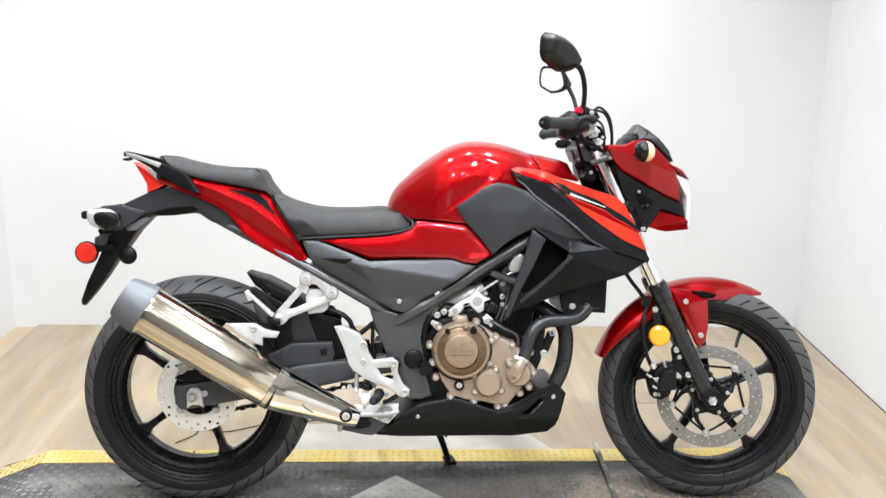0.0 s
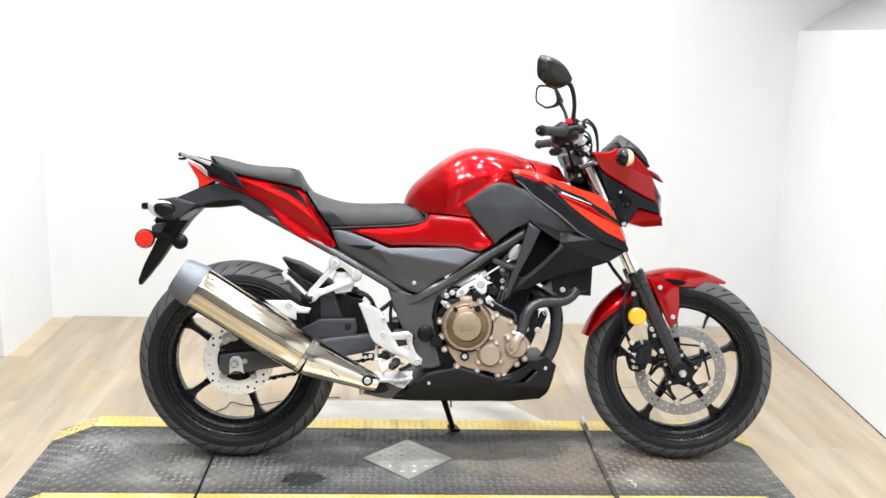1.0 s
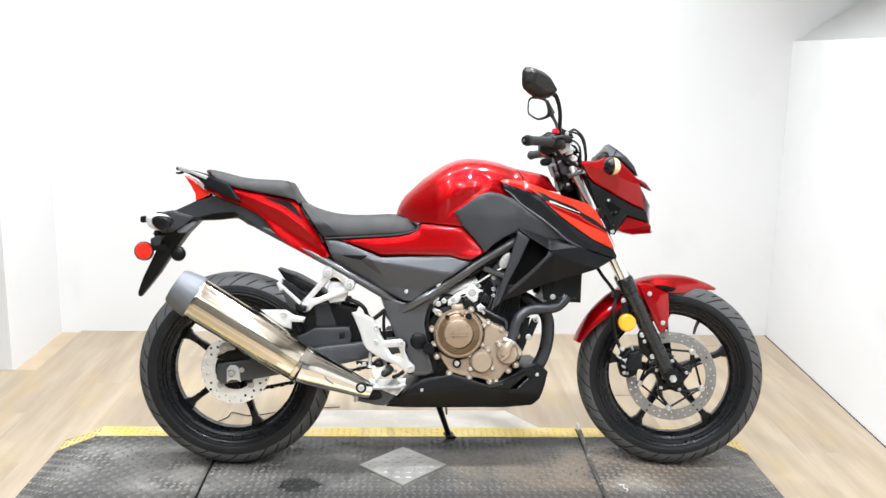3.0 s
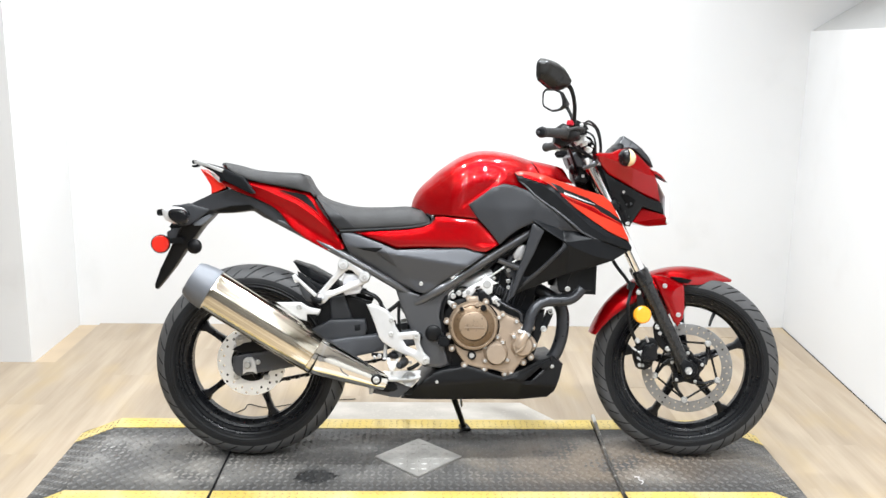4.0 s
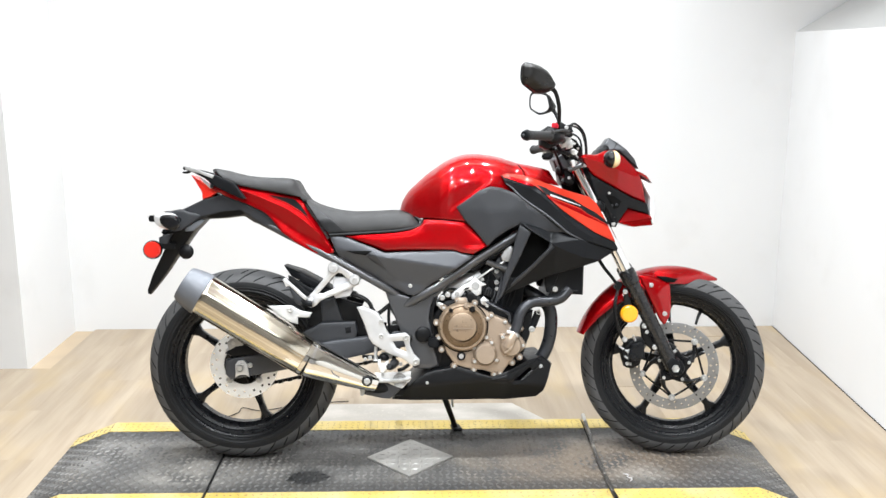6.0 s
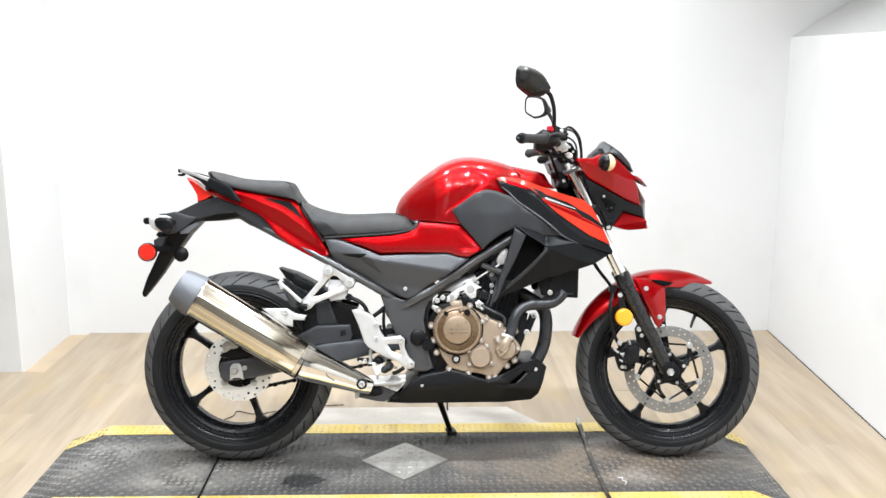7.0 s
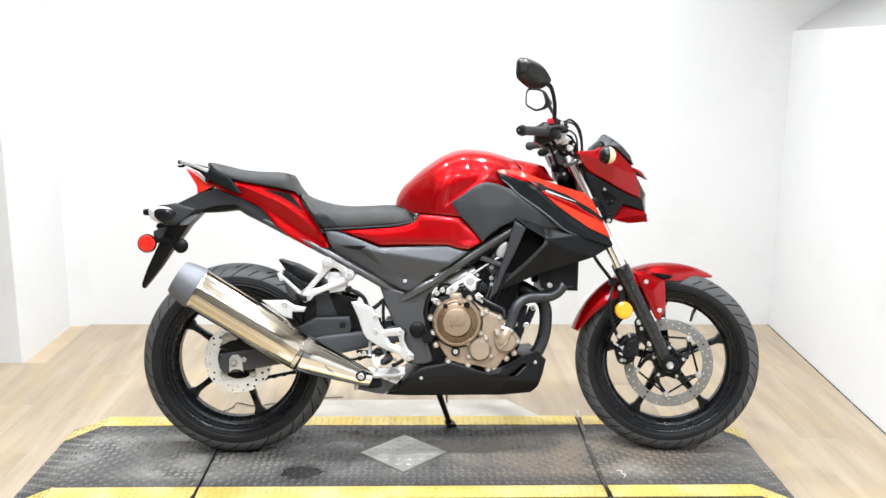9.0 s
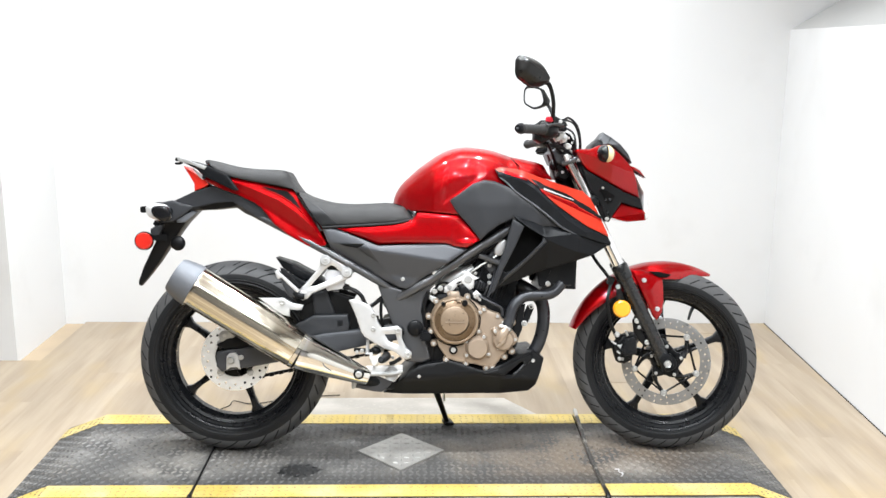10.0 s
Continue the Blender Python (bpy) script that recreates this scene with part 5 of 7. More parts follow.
part("undertail_flank", panel([(-0.79, 0.7755), (-0.742, 0.789), (-0.682, 0.794), (-0.667, 0.7835), (-0.685, 0.777), (-0.742, 0.7695), (-0.788, 0.768)], lambda P: under_y(P) + 0.002, 0.006, 0.0015), BLACK, under)
hold = part("plate_holder", body([(-0.93, 0.79), (-0.862, 0.795), (-0.80, 0.785), (-0.8037, 0.7642), (-0.8379, 0.7281), (-0.8724, 0.6786), (-0.8979, 0.6454), (-0.9265, 0.6003), (-0.9581, 0.5580), (-0.9867, 0.5232), (-0.9939, 0.5262), (-0.9952, 0.5382), (-0.9766, 0.5880), (-0.9522, 0.6361), (-0.9249, 0.6901), (-0.9185, 0.7199), (-0.925, 0.775)],
            lambda P: np.interp(P[:, 1], [0.52, 0.62, 0.74, 0.8], [0.014, 0.022, 0.04, 0.045]), 0.004, 0.011), BLACK, bike, "black plate holder and rear mudguard")
part("holder_top", panel([(-0.9514, 0.7818), (-0.8763, 0.7972), (-0.8433, 0.7873), (-0.8044, 0.7789), (-0.8395, 0.7521), (-0.8760, 0.7282), (-0.9121, 0.7264), (-0.8887, 0.7457), (-0.8955, 0.7677), (-0.9140, 0.7807)], 0.060, 0.012, 0.004), SATIN, hold, "dark grey top of the plate holder")
part("holder_box", slab_between([(-0.9477, 0.7070), (-0.9301, 0.7161), (-0.9038, 0.7207), (-0.9220, 0.6790), (-0.9467, 0.6818)], -0.048, 0.03, 0.004, 0.012), SATIN, hold)
part("holder_web", blob((-0.862, -0.045, 0.662), (0.024, 0.012, 0.024)), BLACK, hold)
part("holder_plate", panel([(-0.8656, 0.7410), (-0.8130, 0.7636), (-0.7985, 0.7608), (-0.8383, 0.7279), (-0.8630, 0.7262)], 0.050, 0.008, 0.002), CAP_GREY, hold, "light grey underside of the holder")
part("holder_lamp", block((-0.93, 0, 0.72), (0.03, 0.06, 0.03), (0, 30, 0), 0.008), BLACK, hold)
ref = part("rear_reflector", lathe([(-0.062, 0.0), (-0.0615, 0.022), (-0.058, 0.0262), (-0.052, 0.027), (-0.046, 0.027)], -0.965, 0.669, 32), REDLENS, bike, "round red rear reflector")
part("reflector_rim", lathe([(-0.056, 0.0275), (-0.058, 0.029), (-0.05, 0.030), (-0.044, 0.028)], -0.965, 0.669, 32), BLACK, ref)
part("reflector_stay", block((-0.925, -0.045, 0.68), (0.06, 0.006, 0.02)), BLACK, ref)
for s in (-1, 1):
    y0, y1 = sorted((0.105 * s, 0.142 * s))
    sig = part("turn_signal", slab_between([(-0.9369, 0.7740), (-0.9255, 0.7840), (-0.8921, 0.7858), (-0.8700, 0.7747), (-0.8621, 0.7463), (-0.8833, 0.7333), (-0.9111, 0.7388), (-0.9304, 0.7500)], y0, y1, 0.008, 0.008, smooth=True), SILVER, bike, "rear turn signal with a smoked lens")
    y0, y1 = sorted((0.12 * s, 0.150 * s))
    part("signal_lens", slab_between([(-0.9170, 0.7718), (-0.9016, 0.7805), (-0.8684, 0.7766), (-0.8578, 0.7484), (-0.8775, 0.7326), (-0.8996, 0.7395), (-0.9146, 0.7535)], y0, y1, 0.008, 0.008, smooth=True), TINT, sig, "smoked lens")
    part("signal_stem", tube([(-0.88, 0.04 * s, 0.765), (-0.893, 0.11 * s, 0.76)], 0.011, 10), BLACK, sig)
    if s < 0:
        part("signal_clip", block((-0.957, -0.06, 0.768), (0.028, 0.03, 0.020), (0, -4, 0)), BLACK, sig)
        part("signal_clip", block((-0.928, -0.06, 0.77), (0.022, 0.03, 0.024), (0, -4, 0)), BLACK, sig)

# side panels
SIDE_RED = [(-0.358, 0.714), (-0.31, 0.718), (-0.241, 0.721), (-0.189, 0.725), (-0.146, 0.732), (-0.124, 0.741), (-0.112, 0.755), (-0.108, 0.764), (-0.051, 0.761), (0.018, 0.756), (0.032, 0.745), (0.061, 0.714), (0.091, 0.683), (0.07, 0.671), (0.044, 0.657), (0.01, 0.66), (-0.02, 0.67), (-0.137, 0.668), (-0.229, 0.665), (-0.275, 0.684), (-0.318, 0.70)]
red_y = lambda P: np.interp(P[:, 0], [-0.36, -0.1, 0.09], [0.134, 0.140, 0.158]) + 0.09 * np.clip((0.735 - P[:, 1]), 0, 0.05) - 0.12 * np.clip(P[:, 0] + 0.005, 0, 0.04) * (P[:, 1] > 0.68)
both("side_cover", lambda s: panel(SIDE_RED, red_y, 0.006, 0.004, 0.004, 0.02, s, 0.009), RED, label="glossy red side cover below the seat")
SIDE_GREY = [(-0.401, 0.716), (-0.358, 0.711), (-0.318, 0.697), (-0.275, 0.681), (-0.229, 0.662), (-0.137, 0.665), (-0.017, 0.668), (0.035, 0.655), (0.048, 0.652), (0.036, 0.643), (-0.016, 0.608), (-0.085, 0.565), (-0.12, 0.537), (-0.14, 0.528), (-0.163, 0.532), (-0.197, 0.549), (-0.241, 0.571), (-0.292, 0.601), (-0.327, 0.623), (-0.37, 0.65), (-0.382, 0.671)]


def grey_y(P):
    fold = np.clip((P[:, 1] - (0.615 + 0.16 * (-(P[:, 0] + 0.02)))) / 0.07, -1, 1)
    y = 0.142 + 0.026 * (1 - np.abs(fold))
    y = y - 0.30 * np.maximum((0.644 - P[:, 1] - 1.165 * (P[:, 0] + 0.251)) / 1.535, 0)
    return y


side = both("side_panel", lambda s: panel(SIDE_GREY, grey_y, 0.006, 0.004, 0.002, 0.02, s, 0.008), SATIN_PALE, label="satin grey side panel")
# black sheet laid on the panel for the shade in its recess
both("side_slot", lambda s: panel([(-0.348, 0.668), (-0.268, 0.669), (-0.288, 0.655), (-0.322, 0.660)], lambda P: grey_y(P) + 0.0045, 0.006, 0.0015, side=s), GAP, label="air slot in the side panel, its shade put in as a black sheet")
both("side_facet", lambda s: panel([(-0.288, 0.652), (-0.262, 0.667), (-0.236, 0.630), (-0.220, 0.604), (-0.262, 0.632)], lambda P: grey_y(P) + 0.0045 - 0.03 * (P[:, 0] + 0.288), 0.008, 0.002, side=s), SATIN)
bolt(-0.151, -0.160, 0.560, 0.0062)
bolt(-0.155, -0.136, 0.6, 0.004)

# shroud: knee panel, dark wing, orange stripe, air scoop
KNEE = [(-0.009, 0.802), (0.032, 0.831), (0.062, 0.854), (0.096, 0.865), (0.13, 0.86), (0.168, 0.845), (0.219, 0.806), (0.288, 0.754), (0.326, 0.723), (0.263, 0.726), (0.203, 0.738), (0.182, 0.748), (0.143, 0.729), (0.109, 0.705), (0.086, 0.681), (0.05, 0.726), (0.015, 0.764)]
knee_y = lambda P: 0.158 + np.interp(P[:, 0] + 0.35 * (P[:, 1] - 0.77), [-0.01, 0.09, 0.19, 0.33], [0.0, 0.020, 0.026, 0.048]) - 0.10 * np.maximum(P[:, 1] - 0.79, 0)
both("knee_panel", lambda s: panel(KNEE, knee_y, 0.02, 0.004, 0.0, 0.02, s, 0.014), SATIN, label="satin grey knee panel")
WING = [(0.130, 0.899), (0.175, 0.884), (0.225, 0.870), (0.261, 0.843), (0.276, 0.824), (0.305, 0.796), (0.349, 0.765), (0.407, 0.726), (0.473, 0.6945), (0.484, 0.676), (0.481, 0.666), (0.4226, 0.685), (0.372, 0.7005), (0.328, 0.723), (0.298, 0.747), (0.2615, 0.778), (0.225, 0.8045), (0.189, 0.831), (0.163, 0.858), (0.140, 0.874)]
WING_FOLD = [(0.150, 0.884), (0.200, 0.868), (0.246, 0.838), (0.300, 0.786), (0.345, 0.744), (0.40, 0.708)]
wing_y = lambda P: 0.166 + np.interp(P[:, 0], [0.13, 0.3, 0.40, 0.49], [0.0, 0.050, 0.052, 0.02]) - 0.55 * np.maximum(P[:, 1] - np.interp(P[:, 0], *zip(*WING_FOLD)), 0)
wing, _ = both("shroud_wing", lambda s: panel(WING, wing_y, 0.015, 0.003, 0.0, 0.02, s, 0.008, creases=(WING_FOLD[1:],)), DARK, label="dark grey shroud wing", angle=12)
# paler than the wing itself: the crease's highlight is put into the colour
both("wing_edge", lambda s: tube([(x, s * (float(wing_y(np.array([[x, z, 0]]))[0]) - 0.002), z) for x, z in [(0.143, 0.873), (0.163, 0.8585), (0.189, 0.831), (0.225, 0.8045), (0.2615, 0.7785), (0.298, 0.7475), (0.3285, 0.7225), (0.372, 0.7015)]], [0.002, 0.0035, 0.004, 0.004, 0.004, 0.004, 0.0035, 0.002], 8), SATIN_PALE, wing, "rounded edge of the wing, its highlight put in as paler grey")
STRIPE = [(0.129, 0.899), (0.146, 0.9045), (0.203, 0.897), (0.260, 0.8755), (0.332, 0.852), (0.401, 0.8325), (0.424, 0.812), (0.4425, 0.775), (0.4595, 0.732), (0.4745, 0.6945), (0.407, 0.7255), (0.3485, 0.765), (0.305, 0.796), (0.2755, 0.8235), (0.261, 0.842), (0.225, 0.8695), (0.175, 0.8835), (0.139, 0.8905)]
stripe_y = lambda P: wing_y(P) + 0.003
orange, _ = both("shroud_stripe", lambda s: panel(STRIPE, stripe_y, 0.02, 0.001, 0.0, 0.02, s, 0.009), ORANGE, label="orange-red painted upper shroud")
lift_y = lambda k: (lambda P: stripe_y(P) + k)
for decal, paint in (([(0.1504, 0.8964), (0.192, 0.8851), (0.2267, 0.8681), (0.223, 0.8634), (0.1821, 0.8769), (0.1545, 0.886)], RED),
                     ([(0.2341, 0.87), (0.2628, 0.86), (0.2769, 0.8498), (0.3115, 0.8368), (0.3477, 0.825), (0.3821, 0.8039), (0.4169, 0.785), (0.4558, 0.7544), (0.4548, 0.7465), (0.42, 0.7664), (0.3901, 0.7815), (0.3684, 0.7984), (0.3304, 0.8125), (0.2948, 0.8252), (0.2708, 0.8367), (0.2612, 0.8404)], BLACK),
                     ([(0.262, 0.8376), (0.2729, 0.8321), (0.2944, 0.8215), (0.33, 0.8088), (0.3681, 0.7956), (0.3899, 0.7796), (0.4197, 0.7636), (0.4558, 0.7456), (0.4541, 0.741), (0.4241, 0.7561), (0.3889, 0.7704), (0.3592, 0.7845), (0.3239, 0.8005), (0.289, 0.816), (0.2724, 0.8252)], RED)):
    both("stripe_decal", lambda s: panel(decal, lift_y(0.0005 if paint is RED else 0.0008), 0.002, 0.0004, side=s, res=0.012), paint, orange)
for k in range(10):
    x, z = 0.2752 + 0.00956 * k, 0.8414 - 0.00356 * k
    w, h = 0.0087, 0.0060 - 0.00048 * k
    letter = [(x, z), (x + w, z - 0.0028), (x + w - 0.001, z - 0.0028 - h), (x - 0.001, z - h)]
    part("model_mark", panel(letter, lift_y(0.0016), 0.002, 0.0002, res=0.02), WHITE_MARK, orange)
SCOOP = [(0.182, 0.756), (0.261, 0.735), (0.326, 0.7215), (0.3695, 0.703), (0.420, 0.687), (0.478, 0.668), (0.424, 0.637), (0.372, 0.621), (0.265, 0.586), (0.130, 0.527), (0.124, 0.529), (0.193, 0.588), (0.242, 0.634), (0.285, 0.680), (0.272, 0.694), (0.2245, 0.724)]
SCOOP_TOP = [(0.19, 0.746), (0.275, 0.6925), (0.367, 0.7035), (0.46, 0.675)]
SCOOP_LOW = [(0.288, 0.684), (0.325, 0.667), (0.3686, 0.6506), (0.420, 0.640)]


def scoop_y(P):
    base = np.interp(P[:, 0], [0.11, 0.2, 0.3, 0.38, 0.48], [0.165, 0.205, 0.222, 0.218, 0.180])
    up = np.maximum(P[:, 1] - np.interp(P[:, 0], *zip(*SCOOP_TOP)), 0)
    dn = np.maximum(np.interp(P[:, 0], [0.12, *[q[0] for q in SCOOP_LOW], 0.48], [0.57, *[q[1] for q in SCOOP_LOW], 0.668]) - P[:, 1], 0)
    return base - 0.75 * up - 0.50 * dn


both("air_scoop", lambda s: panel(SCOOP, scoop_y, 0.014, 0.003, 0.0, 0.02, s, 0.008, creases=(SCOOP_TOP[1:], SCOOP_LOW)), DARK, label="dark grey air scoop", angle=10)
both("scoop_vane", lambda s: panel([(0.183, 0.748), (0.2165, 0.7255), (0.188, 0.6575), (0.155, 0.591), (0.131, 0.5275), (0.116, 0.5135), (0.132, 0.578), (0.159, 0.657)], lambda P: 0.188 + 0.25 * (P[:, 0] - 0.17), 0.012, 0.003, side=s), SATIN, label="grey vane of the air scoop")
both("scoop_lip", lambda s: panel([(0.274, 0.695), (0.292, 0.683), (0.2425, 0.6315), (0.1935, 0.5855), (0.1305, 0.528), (0.123, 0.5295), (0.165, 0.574), (0.228, 0.634), (0.2686, 0.677)], lambda P: scoop_y(P) + 0.002 - 0.10 * np.maximum(P[:, 1] - 0.6, 0), 0.014, 0.003, side=s, res=0.009), SATIN, label="grey lip of the air scoop")
both("scoop_floor", lambda s: panel([(0.152, 0.589), (0.165, 0.583), (0.195, 0.589), (0.150, 0.551), (0.128, 0.529)], lambda P: 0.170 + 0.12 * (P[:, 0] - 0.15), 0.01, 0.002, side=s), DARK)
both("scoop_duct", lambda s: panel([(0.18, 0.74), (0.302, 0.695), (0.315, 0.667), (0.216, 0.560), (0.13, 0.53), (0.165, 0.64)], lambda P: 0.135 + 0.12 * (P[:, 0] - 0.15), 0.008, 0.002, side=s), GAP, label="black inside of the air scoop")
part("radiator", block((0.345, 0, 0.64), (0.035, 0.26, 0.27), (0, 22, 0), 0.004), BLACK, bike, "black radiator between the shrouds")
rc, _ = both("radiator_cover", lambda s: panel([(0.262, 0.60), (0.317, 0.63), (0.392, 0.66), (0.388, 0.527), (0.317, 0.530), (0.274, 0.536)], 0.128, 0.02, 0.004, side=s), DARK, label="dark radiator side cover")
bolt(0.300, -0.132, 0.545, 0.0082, rc)
part("cover_lip", tube([(0.318, -0.131, 0.545), (0.34, -0.131, 0.541), (0.372, -0.131, 0.541)], 0.002, 6), SATIN, rc)

# headlight unit
COWL = [(0.3826, 0.9585), (0.392, 0.9655), (0.4346, 0.966), (0.462, 0.9785), (0.4987, 0.9815), (0.5242, 0.9622), (0.550, 0.937), (0.569, 0.914), (0.588, 0.866), (0.602, 0.813), (0.5505, 0.8315), (0.4925, 0.862), (0.4235, 0.9005), (0.4035, 0.9245)]
COWL_FOLD = [(0.39, 0.955), (0.4577, 0.9367), (0.513, 0.913), (0.556, 0.896)]
cowl_w = lambda P: np.interp(P[:, 0], [0.38, 0.5, 0.62], [0.120, 0.112, 0.074]) - 0.65 * np.maximum(P[:, 1] - np.interp(P[:, 0], *zip(*COWL_FOLD)), 0) - 0.30 * np.maximum(np.interp(P[:, 0], *zip(*COWL_FOLD)) - P[:, 1], 0)
cowl = part("headlight_cowl", body(COWL, cowl_w, 0.006, 0.009, creases=(COWL_FOLD,)), RED, bike, "glossy red headlight cowl", 12)
part("cowl_side", body([(0.400, 0.926), (0.4235, 0.899), (0.4925, 0.860), (0.5505, 0.830), (0.602, 0.812), (0.610, 0.777), (0.5375, 0.7985), (0.506, 0.7565), (0.497, 0.738), (0.476, 0.740), (0.456, 0.780), (0.440, 0.818), (0.418, 0.880)],
     lambda P: np.interp(P[:, 0], [0.38, 0.5, 0.62], [0.102, 0.100, 0.066]), 0.005, 0.01), BLACK, cowl, "black inner cowl")
# the holes are black sheets that carry their shade as colour
part("cowl_recess", panel([(0.462, 0.838), (0.488, 0.836), (0.512, 0.8195), (0.503, 0.7995), (0.489, 0.794), (0.478, 0.813)], 0.1030, 0.006, 0.001), GAP, cowl)
part("cowl_recess", panel([(0.4826, 0.7747), (0.4952, 0.7723), (0.4981, 0.7624), (0.4855, 0.7623)], 0.1030, 0.006, 0.001), GAP, cowl)
for x, z, r in ((0.484, 0.807, 0.003), (0.497, 0.809, 0.004), (0.491, 0.768, 0.003)):
    part("adjuster_screw", lathe([(-0.1055, 0.0), (-0.1055, r), (-0.1, r)], x, z, 10), SATIN, cowl)
part("chin", body([(0.5045, 0.7515), (0.5385, 0.798), (0.609, 0.776), (0.6265, 0.759), (0.6255, 0.7425), (0.561, 0.7375), (0.535, 0.7425)], lambda P: np.interp(P[:, 0], [0.5, 0.63], [0.094, 0.068]) - 0.9 * np.maximum(0.7505 + 0.145 * (P[:, 0] - 0.503) - P[:, 1], 0) - 0.35 * np.maximum(P[:, 1] - 0.7505 - 0.145 * (P[:, 0] - 0.503), 0), 0.004, 0.009, creases=([(0.510, 0.7515), (0.564, 0.7593), (0.616, 0.767)],)), RED, cowl, "red lower cowl", 12)
part("headlight_lens", body([(0.575, 0.896), (0.604, 0.880), (0.617, 0.862), (0.626, 0.822), (0.631, 0.766), (0.629, 0.748), (0.620, 0.748), (0.612, 0.775), (0.612, 0.83)], lambda P: np.interp(P[:, 0], [0.58, 0.62, 0.655], [0.072, 0.068, 0.035]), 0.006, 0.009), LAMPLENS, cowl, "clear headlight lens")
screen = part("flyscreen", body([(0.462, 0.976), (0.468, 0.998), (0.486, 1.0235), (0.5112, 1.0065), (0.5385, 0.9829), (0.5634, 0.9535), (0.5755, 0.9239), (0.5588, 0.9386), (0.5328, 0.963), (0.5121, 0.9801), (0.495, 0.982)], lambda P: np.interp(P[:, 0], [0.45, 0.55, 0.63], [0.056, 0.060, 0.060]) - 0.6 * np.maximum(P[:, 1] - 0.985, 0), 0.004, 0.009), SATIN, cowl, "small dark grey flyscreen")
part("screen_mount", body([(0.4523, 0.974), (0.4650, 0.9985), (0.4675, 0.9995), (0.4842, 0.986), (0.475, 0.972)], 0.058, 0.005, 0.009), BLACK, screen)
part("cowl_fin", body([(0.560, 0.9165), (0.580, 0.9110), (0.600, 0.9005), (0.6195, 0.8775), (0.5991, 0.8893), (0.5772, 0.9015)], lambda P: np.interp(P[:, 0], [0.56, 0.62], [0.086, 0.060]), 0.003, 0.008), RED, cowl, "pointed red fin over the headlight")
part("fin_trim", tube([(0.579, -0.079, 0.9005), (0.5991, -0.069, 0.8885), (0.6185, -0.060, 0.8772)], [0.0012, 0.002, 0.0012], 6), BLACK, cowl)
part("screen_seam", tube([(0.496, -0.057, 0.985), (0.5035, -0.051, 0.996), (0.509, -0.045, 1.007)], 0.0014, 6), GAP, screen)
for x, z, r in ((0.473, 0.845, 0.0042), (0.487, 0.748, 0.0065), (0.455, 0.770, 0.004)):
    bolt(x, -0.106, z, r, cowl)
part("cowl_stay", tube([(0.487, -0.1, 0.75), (0.47, -0.095, 0.79), (0.44, -0.095, 0.83)], 0.008, 8), BLACK, cowl)
for s in (-1, 1):
    sig = part("turn_signal", blob((0.466, 0.162 * s, 0.948), (0.024, 0.036, 0.027), (0, 0, 0)), TINT, bike, "front turn signal with a pale amber lens")
    part("signal_lens", blob((0.4725, 0.164 * s, 0.9475), (0.0225, 0.033, 0.0265), (0, -6, 0)), CREAM, sig)
    part("signal_stem", tube([(0.466, 0.10 * s, 0.948), (0.466, 0.14 * s, 0.948)], 0.012, 10), BLACK, sig)

# ---- frame and running gear ----
for s in (-1, 1):
    part("frame_tube", tube([(0.36, 0.05 * s, 0.82), (0.193, 0.125 * s, 0.724), (0.054, 0.13 * s, 0.637), (-0.05, 0.13 * s, 0.568), (-0.12, 0.128 * s, 0.525), (-0.205, 0.100 * s, 0.474)], 0.0155, 16), FRAME, bike, "dark grey steel frame tube")
    part("frame_tube", tube([(0.22, 0.10 * s, 0.70), (0.178, 0.105 * s, 0.690), (0.091, 0.11 * s, 0.638), (0.04, 0.12 * s, 0.608)], 0.010, 12), BLACK, bike)
    part("frame_tube", tube([(0.086, 0.118 * s, 0.632), (0.164, 0.118 * s, 0.601)], 0.0095, 12), FRAME, bike)
    part("subframe_rail", tube([(-0.62, 0.08 * s, 0.76), (-0.423, 0.125 * s, 0.661), (-0.371, 0.13 * s, 0.634), (-0.293, 0.13 * s, 0.590), (-0.22, 0.125 * s, 0.547), (-0.16, 0.10 * s, 0.512)], 0.012, 12), FRAME, bike, "dark grey subframe rail")
    part("rail_strip", tube([(-0.40, 0.14 * s, 0.650), (-0.36, 0.142 * s, 0.627), (-0.318, 0.142 * s, 0.604)], 0.003, 8), FRAME, bike)
PLATE = [(-0.235, 0.556), (-0.186, 0.533), (-0.14, 0.521), (-0.111, 0.532), (-0.05, 0.567), (-0.024, 0.567), (-0.064, 0.528), (-0.086, 0.497), (-0.093, 0.453), (-0.081, 0.423), (-0.077, 0.356), (-0.063, 0.307), (-0.092, 0.296), (-0.14, 0.299), (-0.159, 0.356), (-0.18, 0.409), (-0.198, 0.453), (-0.215, 0.496)]
fp, _ = both("frame_plate", lambda s: panel(PLATE, 0.128, 0.03, 0.006, side=s), FRAME, label="dark grey pivot plate")
part("pivot_plug", lathe([(-0.138, 0.0), (-0.139, 0.018), (-0.136, 0.0235), (-0.128, 0.0255), (-0.12, 0.0255)], -0.112, 0.405, 32), BLACK, fp, "black pivot plug")
part("frame_core", body([(-0.20, 0.54), (-0.06, 0.54), (-0.09, 0.42), (-0.08, 0.30), (-0.14, 0.30), (-0.18, 0.42)], 0.098, 0.005, 0.02), BLACK, bike)
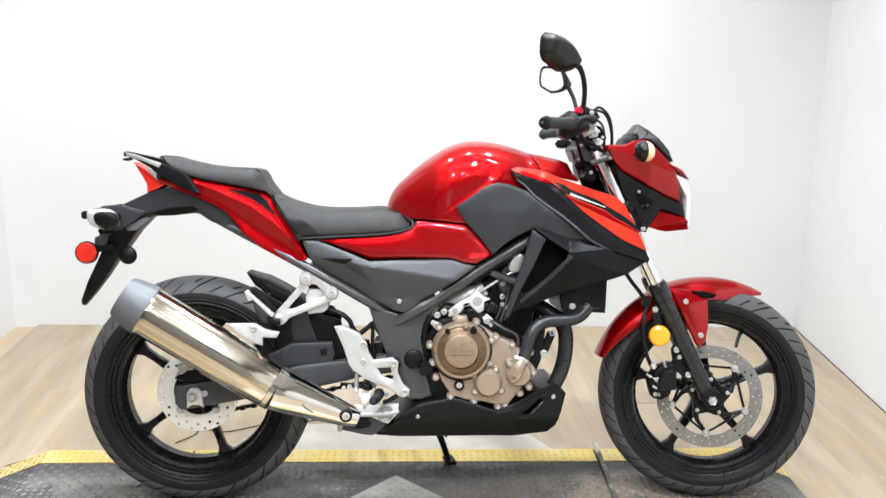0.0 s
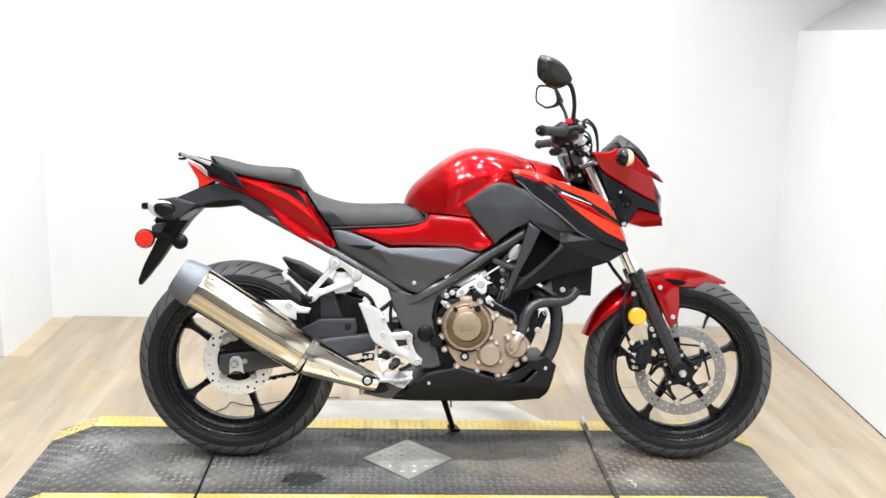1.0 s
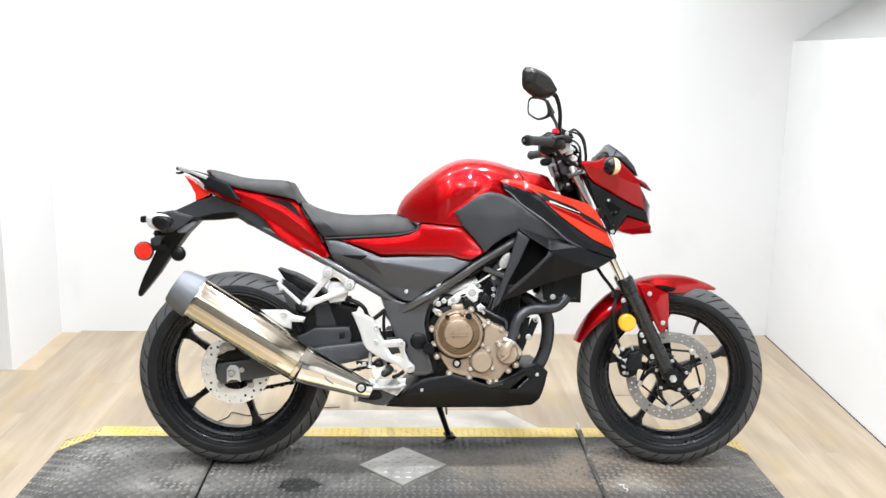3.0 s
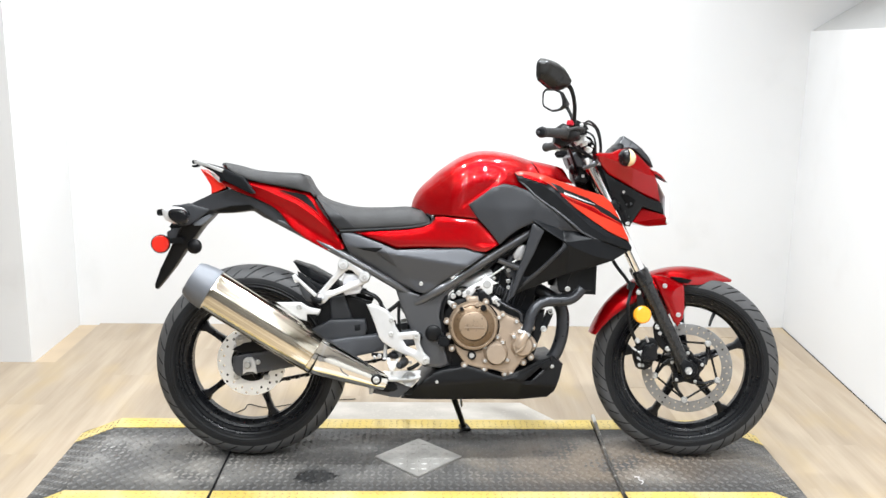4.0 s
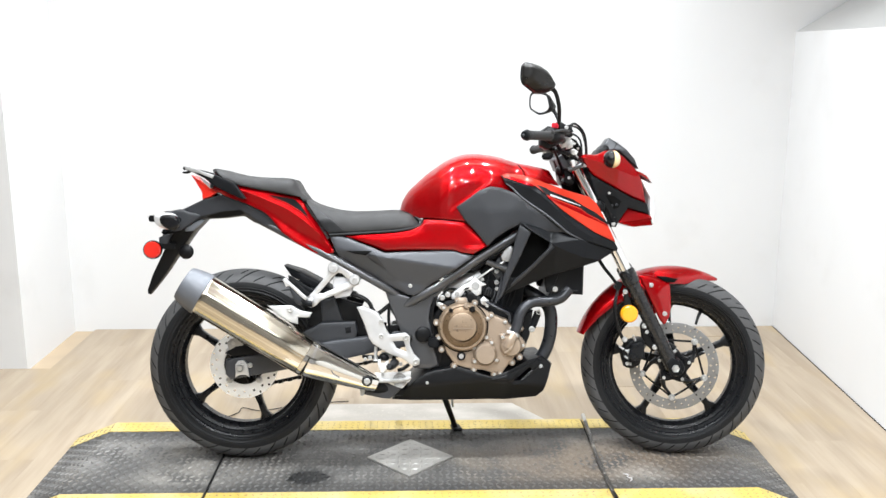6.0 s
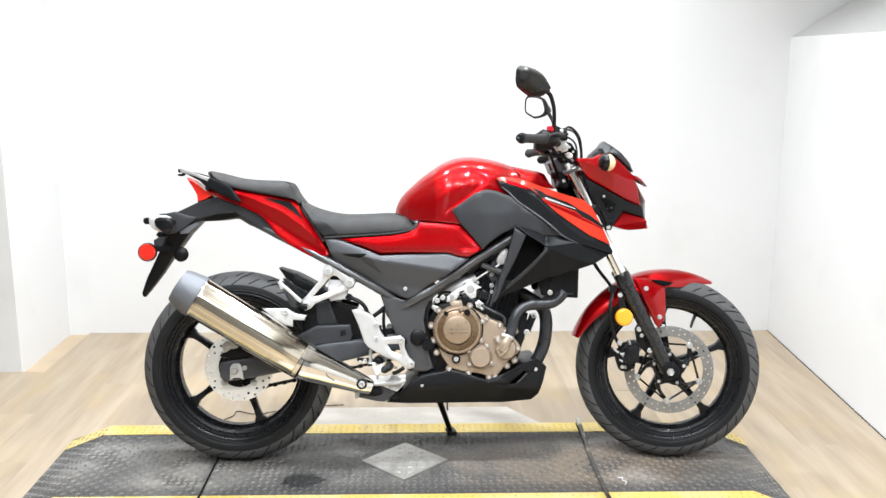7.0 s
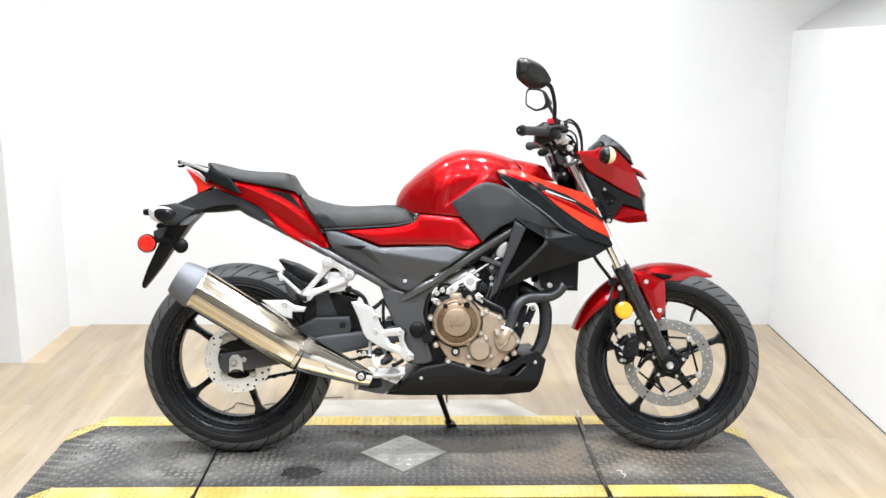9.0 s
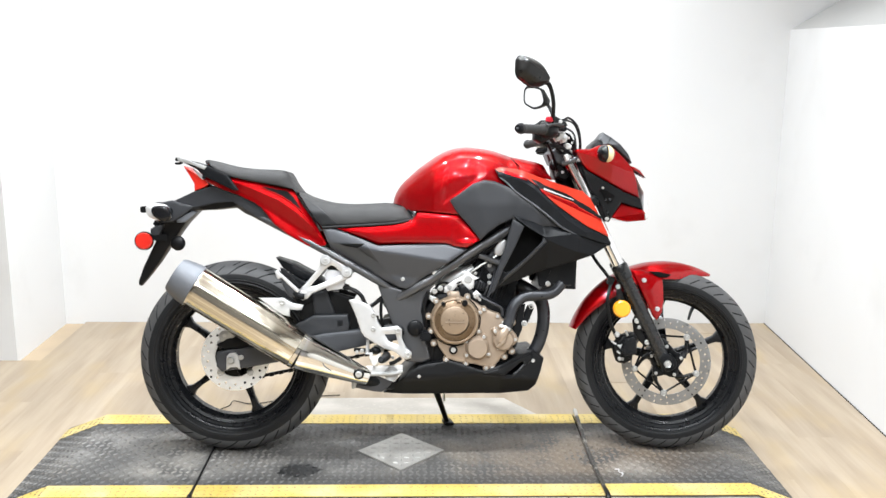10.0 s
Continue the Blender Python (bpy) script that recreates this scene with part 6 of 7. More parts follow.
REARSET = [(-0.3148, 0.4972), (-0.2950, 0.5002), (-0.2523, 0.4816), (-0.2366, 0.4614), (-0.2264, 0.4311), (-0.2149, 0.4122), (-0.1664, 0.4181), (-0.1520, 0.4065), (-0.1532, 0.3803), (-0.1400, 0.3512), (-0.1227, 0.3351), (-0.1240, 0.3190), (-0.1397, 0.3146), (-0.1556, 0.3234), (-0.1729, 0.3380), (-0.2088, 0.3497), (-0.2375, 0.3657), (-0.2662, 0.3846), (-0.2776, 0.4005), (-0.2920, 0.4454), (-0.3063, 0.4785)]
HOLE = [(-0.2062, 0.3919), (-0.1719, 0.3934), (-0.1616, 0.3585), (-0.1932, 0.3701)]
for s in (-1, 1):
    shape = REARSET if s < 0 else REARSET[5:17]
    rs = part("footrest_bracket", panel(shape, 0.182, 0.014, 0.004, side=s, holes=(HOLE,) if s < 0 else (), res=0.009), SILVER, bike, "silver alloy footrest bracket")
    for x, z, r in ((-0.2394, 0.4527, 0.0085), (-0.2406, 0.4093, 0.0075), (-0.1648, 0.4036, 0.0105), (-0.1345, 0.3300, 0.0105)):
        bolt(x, 0.183 * s, z, r, rs) if s < 0 else None
    part("footrest", tube([(-0.20, 0.175 * s, 0.325), (-0.205, 0.22 * s, 0.325), (-0.212, 0.262 * s, 0.328), (-0.214, 0.275 * s, 0.332)], [0.014, 0.012, 0.011, 0.008], 12), DARK, rs, "dark rubber-covered footrest")
    part("bracket_spacer", tube([(-0.157, 0.12 * s, 0.397), (-0.157, 0.172 * s, 0.397)], 0.012, 10), BLACK, rs)
    part("bracket_spacer", tube([(-0.136, 0.10 * s, 0.322), (-0.136, 0.172 * s, 0.322)], 0.012, 10), BLACK, rs)
ped = part("brake_pedal", tube([(-0.254, -0.165, 0.268), (-0.215, -0.168, 0.268), (-0.18, -0.17, 0.270), (-0.160, -0.172, 0.275), (-0.150, -0.172, 0.28)], [0.007, 0.006, 0.006, 0.006, 0.005], 10), ALLOY, bike, "grey alloy rear brake pedal")
part("pedal_plate", slab_between([(-0.2629, 0.2904), (-0.2237, 0.2919), (-0.1495, 0.2948), (-0.1522, 0.2680), (-0.1768, 0.2413), (-0.2162, 0.2562), (-0.2454, 0.2726)], -0.158, -0.148, 0.003, 0.012), BARE, ped, "bright alloy pedal bracket")
part("pedal_pivot", lathe([(-0.165, 0.0), (-0.165, 0.010), (-0.161, 0.011), (-0.163, 0.016), (-0.159, 0.017), (-0.161, 0.022), (-0.15, 0.023)], -0.185, 0.268, 24), ALLOY, ped)
part("spring_cup", slab_between([(-0.2525, 0.3210), (-0.2222, 0.3254), (-0.2221, 0.3121), (-0.2350, 0.2929), (-0.2437, 0.2959)], -0.170, -0.156, 0.003, 0.008), BARE, ped)
part("pedal_knob", blob((-0.2323, -0.163, 0.3408), (0.016, 0.012, 0.011), (0, 20, 0)), DARK, ped)
part("return_spring", tube([(-0.19, -0.165, 0.30), (-0.175, -0.167, 0.305), (-0.155, -0.168, 0.318)], 0.006, 8), BLACK, ped)
cylr = part("rear_master_cylinder", slab_between([(-0.253, 0.333), (-0.244, 0.334), (-0.239, 0.312), (-0.231, 0.312), (-0.226, 0.333), (-0.217, 0.331), (-0.221, 0.308), (-0.229, 0.297), (-0.240, 0.296), (-0.249, 0.305)], -0.168, -0.156, 0.003, 0.01), SILVER, bike, "rear brake master cylinder")
part("pushrod", tube([(-0.259, -0.15, 0.328), (-0.259, -0.15, 0.338), (-0.258, -0.15, 0.372)], [0.009, 0.006, 0.005], 10), SILVER, cylr)
part("cylinder_body", block((-0.225, -0.14, 0.342), (0.035, 0.03, 0.03), (0, 15, 0), 0.008), ALLOY, cylr)
for x, z, r in ((-0.276, 0.338, 0.0065), (-0.291, 0.335, 0.005), (-0.182, 0.318, 0.006), (-0.238, 0.285, 0.005)):
    bolt(x, -0.158, z, r, cylr)
part("linkage", tube([(-0.30, -0.13, 0.338), (-0.27, -0.14, 0.338), (-0.235, -0.145, 0.335)], 0.006, 8), BLACK, cylr)
part("rear_brake_hose", tube([(-0.335, -0.11, 0.530), (-0.318, -0.115, 0.527), (-0.295, -0.12, 0.518), (-0.278, -0.12, 0.502), (-0.270, -0.12, 0.484), (-0.256, -0.12, 0.470), (-0.236, -0.12, 0.482), (-0.219, -0.12, 0.497)], 0.0065, 8), BLACK, bike)
part("brake_line", tube([(-0.217, -0.12, 0.503), (-0.219, -0.12, 0.451), (-0.214, -0.12, 0.40), (-0.22, -0.125, 0.36)], 0.005, 8), BLACK, bike)
res = part("brake_reservoir", body([(-0.393, 0.570), (-0.385, 0.585), (-0.335, 0.585), (-0.328, 0.572), (-0.333, 0.534), (-0.345, 0.524), (-0.385, 0.518), (-0.392, 0.53)], 0.02, 0.006, 0.012), FLUID, bike, "milky white rear brake fluid reservoir")
res.location = (0, -0.095, 0)
part("reservoir_cap", block((-0.36, 0, 0.592), (0.055, 0.036, 0.014), bevel=0.003), BLACK, res)
part("reservoir_outlet", block((-0.327, -0.012, 0.53), (0.022, 0.02, 0.02), (0, 10, 0), 0.004), BLACK, res)

# passenger footrest hangers
for s in (-1, 1):
    y = 0.136 * s
    A, B, C = (-0.3891, 0.6156), (-0.3232, 0.5783), (-0.4608, 0.5093)
    hang = part("footrest_hanger", panel([(-0.4015, 0.6276), (-0.3843, 0.6349), (-0.3685, 0.6263), (-0.3224, 0.5932), (-0.3080, 0.5801), (-0.3108, 0.5626), (-0.3296, 0.5537), (-0.4303, 0.5124), (-0.4433, 0.4977), (-0.4591, 0.4903), (-0.4749, 0.4990), (-0.4777, 0.5166), (-0.4633, 0.5312), (-0.4532, 0.5415), (-0.4058, 0.5970), (-0.4058, 0.6159)], 0.136, 0.016, 0.004, side=s,
                holes=([(-0.4374, 0.5342), (-0.3900, 0.5884), (-0.3742, 0.6001), (-0.3627, 0.5973), (-0.3426, 0.5785), (-0.3454, 0.5683), (-0.4202, 0.5358)],), res=0.008), SILVER, bike, "silver alloy passenger footrest hanger")
    for px, pz in (A, B):
        part("hanger_boss", lathe([(-0.008, 0.0), (-0.008, 0.014), (-0.004, 0.0165), (0.006, 0.017)], 0, 0, 20), SILVER, hang).location = (px, y - 0.002, pz)
    bolt(A[0], y - 0.009, A[1], 0.009, hang)
    bolt(B[0], y - 0.009, B[1], 0.009, hang)
    part("hanger_boss", lathe([(-0.012, 0.0), (-0.012, 0.009), (-0.006, 0.0135), (0.012, 0.0135)], 0, 0, 20), SILVER, hang).location = (C[0], y - 0.006, C[1])
    rest = part("passenger_footrest", panel([(-0.5231, 0.5628), (-0.4750, 0.5183), (-0.4850, 0.5009), (-0.5006, 0.5052), (-0.5175, 0.5369)], 0.156, 0.02, 0.004, side=s, res=0.009), SATIN, hang, "folded passenger footrest with a dark rubber")
    part("footrest_edge", panel([(-0.5425, 0.5817), (-0.5325, 0.5875), (-0.5255, 0.5775), (-0.4662, 0.5244), (-0.4733, 0.5157), (-0.5213, 0.5617), (-0.5327, 0.5588)], 0.160, 0.012, 0.003, side=s, res=0.008), SILVER, rest, "bright alloy tip and edge")
    part("footrest_wedge", panel([(-0.5270, 0.5935), (-0.5114, 0.5878), (-0.4617, 0.5359), (-0.4703, 0.5243), (-0.5228, 0.5704)], 0.147, 0.01, 0.003, side=s, res=0.01), BLACK, rest)
    part("footrest_pivot", tube([(-0.482, 0.15 * s, 0.520), (-0.47, 0.15 * s, 0.508), (-0.452, 0.15 * s, 0.505)], 0.010, 10), DARK, rest)
part("muffler_bracket", panel([(-0.591, 0.499), (-0.517, 0.50), (-0.489, 0.484), (-0.455, 0.478), (-0.462, 0.462), (-0.498, 0.463), (-0.498, 0.442), (-0.525, 0.449), (-0.56, 0.472)], 0.15, 0.012, 0.004), SILVER, bike, "silver muffler mounting bracket")
bolt(-0.52, -0.153, 0.487, 0.009)

# swingarm, shock, chain, hugger
SWING = [(-0.731, 0.324), (-0.698, 0.333), (-0.628, 0.343), (-0.54, 0.352), (-0.40, 0.384), (-0.284, 0.397), (-0.13, 0.42), (-0.12, 0.37), (-0.242, 0.353), (-0.284, 0.342), (-0.40, 0.317), (-0.54, 0.294), (-0.628, 0.278), (-0.716, 0.264), (-0.731, 0.281)]
sw, _ = both("swingarm", lambda s: panel(SWING, 0.108, 0.026, 0.006, side=s), SATIN_PALE, label="dark grey box-section swingarm")
part("swingarm_bridge", body([(-0.37, 0.38), (-0.28, 0.40), (-0.25, 0.36), (-0.36, 0.325)], 0.085, 0.006, 0.02), DARK, bike)
adj = part("chain_adjuster", lathe([(-0.126, 0.0), (-0.126, 0.008), (-0.121, 0.009), (-0.124, 0.0105), (-0.118, 0.0115), (-0.118, 0.0145), (-0.10, 0.0150)], RX + 0.003, RZ + 0.001, 24), STEEL, bike, "rear axle nut on a washer")
part("adjuster_plate", slab_between([(-0.6984, 0.2705), (-0.6979, 0.3122), (-0.6891, 0.3242), (-0.6703, 0.3256), (-0.6603, 0.3137), (-0.6549, 0.2720), (-0.6664, 0.2794), (-0.6853, 0.2794)], -0.116, -0.106, 0.003, 0.008), SILVER, adj, "silver chain adjuster plate")
bolt(-0.6525, -0.115, 0.3100, 0.008, adj)
part("rear_axle", tube([(RX, -0.12, RZ), (RX, 0.12, RZ)], 0.01, 12), STEEL, bike)
part("caliper_arm", slab_between([(-0.727, 0.378), (-0.715, 0.390), (-0.700, 0.392), (-0.676, 0.386), (-0.671, 0.353), (-0.690, 0.345), (-0.698, 0.362), (-0.719, 0.353)], -0.099, -0.085, 0.004, 0.01), ALLOY, bike, "grey rear caliper arm")
bolt(-0.707, -0.1, 0.377, 0.006)
part("rear_caliper", slab_between([(-0.735, 0.345), (-0.70, 0.372), (-0.64, 0.382), (-0.60, 0.36), (-0.62, 0.335), (-0.70, 0.33)], -0.10, -0.05, 0.008, 0.015), DARK, bike, "rear brake caliper")
both("tensioner_cover", lambda s: panel([(-0.5004, 0.4037), (-0.4316, 0.4396), (-0.3246, 0.4429), (-0.3172, 0.4100), (-0.3245, 0.3890), (-0.4947, 0.3693)], 0.10, 0.03, 0.004, side=s), SATIN, label="dark grey swingarm guard")
part("guard_mark", panel([(-0.3565, 0.4242), (-0.3390, 0.4272), (-0.3375, 0.4093), (-0.3551, 0.4063)], 0.1015, 0.003, 0.001), DARK, bike)
both("inner_fender", lambda s: panel([(-0.495, 0.520), (-0.450, 0.521), (-0.402, 0.517), (-0.367, 0.512), (-0.303, 0.494), (-0.312, 0.476), (-0.298, 0.425), (-0.232, 0.42), (-0.232, 0.40), (-0.27, 0.391), (-0.404, 0.382), (-0.448, 0.391), (-0.474, 0.418)], 0.075, 0.02, 0.005, side=s), BLACK, label="black plastic inner fender")
part("battery_box", body([(-0.40, 0.70), (-0.36, 0.65), (-0.24, 0.60), (-0.15, 0.60), (-0.13, 0.70)], 0.10, 0.01, 0.03), BLACK, bike)
part("inner_fender_rib", panel([(-0.4350, 0.5082), (-0.3908, 0.5173), (-0.3628, 0.4395), (-0.4307, 0.4393)], 0.082, 0.01, 0.004), SATIN, bike)
part("hugger", body([(-0.555, 0.618), (-0.501, 0.599), (-0.448, 0.571), (-0.404, 0.542), (-0.36, 0.503), (-0.38, 0.49), (-0.420, 0.522), (-0.46, 0.55), (-0.50, 0.568), (-0.53, 0.585)], lambda P: np.interp(P[:, 0], [-0.555, -0.5], [0.045, 0.075]), 0.004, 0.011), DARK, bike, "black rear wheel hugger")
part("hugger_flank", panel([(-0.530, 0.585), (-0.50, 0.568), (-0.44, 0.535), (-0.42, 0.49), (-0.46, 0.47), (-0.50, 0.50)], 0.078, 0.008, 0.004), DARK, bike)
part("shock_absorber", tube([(-0.15, 0.0, 0.58), (-0.17, 0.0, 0.36)], 0.03, 16), BLACK, bike)
link_mesh = {}
for z0, z1, tilt in ((0.205, 0.315, -12), (0.40, 0.37, 3)):
    run = part("drive_chain", tube([(RX, 0.085, z0), (RX + 0.54, 0.085, z1)], 0.003, 6), DARK, bike, "steel drive chain")
    for k in range(34):
        t = k / 33
        if (tilt, k % 2) not in link_mesh:
            link = part("chain_link", block((0, 0, 0), (0.0145, 0.015 if k % 2 else 0.009, 0.012 if k % 2 else 0.008), (0, tilt, 0), 0), BLACK, run)
            link_mesh[tilt, k % 2] = link.data
        else:
            link = new("chain_link", link_mesh[tilt, k % 2])
            link.parent = run
        link.location = (RX + 0.02 + t * 0.52, 0.085, z0 + (z1 - z0) * t)
# side stand on the left
kick = part("side_stand", tube([(-0.06, 0.085, 0.25), (-0.042, 0.10, 0.17), (-0.02, 0.150, 0.10), (0.000, 0.184, 0.040)], [0.013, 0.011, 0.0095, 0.009], 12), BLACK, bike, "black side stand on the platform")
part("stand_foot", block((0.004, 0.186, 0.0362), (0.032, 0.05, 0.01), (9, 0, 15), 0.003), BLACK, kick)
part("stand_spring", tube([(-0.03, 0.105, 0.23), (-0.015, 0.12, 0.16), (-0.01, 0.14, 0.12)], 0.004, 6), STEEL, kick)

# ---- engine ----
CASE = [(-0.062, 0.454), (-0.041, 0.489), (0.002, 0.507), (0.055, 0.498), (0.098, 0.472), (0.142, 0.454), (0.169, 0.428), (0.204, 0.384), (0.201, 0.358), (0.175, 0.338), (0.154, 0.312), (0.135, 0.286), (0.10, 0.286), (0.073, 0.294), (0.021, 0.30), (-0.014, 0.312), (-0.04, 0.349), (-0.055, 0.393)]
eng = part("crankcase", body([(-0.10, 0.44), (-0.05, 0.51), (0.06, 0.53), (0.17, 0.47), (0.22, 0.39), (0.18, 0.29), (0.08, 0.25), (-0.06, 0.27), (-0.10, 0.34)], 0.115, 0.012, 0.02), BLACK, bike, "black engine crankcase")
case = part("clutch_case", panel(CASE, 0.145, 0.05, 0.008, 0.0, res=0.01), BRONZE, eng, "bronze painted clutch-side case")
CX, CZ = 0.010, 0.432
cover = part("clutch_cover", lathe([(-0.140, 0.0765), (-0.150, 0.0765), (-0.156, 0.0735), (-0.163, 0.0720), (-0.167, 0.070), (-0.168, 0.066), (-0.165, 0.062)], CX, CZ, 64), BRONZE_COVER, eng, "round bronze clutch cover")
part("cover_ring", lathe([(-0.165, 0.0635), (-0.1665, 0.061), (-0.1785, 0.0455), (-0.179, 0.043)], CX, CZ, 64), BRONZE_DARK, cover, "darker bronze ring")
part("cover_face", lathe([(-0.177, 0.0435), (-0.1815, 0.0425), (-0.183, 0.039), (-0.183, 0.0)], CX - 0.002, CZ + 0.003, 64), BRONZE_COVER, cover)
part("cover_gasket", tube([(CX + 0.0785 * math.cos(radians(b)), -0.1465, CZ + 0.0785 * math.sin(radians(b))) for b in range(-150, 70, 10)], 0.0020, 6), GAP, cover, "dark joint round the clutch cover")
for dx, dz, r, paint in ((0.029, 0.056, 0.0095, BLACK), (-0.037, 0.053, 0.0065, BLACK), (0.010, 0.066, 0.0075, BRONZE)):
    part("cover_port", lathe([(-0.176, 0.0), (-0.176, r * 0.7), (-0.172, r), (-0.15, r * 1.05)], CX + dx, CZ + dz, 16), paint, cover)
for k in range(5):
    part("cover_mark", block((CX - 0.024 + 0.011 * k, -0.1835, CZ + 0.004), (0.0075, 0.0016, 0.0075), (0, 12, 0), 0.0005), BRONZE_COVER, cover)
part("cover_bridge", block((CX, -0.1845, CZ - 0.002), (0.062, 0.0025, 0.003), bevel=0.0008), BRONZE, cover)
part("cover_lug", slab_between([(-0.012, 0.50), (-0.004, 0.522), (0.022, 0.522), (0.026, 0.50)], -0.16, -0.13, 0.005, 0.012), BRONZE, cover)
for b in (18, 62, 100, 135, 172, 205, 300, 335):
    r = 0.082
    bolt(CX + r * math.cos(radians(b)), -0.152, CZ + r * math.sin(radians(b)), 0.0052, cover)
    part("bolt_boss", lathe([(-0.150, 0.0), (-0.150, 0.008), (-0.145, 0.0098), (-0.12, 0.0098)], CX + r * math.cos(radians(b)), CZ + r * math.sin(radians(b)), 14), BRONZE, cover)
small = part("filter_cover", lathe([(-0.14, 0.038), (-0.152, 0.037), (-0.157, 0.033), (-0.166, 0.032), (-0.172, 0.028), (-0.173, 0.0)], 0.080, 0.347, 40), BRONZE, eng, "bronze oil filter cover")
for b in (60, 150, 215, 330):
    x, z = 0.080 + 0.040 * math.cos(radians(b)), 0.347 + 0.040 * math.sin(radians(b))
    part("bolt_boss", lathe([(-0.154, 0.0), (-0.154, 0.008), (-0.15, 0.010), (-0.13, 0.010)], x, z, 14), BRONZE, small)
    bolt(x, -0.156, z, 0.0052, small)
sight = part("oil_sight_glass", lathe([(-0.149, 0.0), (-0.150, 0.008), (-0.153, 0.010), (-0.153, 0.013), (-0.14, 0.014)], 0.006, 0.340, 24), BLACK, eng, "oil level window")
part("sight_disc", lathe([(-0.1505, 0.0), (-0.1505, 0.0078)], 0.006, 0.340, 20), SILVER, sight)
pump = part("water_pump", lathe([(-0.14, 0.036), (-0.155, 0.034), (-0.165, 0.028), (-0.168, 0.0)], 0.160, 0.372, 36), BRONZE, eng, "bronze water pump cover")
part("pump_neck", tube([(0.150, -0.158, 0.372), (0.158, -0.163, 0.392), (0.168, -0.155, 0.410)], [0.019, 0.017, 0.0165], 16), BRONZE, pump)
part("pump_flange", slab_between([(0.122, 0.408), (0.132, 0.413), (0.148, 0.400), (0.150, 0.385), (0.132, 0.388)], -0.168, -0.145, 0.005, 0.01), BRONZE, pump)
part("hose_clamp", tube([(0.1655, -0.154, 0.404), (0.169, -0.152, 0.412)], 0.0195, 20), STEEL, pump, "bright hose clamp")
part("clamp_screw", block((0.152, -0.170, 0.418), (0.014, 0.010, 0.010), (0, 20, 0), 0.002), BARE, pump)
part("pump_rib", tube([(0.140, -0.168, 0.352), (0.156, -0.172, 0.366), (0.164, -0.170, 0.384)], [0.004, 0.006, 0.006], 8), BRONZE, pump)
bolt(0.133, -0.170, 0.401, 0.0055, pump)
for x, z in ((0.137, 0.405), (0.145, 0.345), (0.188, 0.335), (0.198, 0.372), (0.190, 0.425), (0.160, 0.425), (0.142, 0.445), (0.128, 0.283), (0.108, 0.282), (0.045, 0.296), (-0.016, 0.308), (-0.055, 0.36), (0.165, 0.318), (0.10, 0.465)):
    part("bolt_boss", lathe([(-0.147, 0.0), (-0.147, 0.0085), (-0.142, 0.0105), (-0.12, 0.0105)], x, z, 14), BRONZE, case)
    bolt(x, -0.149, z, 0.0052, case)
part("sprocket_cover", panel([(-0.10, 0.395), (-0.075, 0.425), (-0.06, 0.40), (-0.05, 0.33), (-0.06, 0.285), (-0.09, 0.29)], 0.12, 0.05, 0.008), BLACK, eng)
part("connector", block((-0.080, -0.146, 0.384), (0.034, 0.022, 0.034), (0, 8, 0), 0.005), DARK, eng)
part("engine_mount", tube([(-0.072, -0.132, 0.52), (-0.085, -0.134, 0.47), (-0.080, -0.136, 0.41)], 0.0055, 8), BLACK, eng)
bolt(-0.035, -0.135, 0.53, 0.008, eng)
bolt(-0.055, -0.135, 0.495, 0.009, eng)

# cylinder leaning forward, fins and head
CYL = [(0.02, 0.50), (0.052, 0.565), (0.083, 0.62), (0.15, 0.70), (0.215, 0.706), (0.225, 0.635), (0.212, 0.55), (0.195, 0.462), (0.128, 0.449), (0.05, 0.48)]
cyl = part("cylinder", body(CYL, 0.088, 0.008, 0.02), DARK, bike, "black finned engine cylinder")
for line, r, mat in (([(0.1427, -0.100, 0.6033), (0.1261, -0.100, 0.5359), (0.1078, -0.100, 0.4713)], 0.0040, SATIN_PALE), ([(0.1255, -0.098, 0.5805), (0.1130, -0.098, 0.5280), (0.0900, -0.098, 0.4739)], 0.0032, FRAME), ([(0.1590, -0.095, 0.5653), (0.1420, -0.095, 0.5127), (0.1279, -0.095, 0.4644)], 0.0050, DARK)):
    part("cylinder_pipe", tube(line, r, 10), mat, cyl)
for k in range(4):
    part("cylinder_rib", block((0.145 + 0.012 * k, 0, 0.545 - 0.004 * k), (0.004, 0.19, 0.10), (0, 20, 0), 0.001), DARK, cyl)
head = part("cylinder_head", body([(0.10, 0.60), (0.145, 0.69), (0.19, 0.70), (0.215, 0.64), (0.175, 0.575), (0.12, 0.575)], 0.098, 0.008, 0.015), SATIN_PALE, bike, "dark grey cylinder head")
part("head_cap", panel([(0.132, 0.645), (0.145, 0.672), (0.163, 0.682), (0.178, 0.670), (0.176, 0.648), (0.158, 0.632), (0.140, 0.632)], 0.119, 0.04, 0.006, smooth=True), SILVER, head, "silver cam end cap")
for x, z in ((0.12, 0.60), (0.17, 0.59), (0.20, 0.64), (0.12, 0.565), (0.135, 0.535)):
    bolt(x, -0.1, z, 0.0075, head)
part("dipstick_tube", tube([(0.075, -0.115, 0.512), (0.118, -0.15, 0.490), (0.145, -0.152, 0.478), (0.155, -0.152, 0.466), (0.157, -0.15, 0.446)], 0.0042, 8), SATIN, cyl)
# intake and throttle parts behind the cylinder
thr = part("throttle_body", tube([(-0.045, -0.075, 0.530), (-0.01, -0.08, 0.548), (0.035, -0.08, 0.568), (0.07, -0.075, 0.585)], [0.014, 0.02, 0.026, 0.022], 18), SILVER, bike, "silver throttle body")
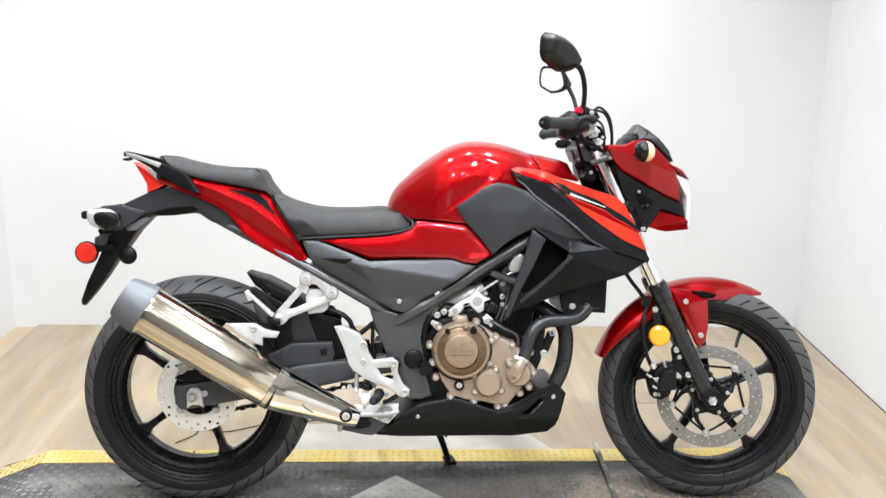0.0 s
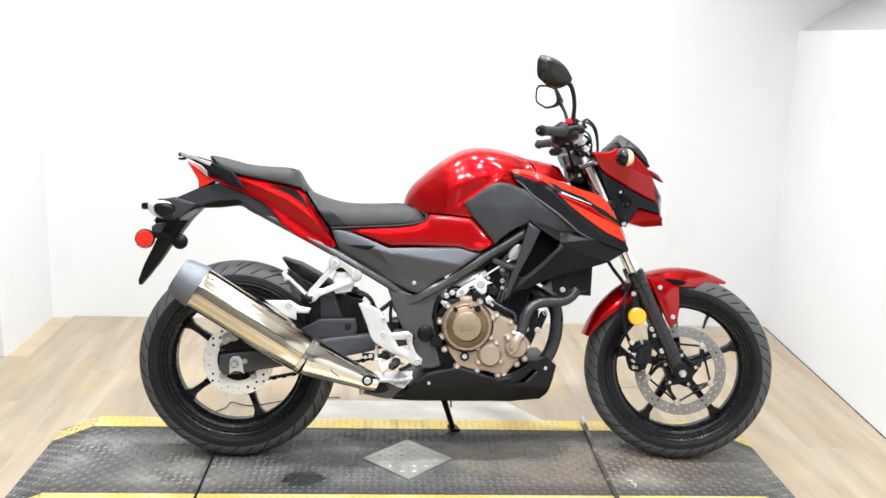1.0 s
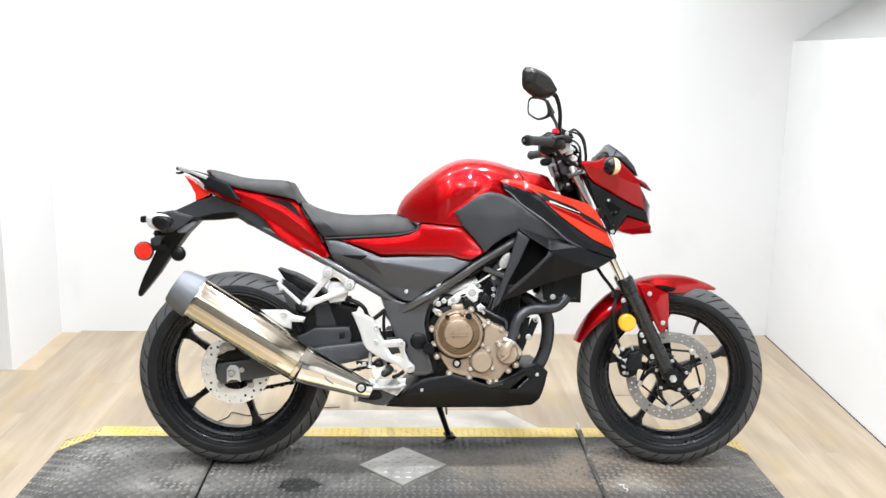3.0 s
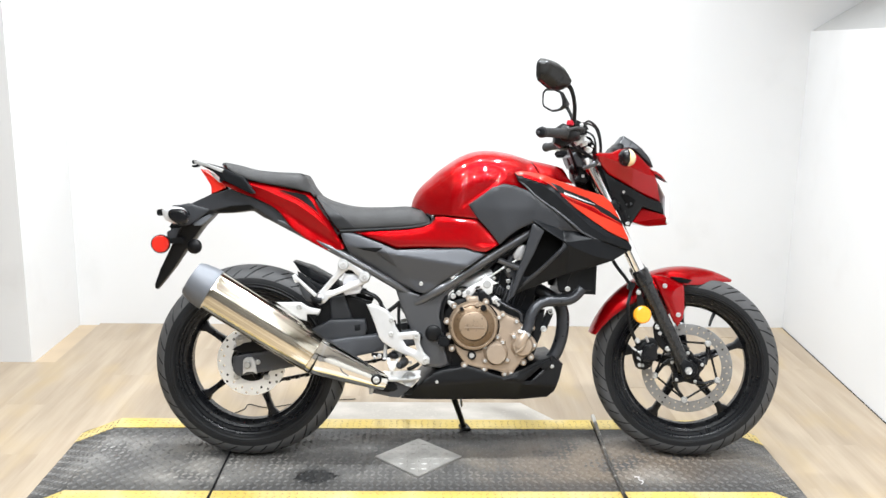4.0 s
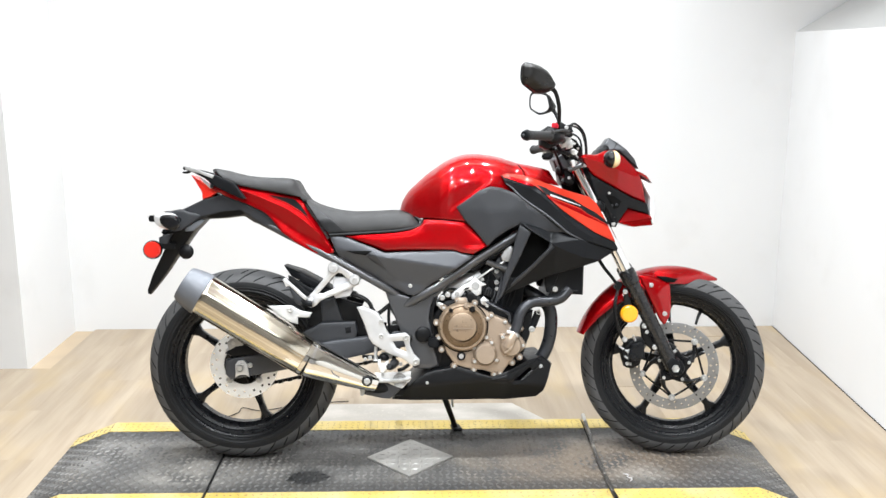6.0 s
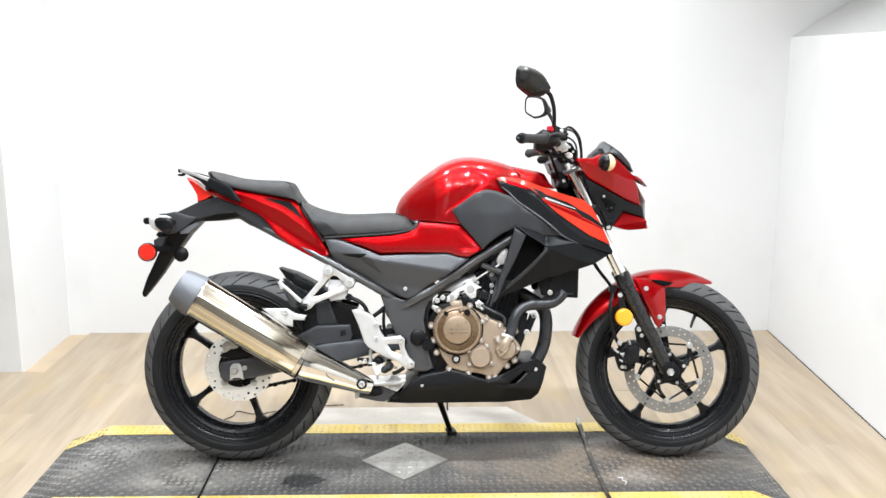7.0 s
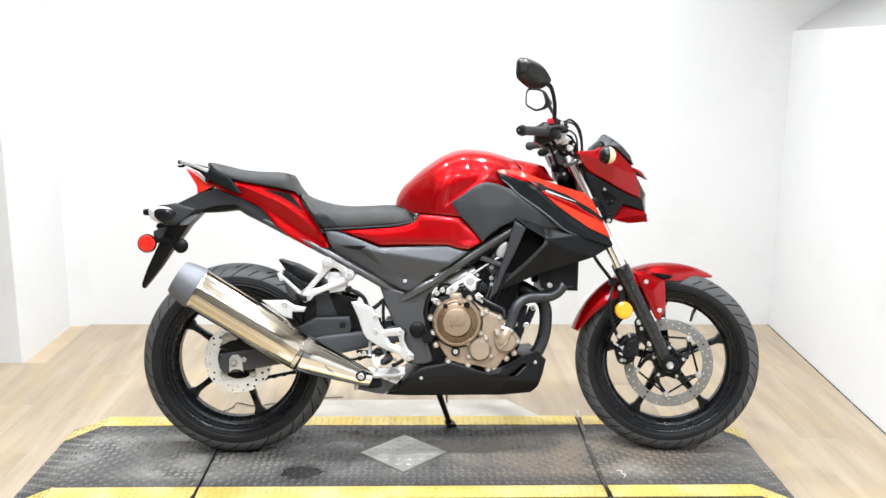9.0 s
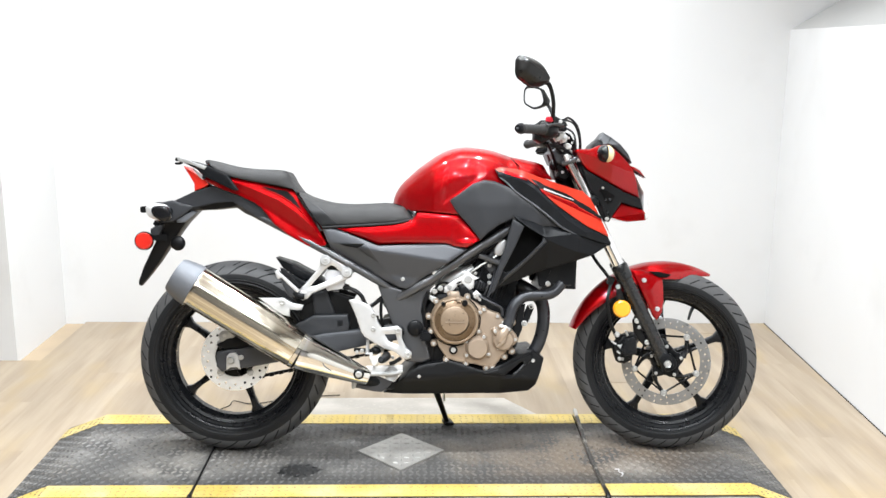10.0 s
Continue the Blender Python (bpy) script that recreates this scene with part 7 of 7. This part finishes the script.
part("intake_boot", blob((0.045, -0.06, 0.622), (0.045, 0.05, 0.03), (0, -25, 0)), BLACK, thr)
THROTTLE = [(-0.024, 0.530), (-0.006, 0.545), (0.009, 0.556), (0.029, 0.566), (0.041, 0.577), (0.050, 0.587), (0.057, 0.580), (0.070, 0.568), (0.088, 0.560), (0.072, 0.553), (0.070, 0.530), (0.057, 0.523), (0.044, 0.530), (0.035, 0.543), (0.020, 0.540), (0.011, 0.526), (-0.006, 0.511), (-0.020, 0.516)]
part("throttle_casting", slab_between(THROTTLE, -0.118, -0.07, 0.005, 0.008), BARE, thr, "bare cast alloy throttle casting")
part("valve_block", slab_between([(0.022, 0.530), (0.030, 0.537), (0.043, 0.536), (0.058, 0.520), (0.052, 0.500), (0.028, 0.506)], -0.128, -0.10, 0.004, 0.01), BLACK, thr)
part("valve_block", slab_between([(0.066, 0.512), (0.078, 0.522), (0.094, 0.509), (0.092, 0.491), (0.071, 0.498)], -0.125, -0.07, 0.005, 0.01), BARE, thr)
part("valve_block", slab_between([(0.070, 0.548), (0.094, 0.554), (0.110, 0.539), (0.106, 0.522), (0.079, 0.525)], -0.112, -0.07, 0.005, 0.01), PIPE, thr)
part("frame_clip", slab_between([(-0.062, 0.578), (-0.052, 0.586), (-0.046, 0.582), (-0.056, 0.573)], -0.150, -0.142, 0.002, 0.01), BARE, bike, "white clip on the frame tube")
for k in range(4):
    part("valve_rib", block((0.080 + 0.008 * k, -0.113, 0.540 - 0.003 * k), (0.004, 0.008, 0.026), (0, 15, 0), 0.001), DARK, thr)
part("throttle_quadrant", lathe([(-0.121, 0.0), (-0.121, 0.010), (-0.119, 0.012), (-0.112, 0.013)], 0.052, 0.556, 20), ALLOY, thr)
part("throttle_quadrant", lathe([(-0.120, 0.0), (-0.120, 0.006), (-0.117, 0.008), (-0.112, 0.009)], -0.006, 0.531, 16), ALLOY, thr)
part("throttle_slot", slab_between([(0.012, 0.542), (0.022, 0.550), (0.034, 0.552), (0.030, 0.546), (0.018, 0.542)], -0.1185, -0.110, 0.001, 0.01), GAP, thr)
for x, y, z, r in ((-0.052, 0.128, 0.520, 0.0085), (-0.063, 0.13, 0.50, 0.0065), (0.034, 0.115, 0.571, 0.006), (0.062, 0.115, 0.535, 0.006), (0.080, 0.128, 0.508, 0.007), (0.088, 0.128, 0.494, 0.005), (0.028, 0.12, 0.512, 0.007), (-0.02, 0.124, 0.519, 0.004), (0.12, 0.10, 0.545, 0.006), (0.075, 0.112, 0.575, 0.005)):
    bolt(x, -y, z, r, thr)
part("pump_rod", tube([(0.015, -0.1, 0.545), (0.10, -0.108, 0.605), (0.20, -0.115, 0.665)], 0.0035, 8), STEEL, thr)
for pts, r, m in (([(-0.055, -0.12, 0.52), (-0.03, -0.11, 0.545), (0.02, -0.1, 0.535), (0.07, -0.11, 0.515)], 0.004, BLACK), ([(-0.06, -0.10, 0.50), (-0.02, -0.10, 0.53), (0.03, -0.11, 0.515), (0.06, -0.12, 0.49)], 0.005, BLACK),
                  ([(0.01, -0.09, 0.60), (0.05, -0.09, 0.625), (0.11, -0.09, 0.65)], 0.005, BLACK), ([(0.05, -0.10, 0.51), (0.085, -0.11, 0.55), (0.10, -0.11, 0.60)], 0.004, DARK)):
    part("engine_hose", tube(pts, r, 8), m, thr)
part("air_box", body([(-0.10, 0.57), (0.02, 0.60), (0.16, 0.70), (0.20, 0.80), (-0.10, 0.78), (-0.16, 0.70)], 0.10, 0.01, 0.03), BLACK, bike)

# coolant hose, exhaust headers
part("coolant_hose", tube([(0.168, -0.149, 0.404), (0.178, -0.147, 0.43), (0.192, -0.143, 0.475), (0.222, -0.138, 0.503), (0.262, -0.133, 0.508), (0.300, -0.130, 0.511), (0.325, -0.126, 0.523), (0.345, -0.12, 0.545)], 0.0168, 14), PIPE, bike, "dark rubber coolant hose")
hd = part("exhaust_header", tube([(0.20, -0.035, 0.545), (0.255, -0.05, 0.515), (0.288, -0.06, 0.485), (0.298, -0.06, 0.440), (0.290, -0.06, 0.373), (0.262, -0.06, 0.315), (0.20, -0.05, 0.262), (0.05, -0.05, 0.232), (-0.15, -0.08, 0.225), (-0.26, -0.13, 0.240)], 0.0205, 16), PIPE, bike, "dark grey exhaust header pipe")
part("exhaust_header", tube([(0.20, 0.035, 0.545), (0.218, 0.03, 0.51), (0.222, 0.0, 0.465), (0.212, -0.03, 0.40), (0.192, -0.045, 0.335), (0.16, -0.05, 0.27)], 0.019, 14), PIPE, hd)
part("header_guard", slab_between([(0.20, 0.47), (0.232, 0.48), (0.222, 0.40), (0.205, 0.36), (0.182, 0.37)], -0.125, -0.1, 0.006, 0.012), DARK, hd)
bolt(0.250, -0.118, 0.472, 0.0095, hd)
bolt(0.228, -0.128, 0.420, 0.0095, hd)
part("guard_arm", tube([(0.25, -0.11, 0.472), (0.228, -0.115, 0.42)], 0.012, 10), DARK, hd)

# belly pan
BELLY = [(-0.2106, 0.1985), (-0.1725, 0.2312), (-0.1360, 0.2672), (-0.1038, 0.2882), (-0.0700, 0.2971), (-0.0362, 0.3016), (-0.014, 0.310), (0.038, 0.296), (0.104, 0.275), (0.16, 0.298), (0.212, 0.321), (0.264, 0.331), (0.296, 0.305), (0.285, 0.263), (0.268, 0.220), (0.246, 0.202), (0.091, 0.199), (-0.10, 0.198)]
pan_fold = lambda P: np.interp(P[:, 0], [-0.28, 0.09, 0.29], [0.235, 0.268, 0.235]) - P[:, 1]
pan_y = lambda P: np.interp(P[:, 0], [-0.28, -0.15, 0.15, 0.29], [0.11, 0.150, 0.158, 0.100]) - 0.5 * np.maximum(pan_fold(P), 0) - 0.12 * np.maximum(-pan_fold(P), 0)
pan = part("belly_pan", body(BELLY, pan_y, 0.004, 0.01, holes=([(0.169, 0.262), (0.222, 0.300), (0.229, 0.292), (0.190, 0.260)],)), BLACK, bike, "black plastic belly pan")
bolt(-0.100, -0.151, 0.258, 0.005, pan)
bolt(0.259, -0.108, 0.300, 0.006, pan)
part("pan_ridge", panel([(0.10, 0.268), (0.20, 0.262), (0.262, 0.305), (0.255, 0.325), (0.16, 0.29)], lambda P: pan_y(P) + 0.004, 0.01, 0.004, holes=([(0.169, 0.262), (0.222, 0.300), (0.229, 0.292), (0.190, 0.260)],)), BLACK, pan)

# muffler
M0, M1 = Vector((-0.778, -0.205, 0.543)), Vector((-0.472, -0.190, 0.349))
axis = (M1 - M0).normalized()


def along(pts, segs=40, squash=0.94):
    """A turned form about the muffler's axis; pts: metres along it from the rear end, and the radius."""
    bm = lathe(pts, 0, 0, segs)
    bmesh.ops.scale(bm, vec=(squash, 1, 1.0), verts=bm.verts)
    return bm


MQ = Matrix.Translation(M0) @ axis.to_track_quat("Y", "Z").to_matrix().to_4x4()


ML = (M1 - M0).length
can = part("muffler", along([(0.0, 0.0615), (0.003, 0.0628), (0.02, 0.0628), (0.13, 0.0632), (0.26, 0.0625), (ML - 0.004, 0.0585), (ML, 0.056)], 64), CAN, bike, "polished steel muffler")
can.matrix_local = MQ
part("muffler_cap", along([(-0.050, 0.0), (-0.050, 0.036), (-0.063, 0.042), (-0.063, 0.051), (-0.050, 0.0575), (-0.012, 0.0650), (0.006, 0.0655), (0.008, 0.062)], 48), CAP_GREY, can, "grey end cap of the muffler")
part("muffler_outlet", along([(-0.03, 0.0), (-0.056, 0.025), (-0.064, 0.028), (-0.058, 0.031)], 32), BLACK, can)
part("muffler_band", along([(ML - 0.002, 0.050), (ML, 0.059), (ML + 0.012, 0.059), (ML + 0.014, 0.05)], 48), SHIELD, can, "polished clamp band")
part("band_gap", along([(ML + 0.013, 0.052), (ML + 0.014, 0.0575), (ML + 0.019, 0.0575), (ML + 0.02, 0.052)], 48), BLACK, can)
C0, C1 = Vector((-0.462, -0.19, 0.343)), Vector((-0.256, -0.165, 0.256))
cone_line = [tuple(C0.lerp(C1, t)) for t in (0.0, 0.12, 0.35, 0.65, 0.9, 1.0)]
cone = part("heat_shield", tube(cone_line, [0.0575, 0.0565, 0.048, 0.037, 0.028, 0.022], 40, 4), SHIELD, bike, "polished steel exhaust heat shield")
part("shield_rim", tube([tuple(C0.lerp(C1, 0.02)), tuple(C0.lerp(C1, 0.055))], 0.0585, 40), CHROME, cone)
part("shield_washer", lathe([(-0.204, 0.008), (-0.206, 0.012), (-0.204, 0.016), (-0.19, 0.016)], -0.283, 0.274, 24), DARK, cone)
bolt(-0.283, -0.206, 0.274, 0.010, cone)
part("shield_slot", tube([(-0.402, -0.210, 0.352), (-0.393, -0.2215, 0.335), (-0.389, -0.2285, 0.315), (-0.381, -0.227, 0.300), (-0.364, -0.2205, 0.288)], [0.001, 0.0016, 0.0018, 0.0016, 0.001], 6), CAP_GREY, cone)
part("link_pipe", tube([(-0.46, -0.17, 0.335), (-0.33, -0.155, 0.275), (-0.25, -0.135, 0.245), (-0.17, -0.11, 0.228)], [0.03, 0.026, 0.024, 0.021], 16), DARK, bike, "dark exhaust link pipe")
part("link_shield", panel([(-0.31, 0.238), (-0.25, 0.255), (-0.162, 0.27), (-0.188, 0.231), (-0.215, 0.208), (-0.24, 0.21), (-0.295, 0.222)], 0.15, 0.01, 0.004), SATIN_PALE, bike)
part("drain_nub", tube([(-0.296, -0.16, 0.250), (-0.300, -0.16, 0.232), (-0.301, -0.16, 0.222)], [0.009, 0.007, 0.005], 8), ALLOY, bike)

# ---- floor planks ----
FAR = -5.28
part("expansion_gap", block((RIGHT - 0.0025, (BACK + FAR) / 2, FLOOR - 0.004), (0.005, BACK - FAR, 0.0095), bevel=0), GAP, floor).matrix_local = SKEW
plank_me = {}
W = 0.148
for i, x in enumerate(np.arange(-2.75 - 9 * W, RIGHT, W)):
    w = min(W, RIGHT - x)
    y = FAR - ((i + 50) * 0.437 + 0.31) % 1.2
    while y < BACK:
        ya, yb = max(y, FAR), min(y + 1.22, BACK)
        if x < LEFT - 0.01:
            yb = min(yb, RETURN)
        if yb - ya > 0.02:
            key = (round(w, 3), round(yb - ya, 2))
            if key not in plank_me:
                ob = part("plank", block((0, 0, 0), (w - 0.0002, yb - ya, 0.012), bevel=0), OAK, floor)
                plank_me[key] = ob.data
            else:
                ob = new("plank", plank_me[key])
                ob.parent = floor
            ob.location = (x + w / 2, (ya + yb) / 2, FLOOR - 0.006)
        y += 1.22
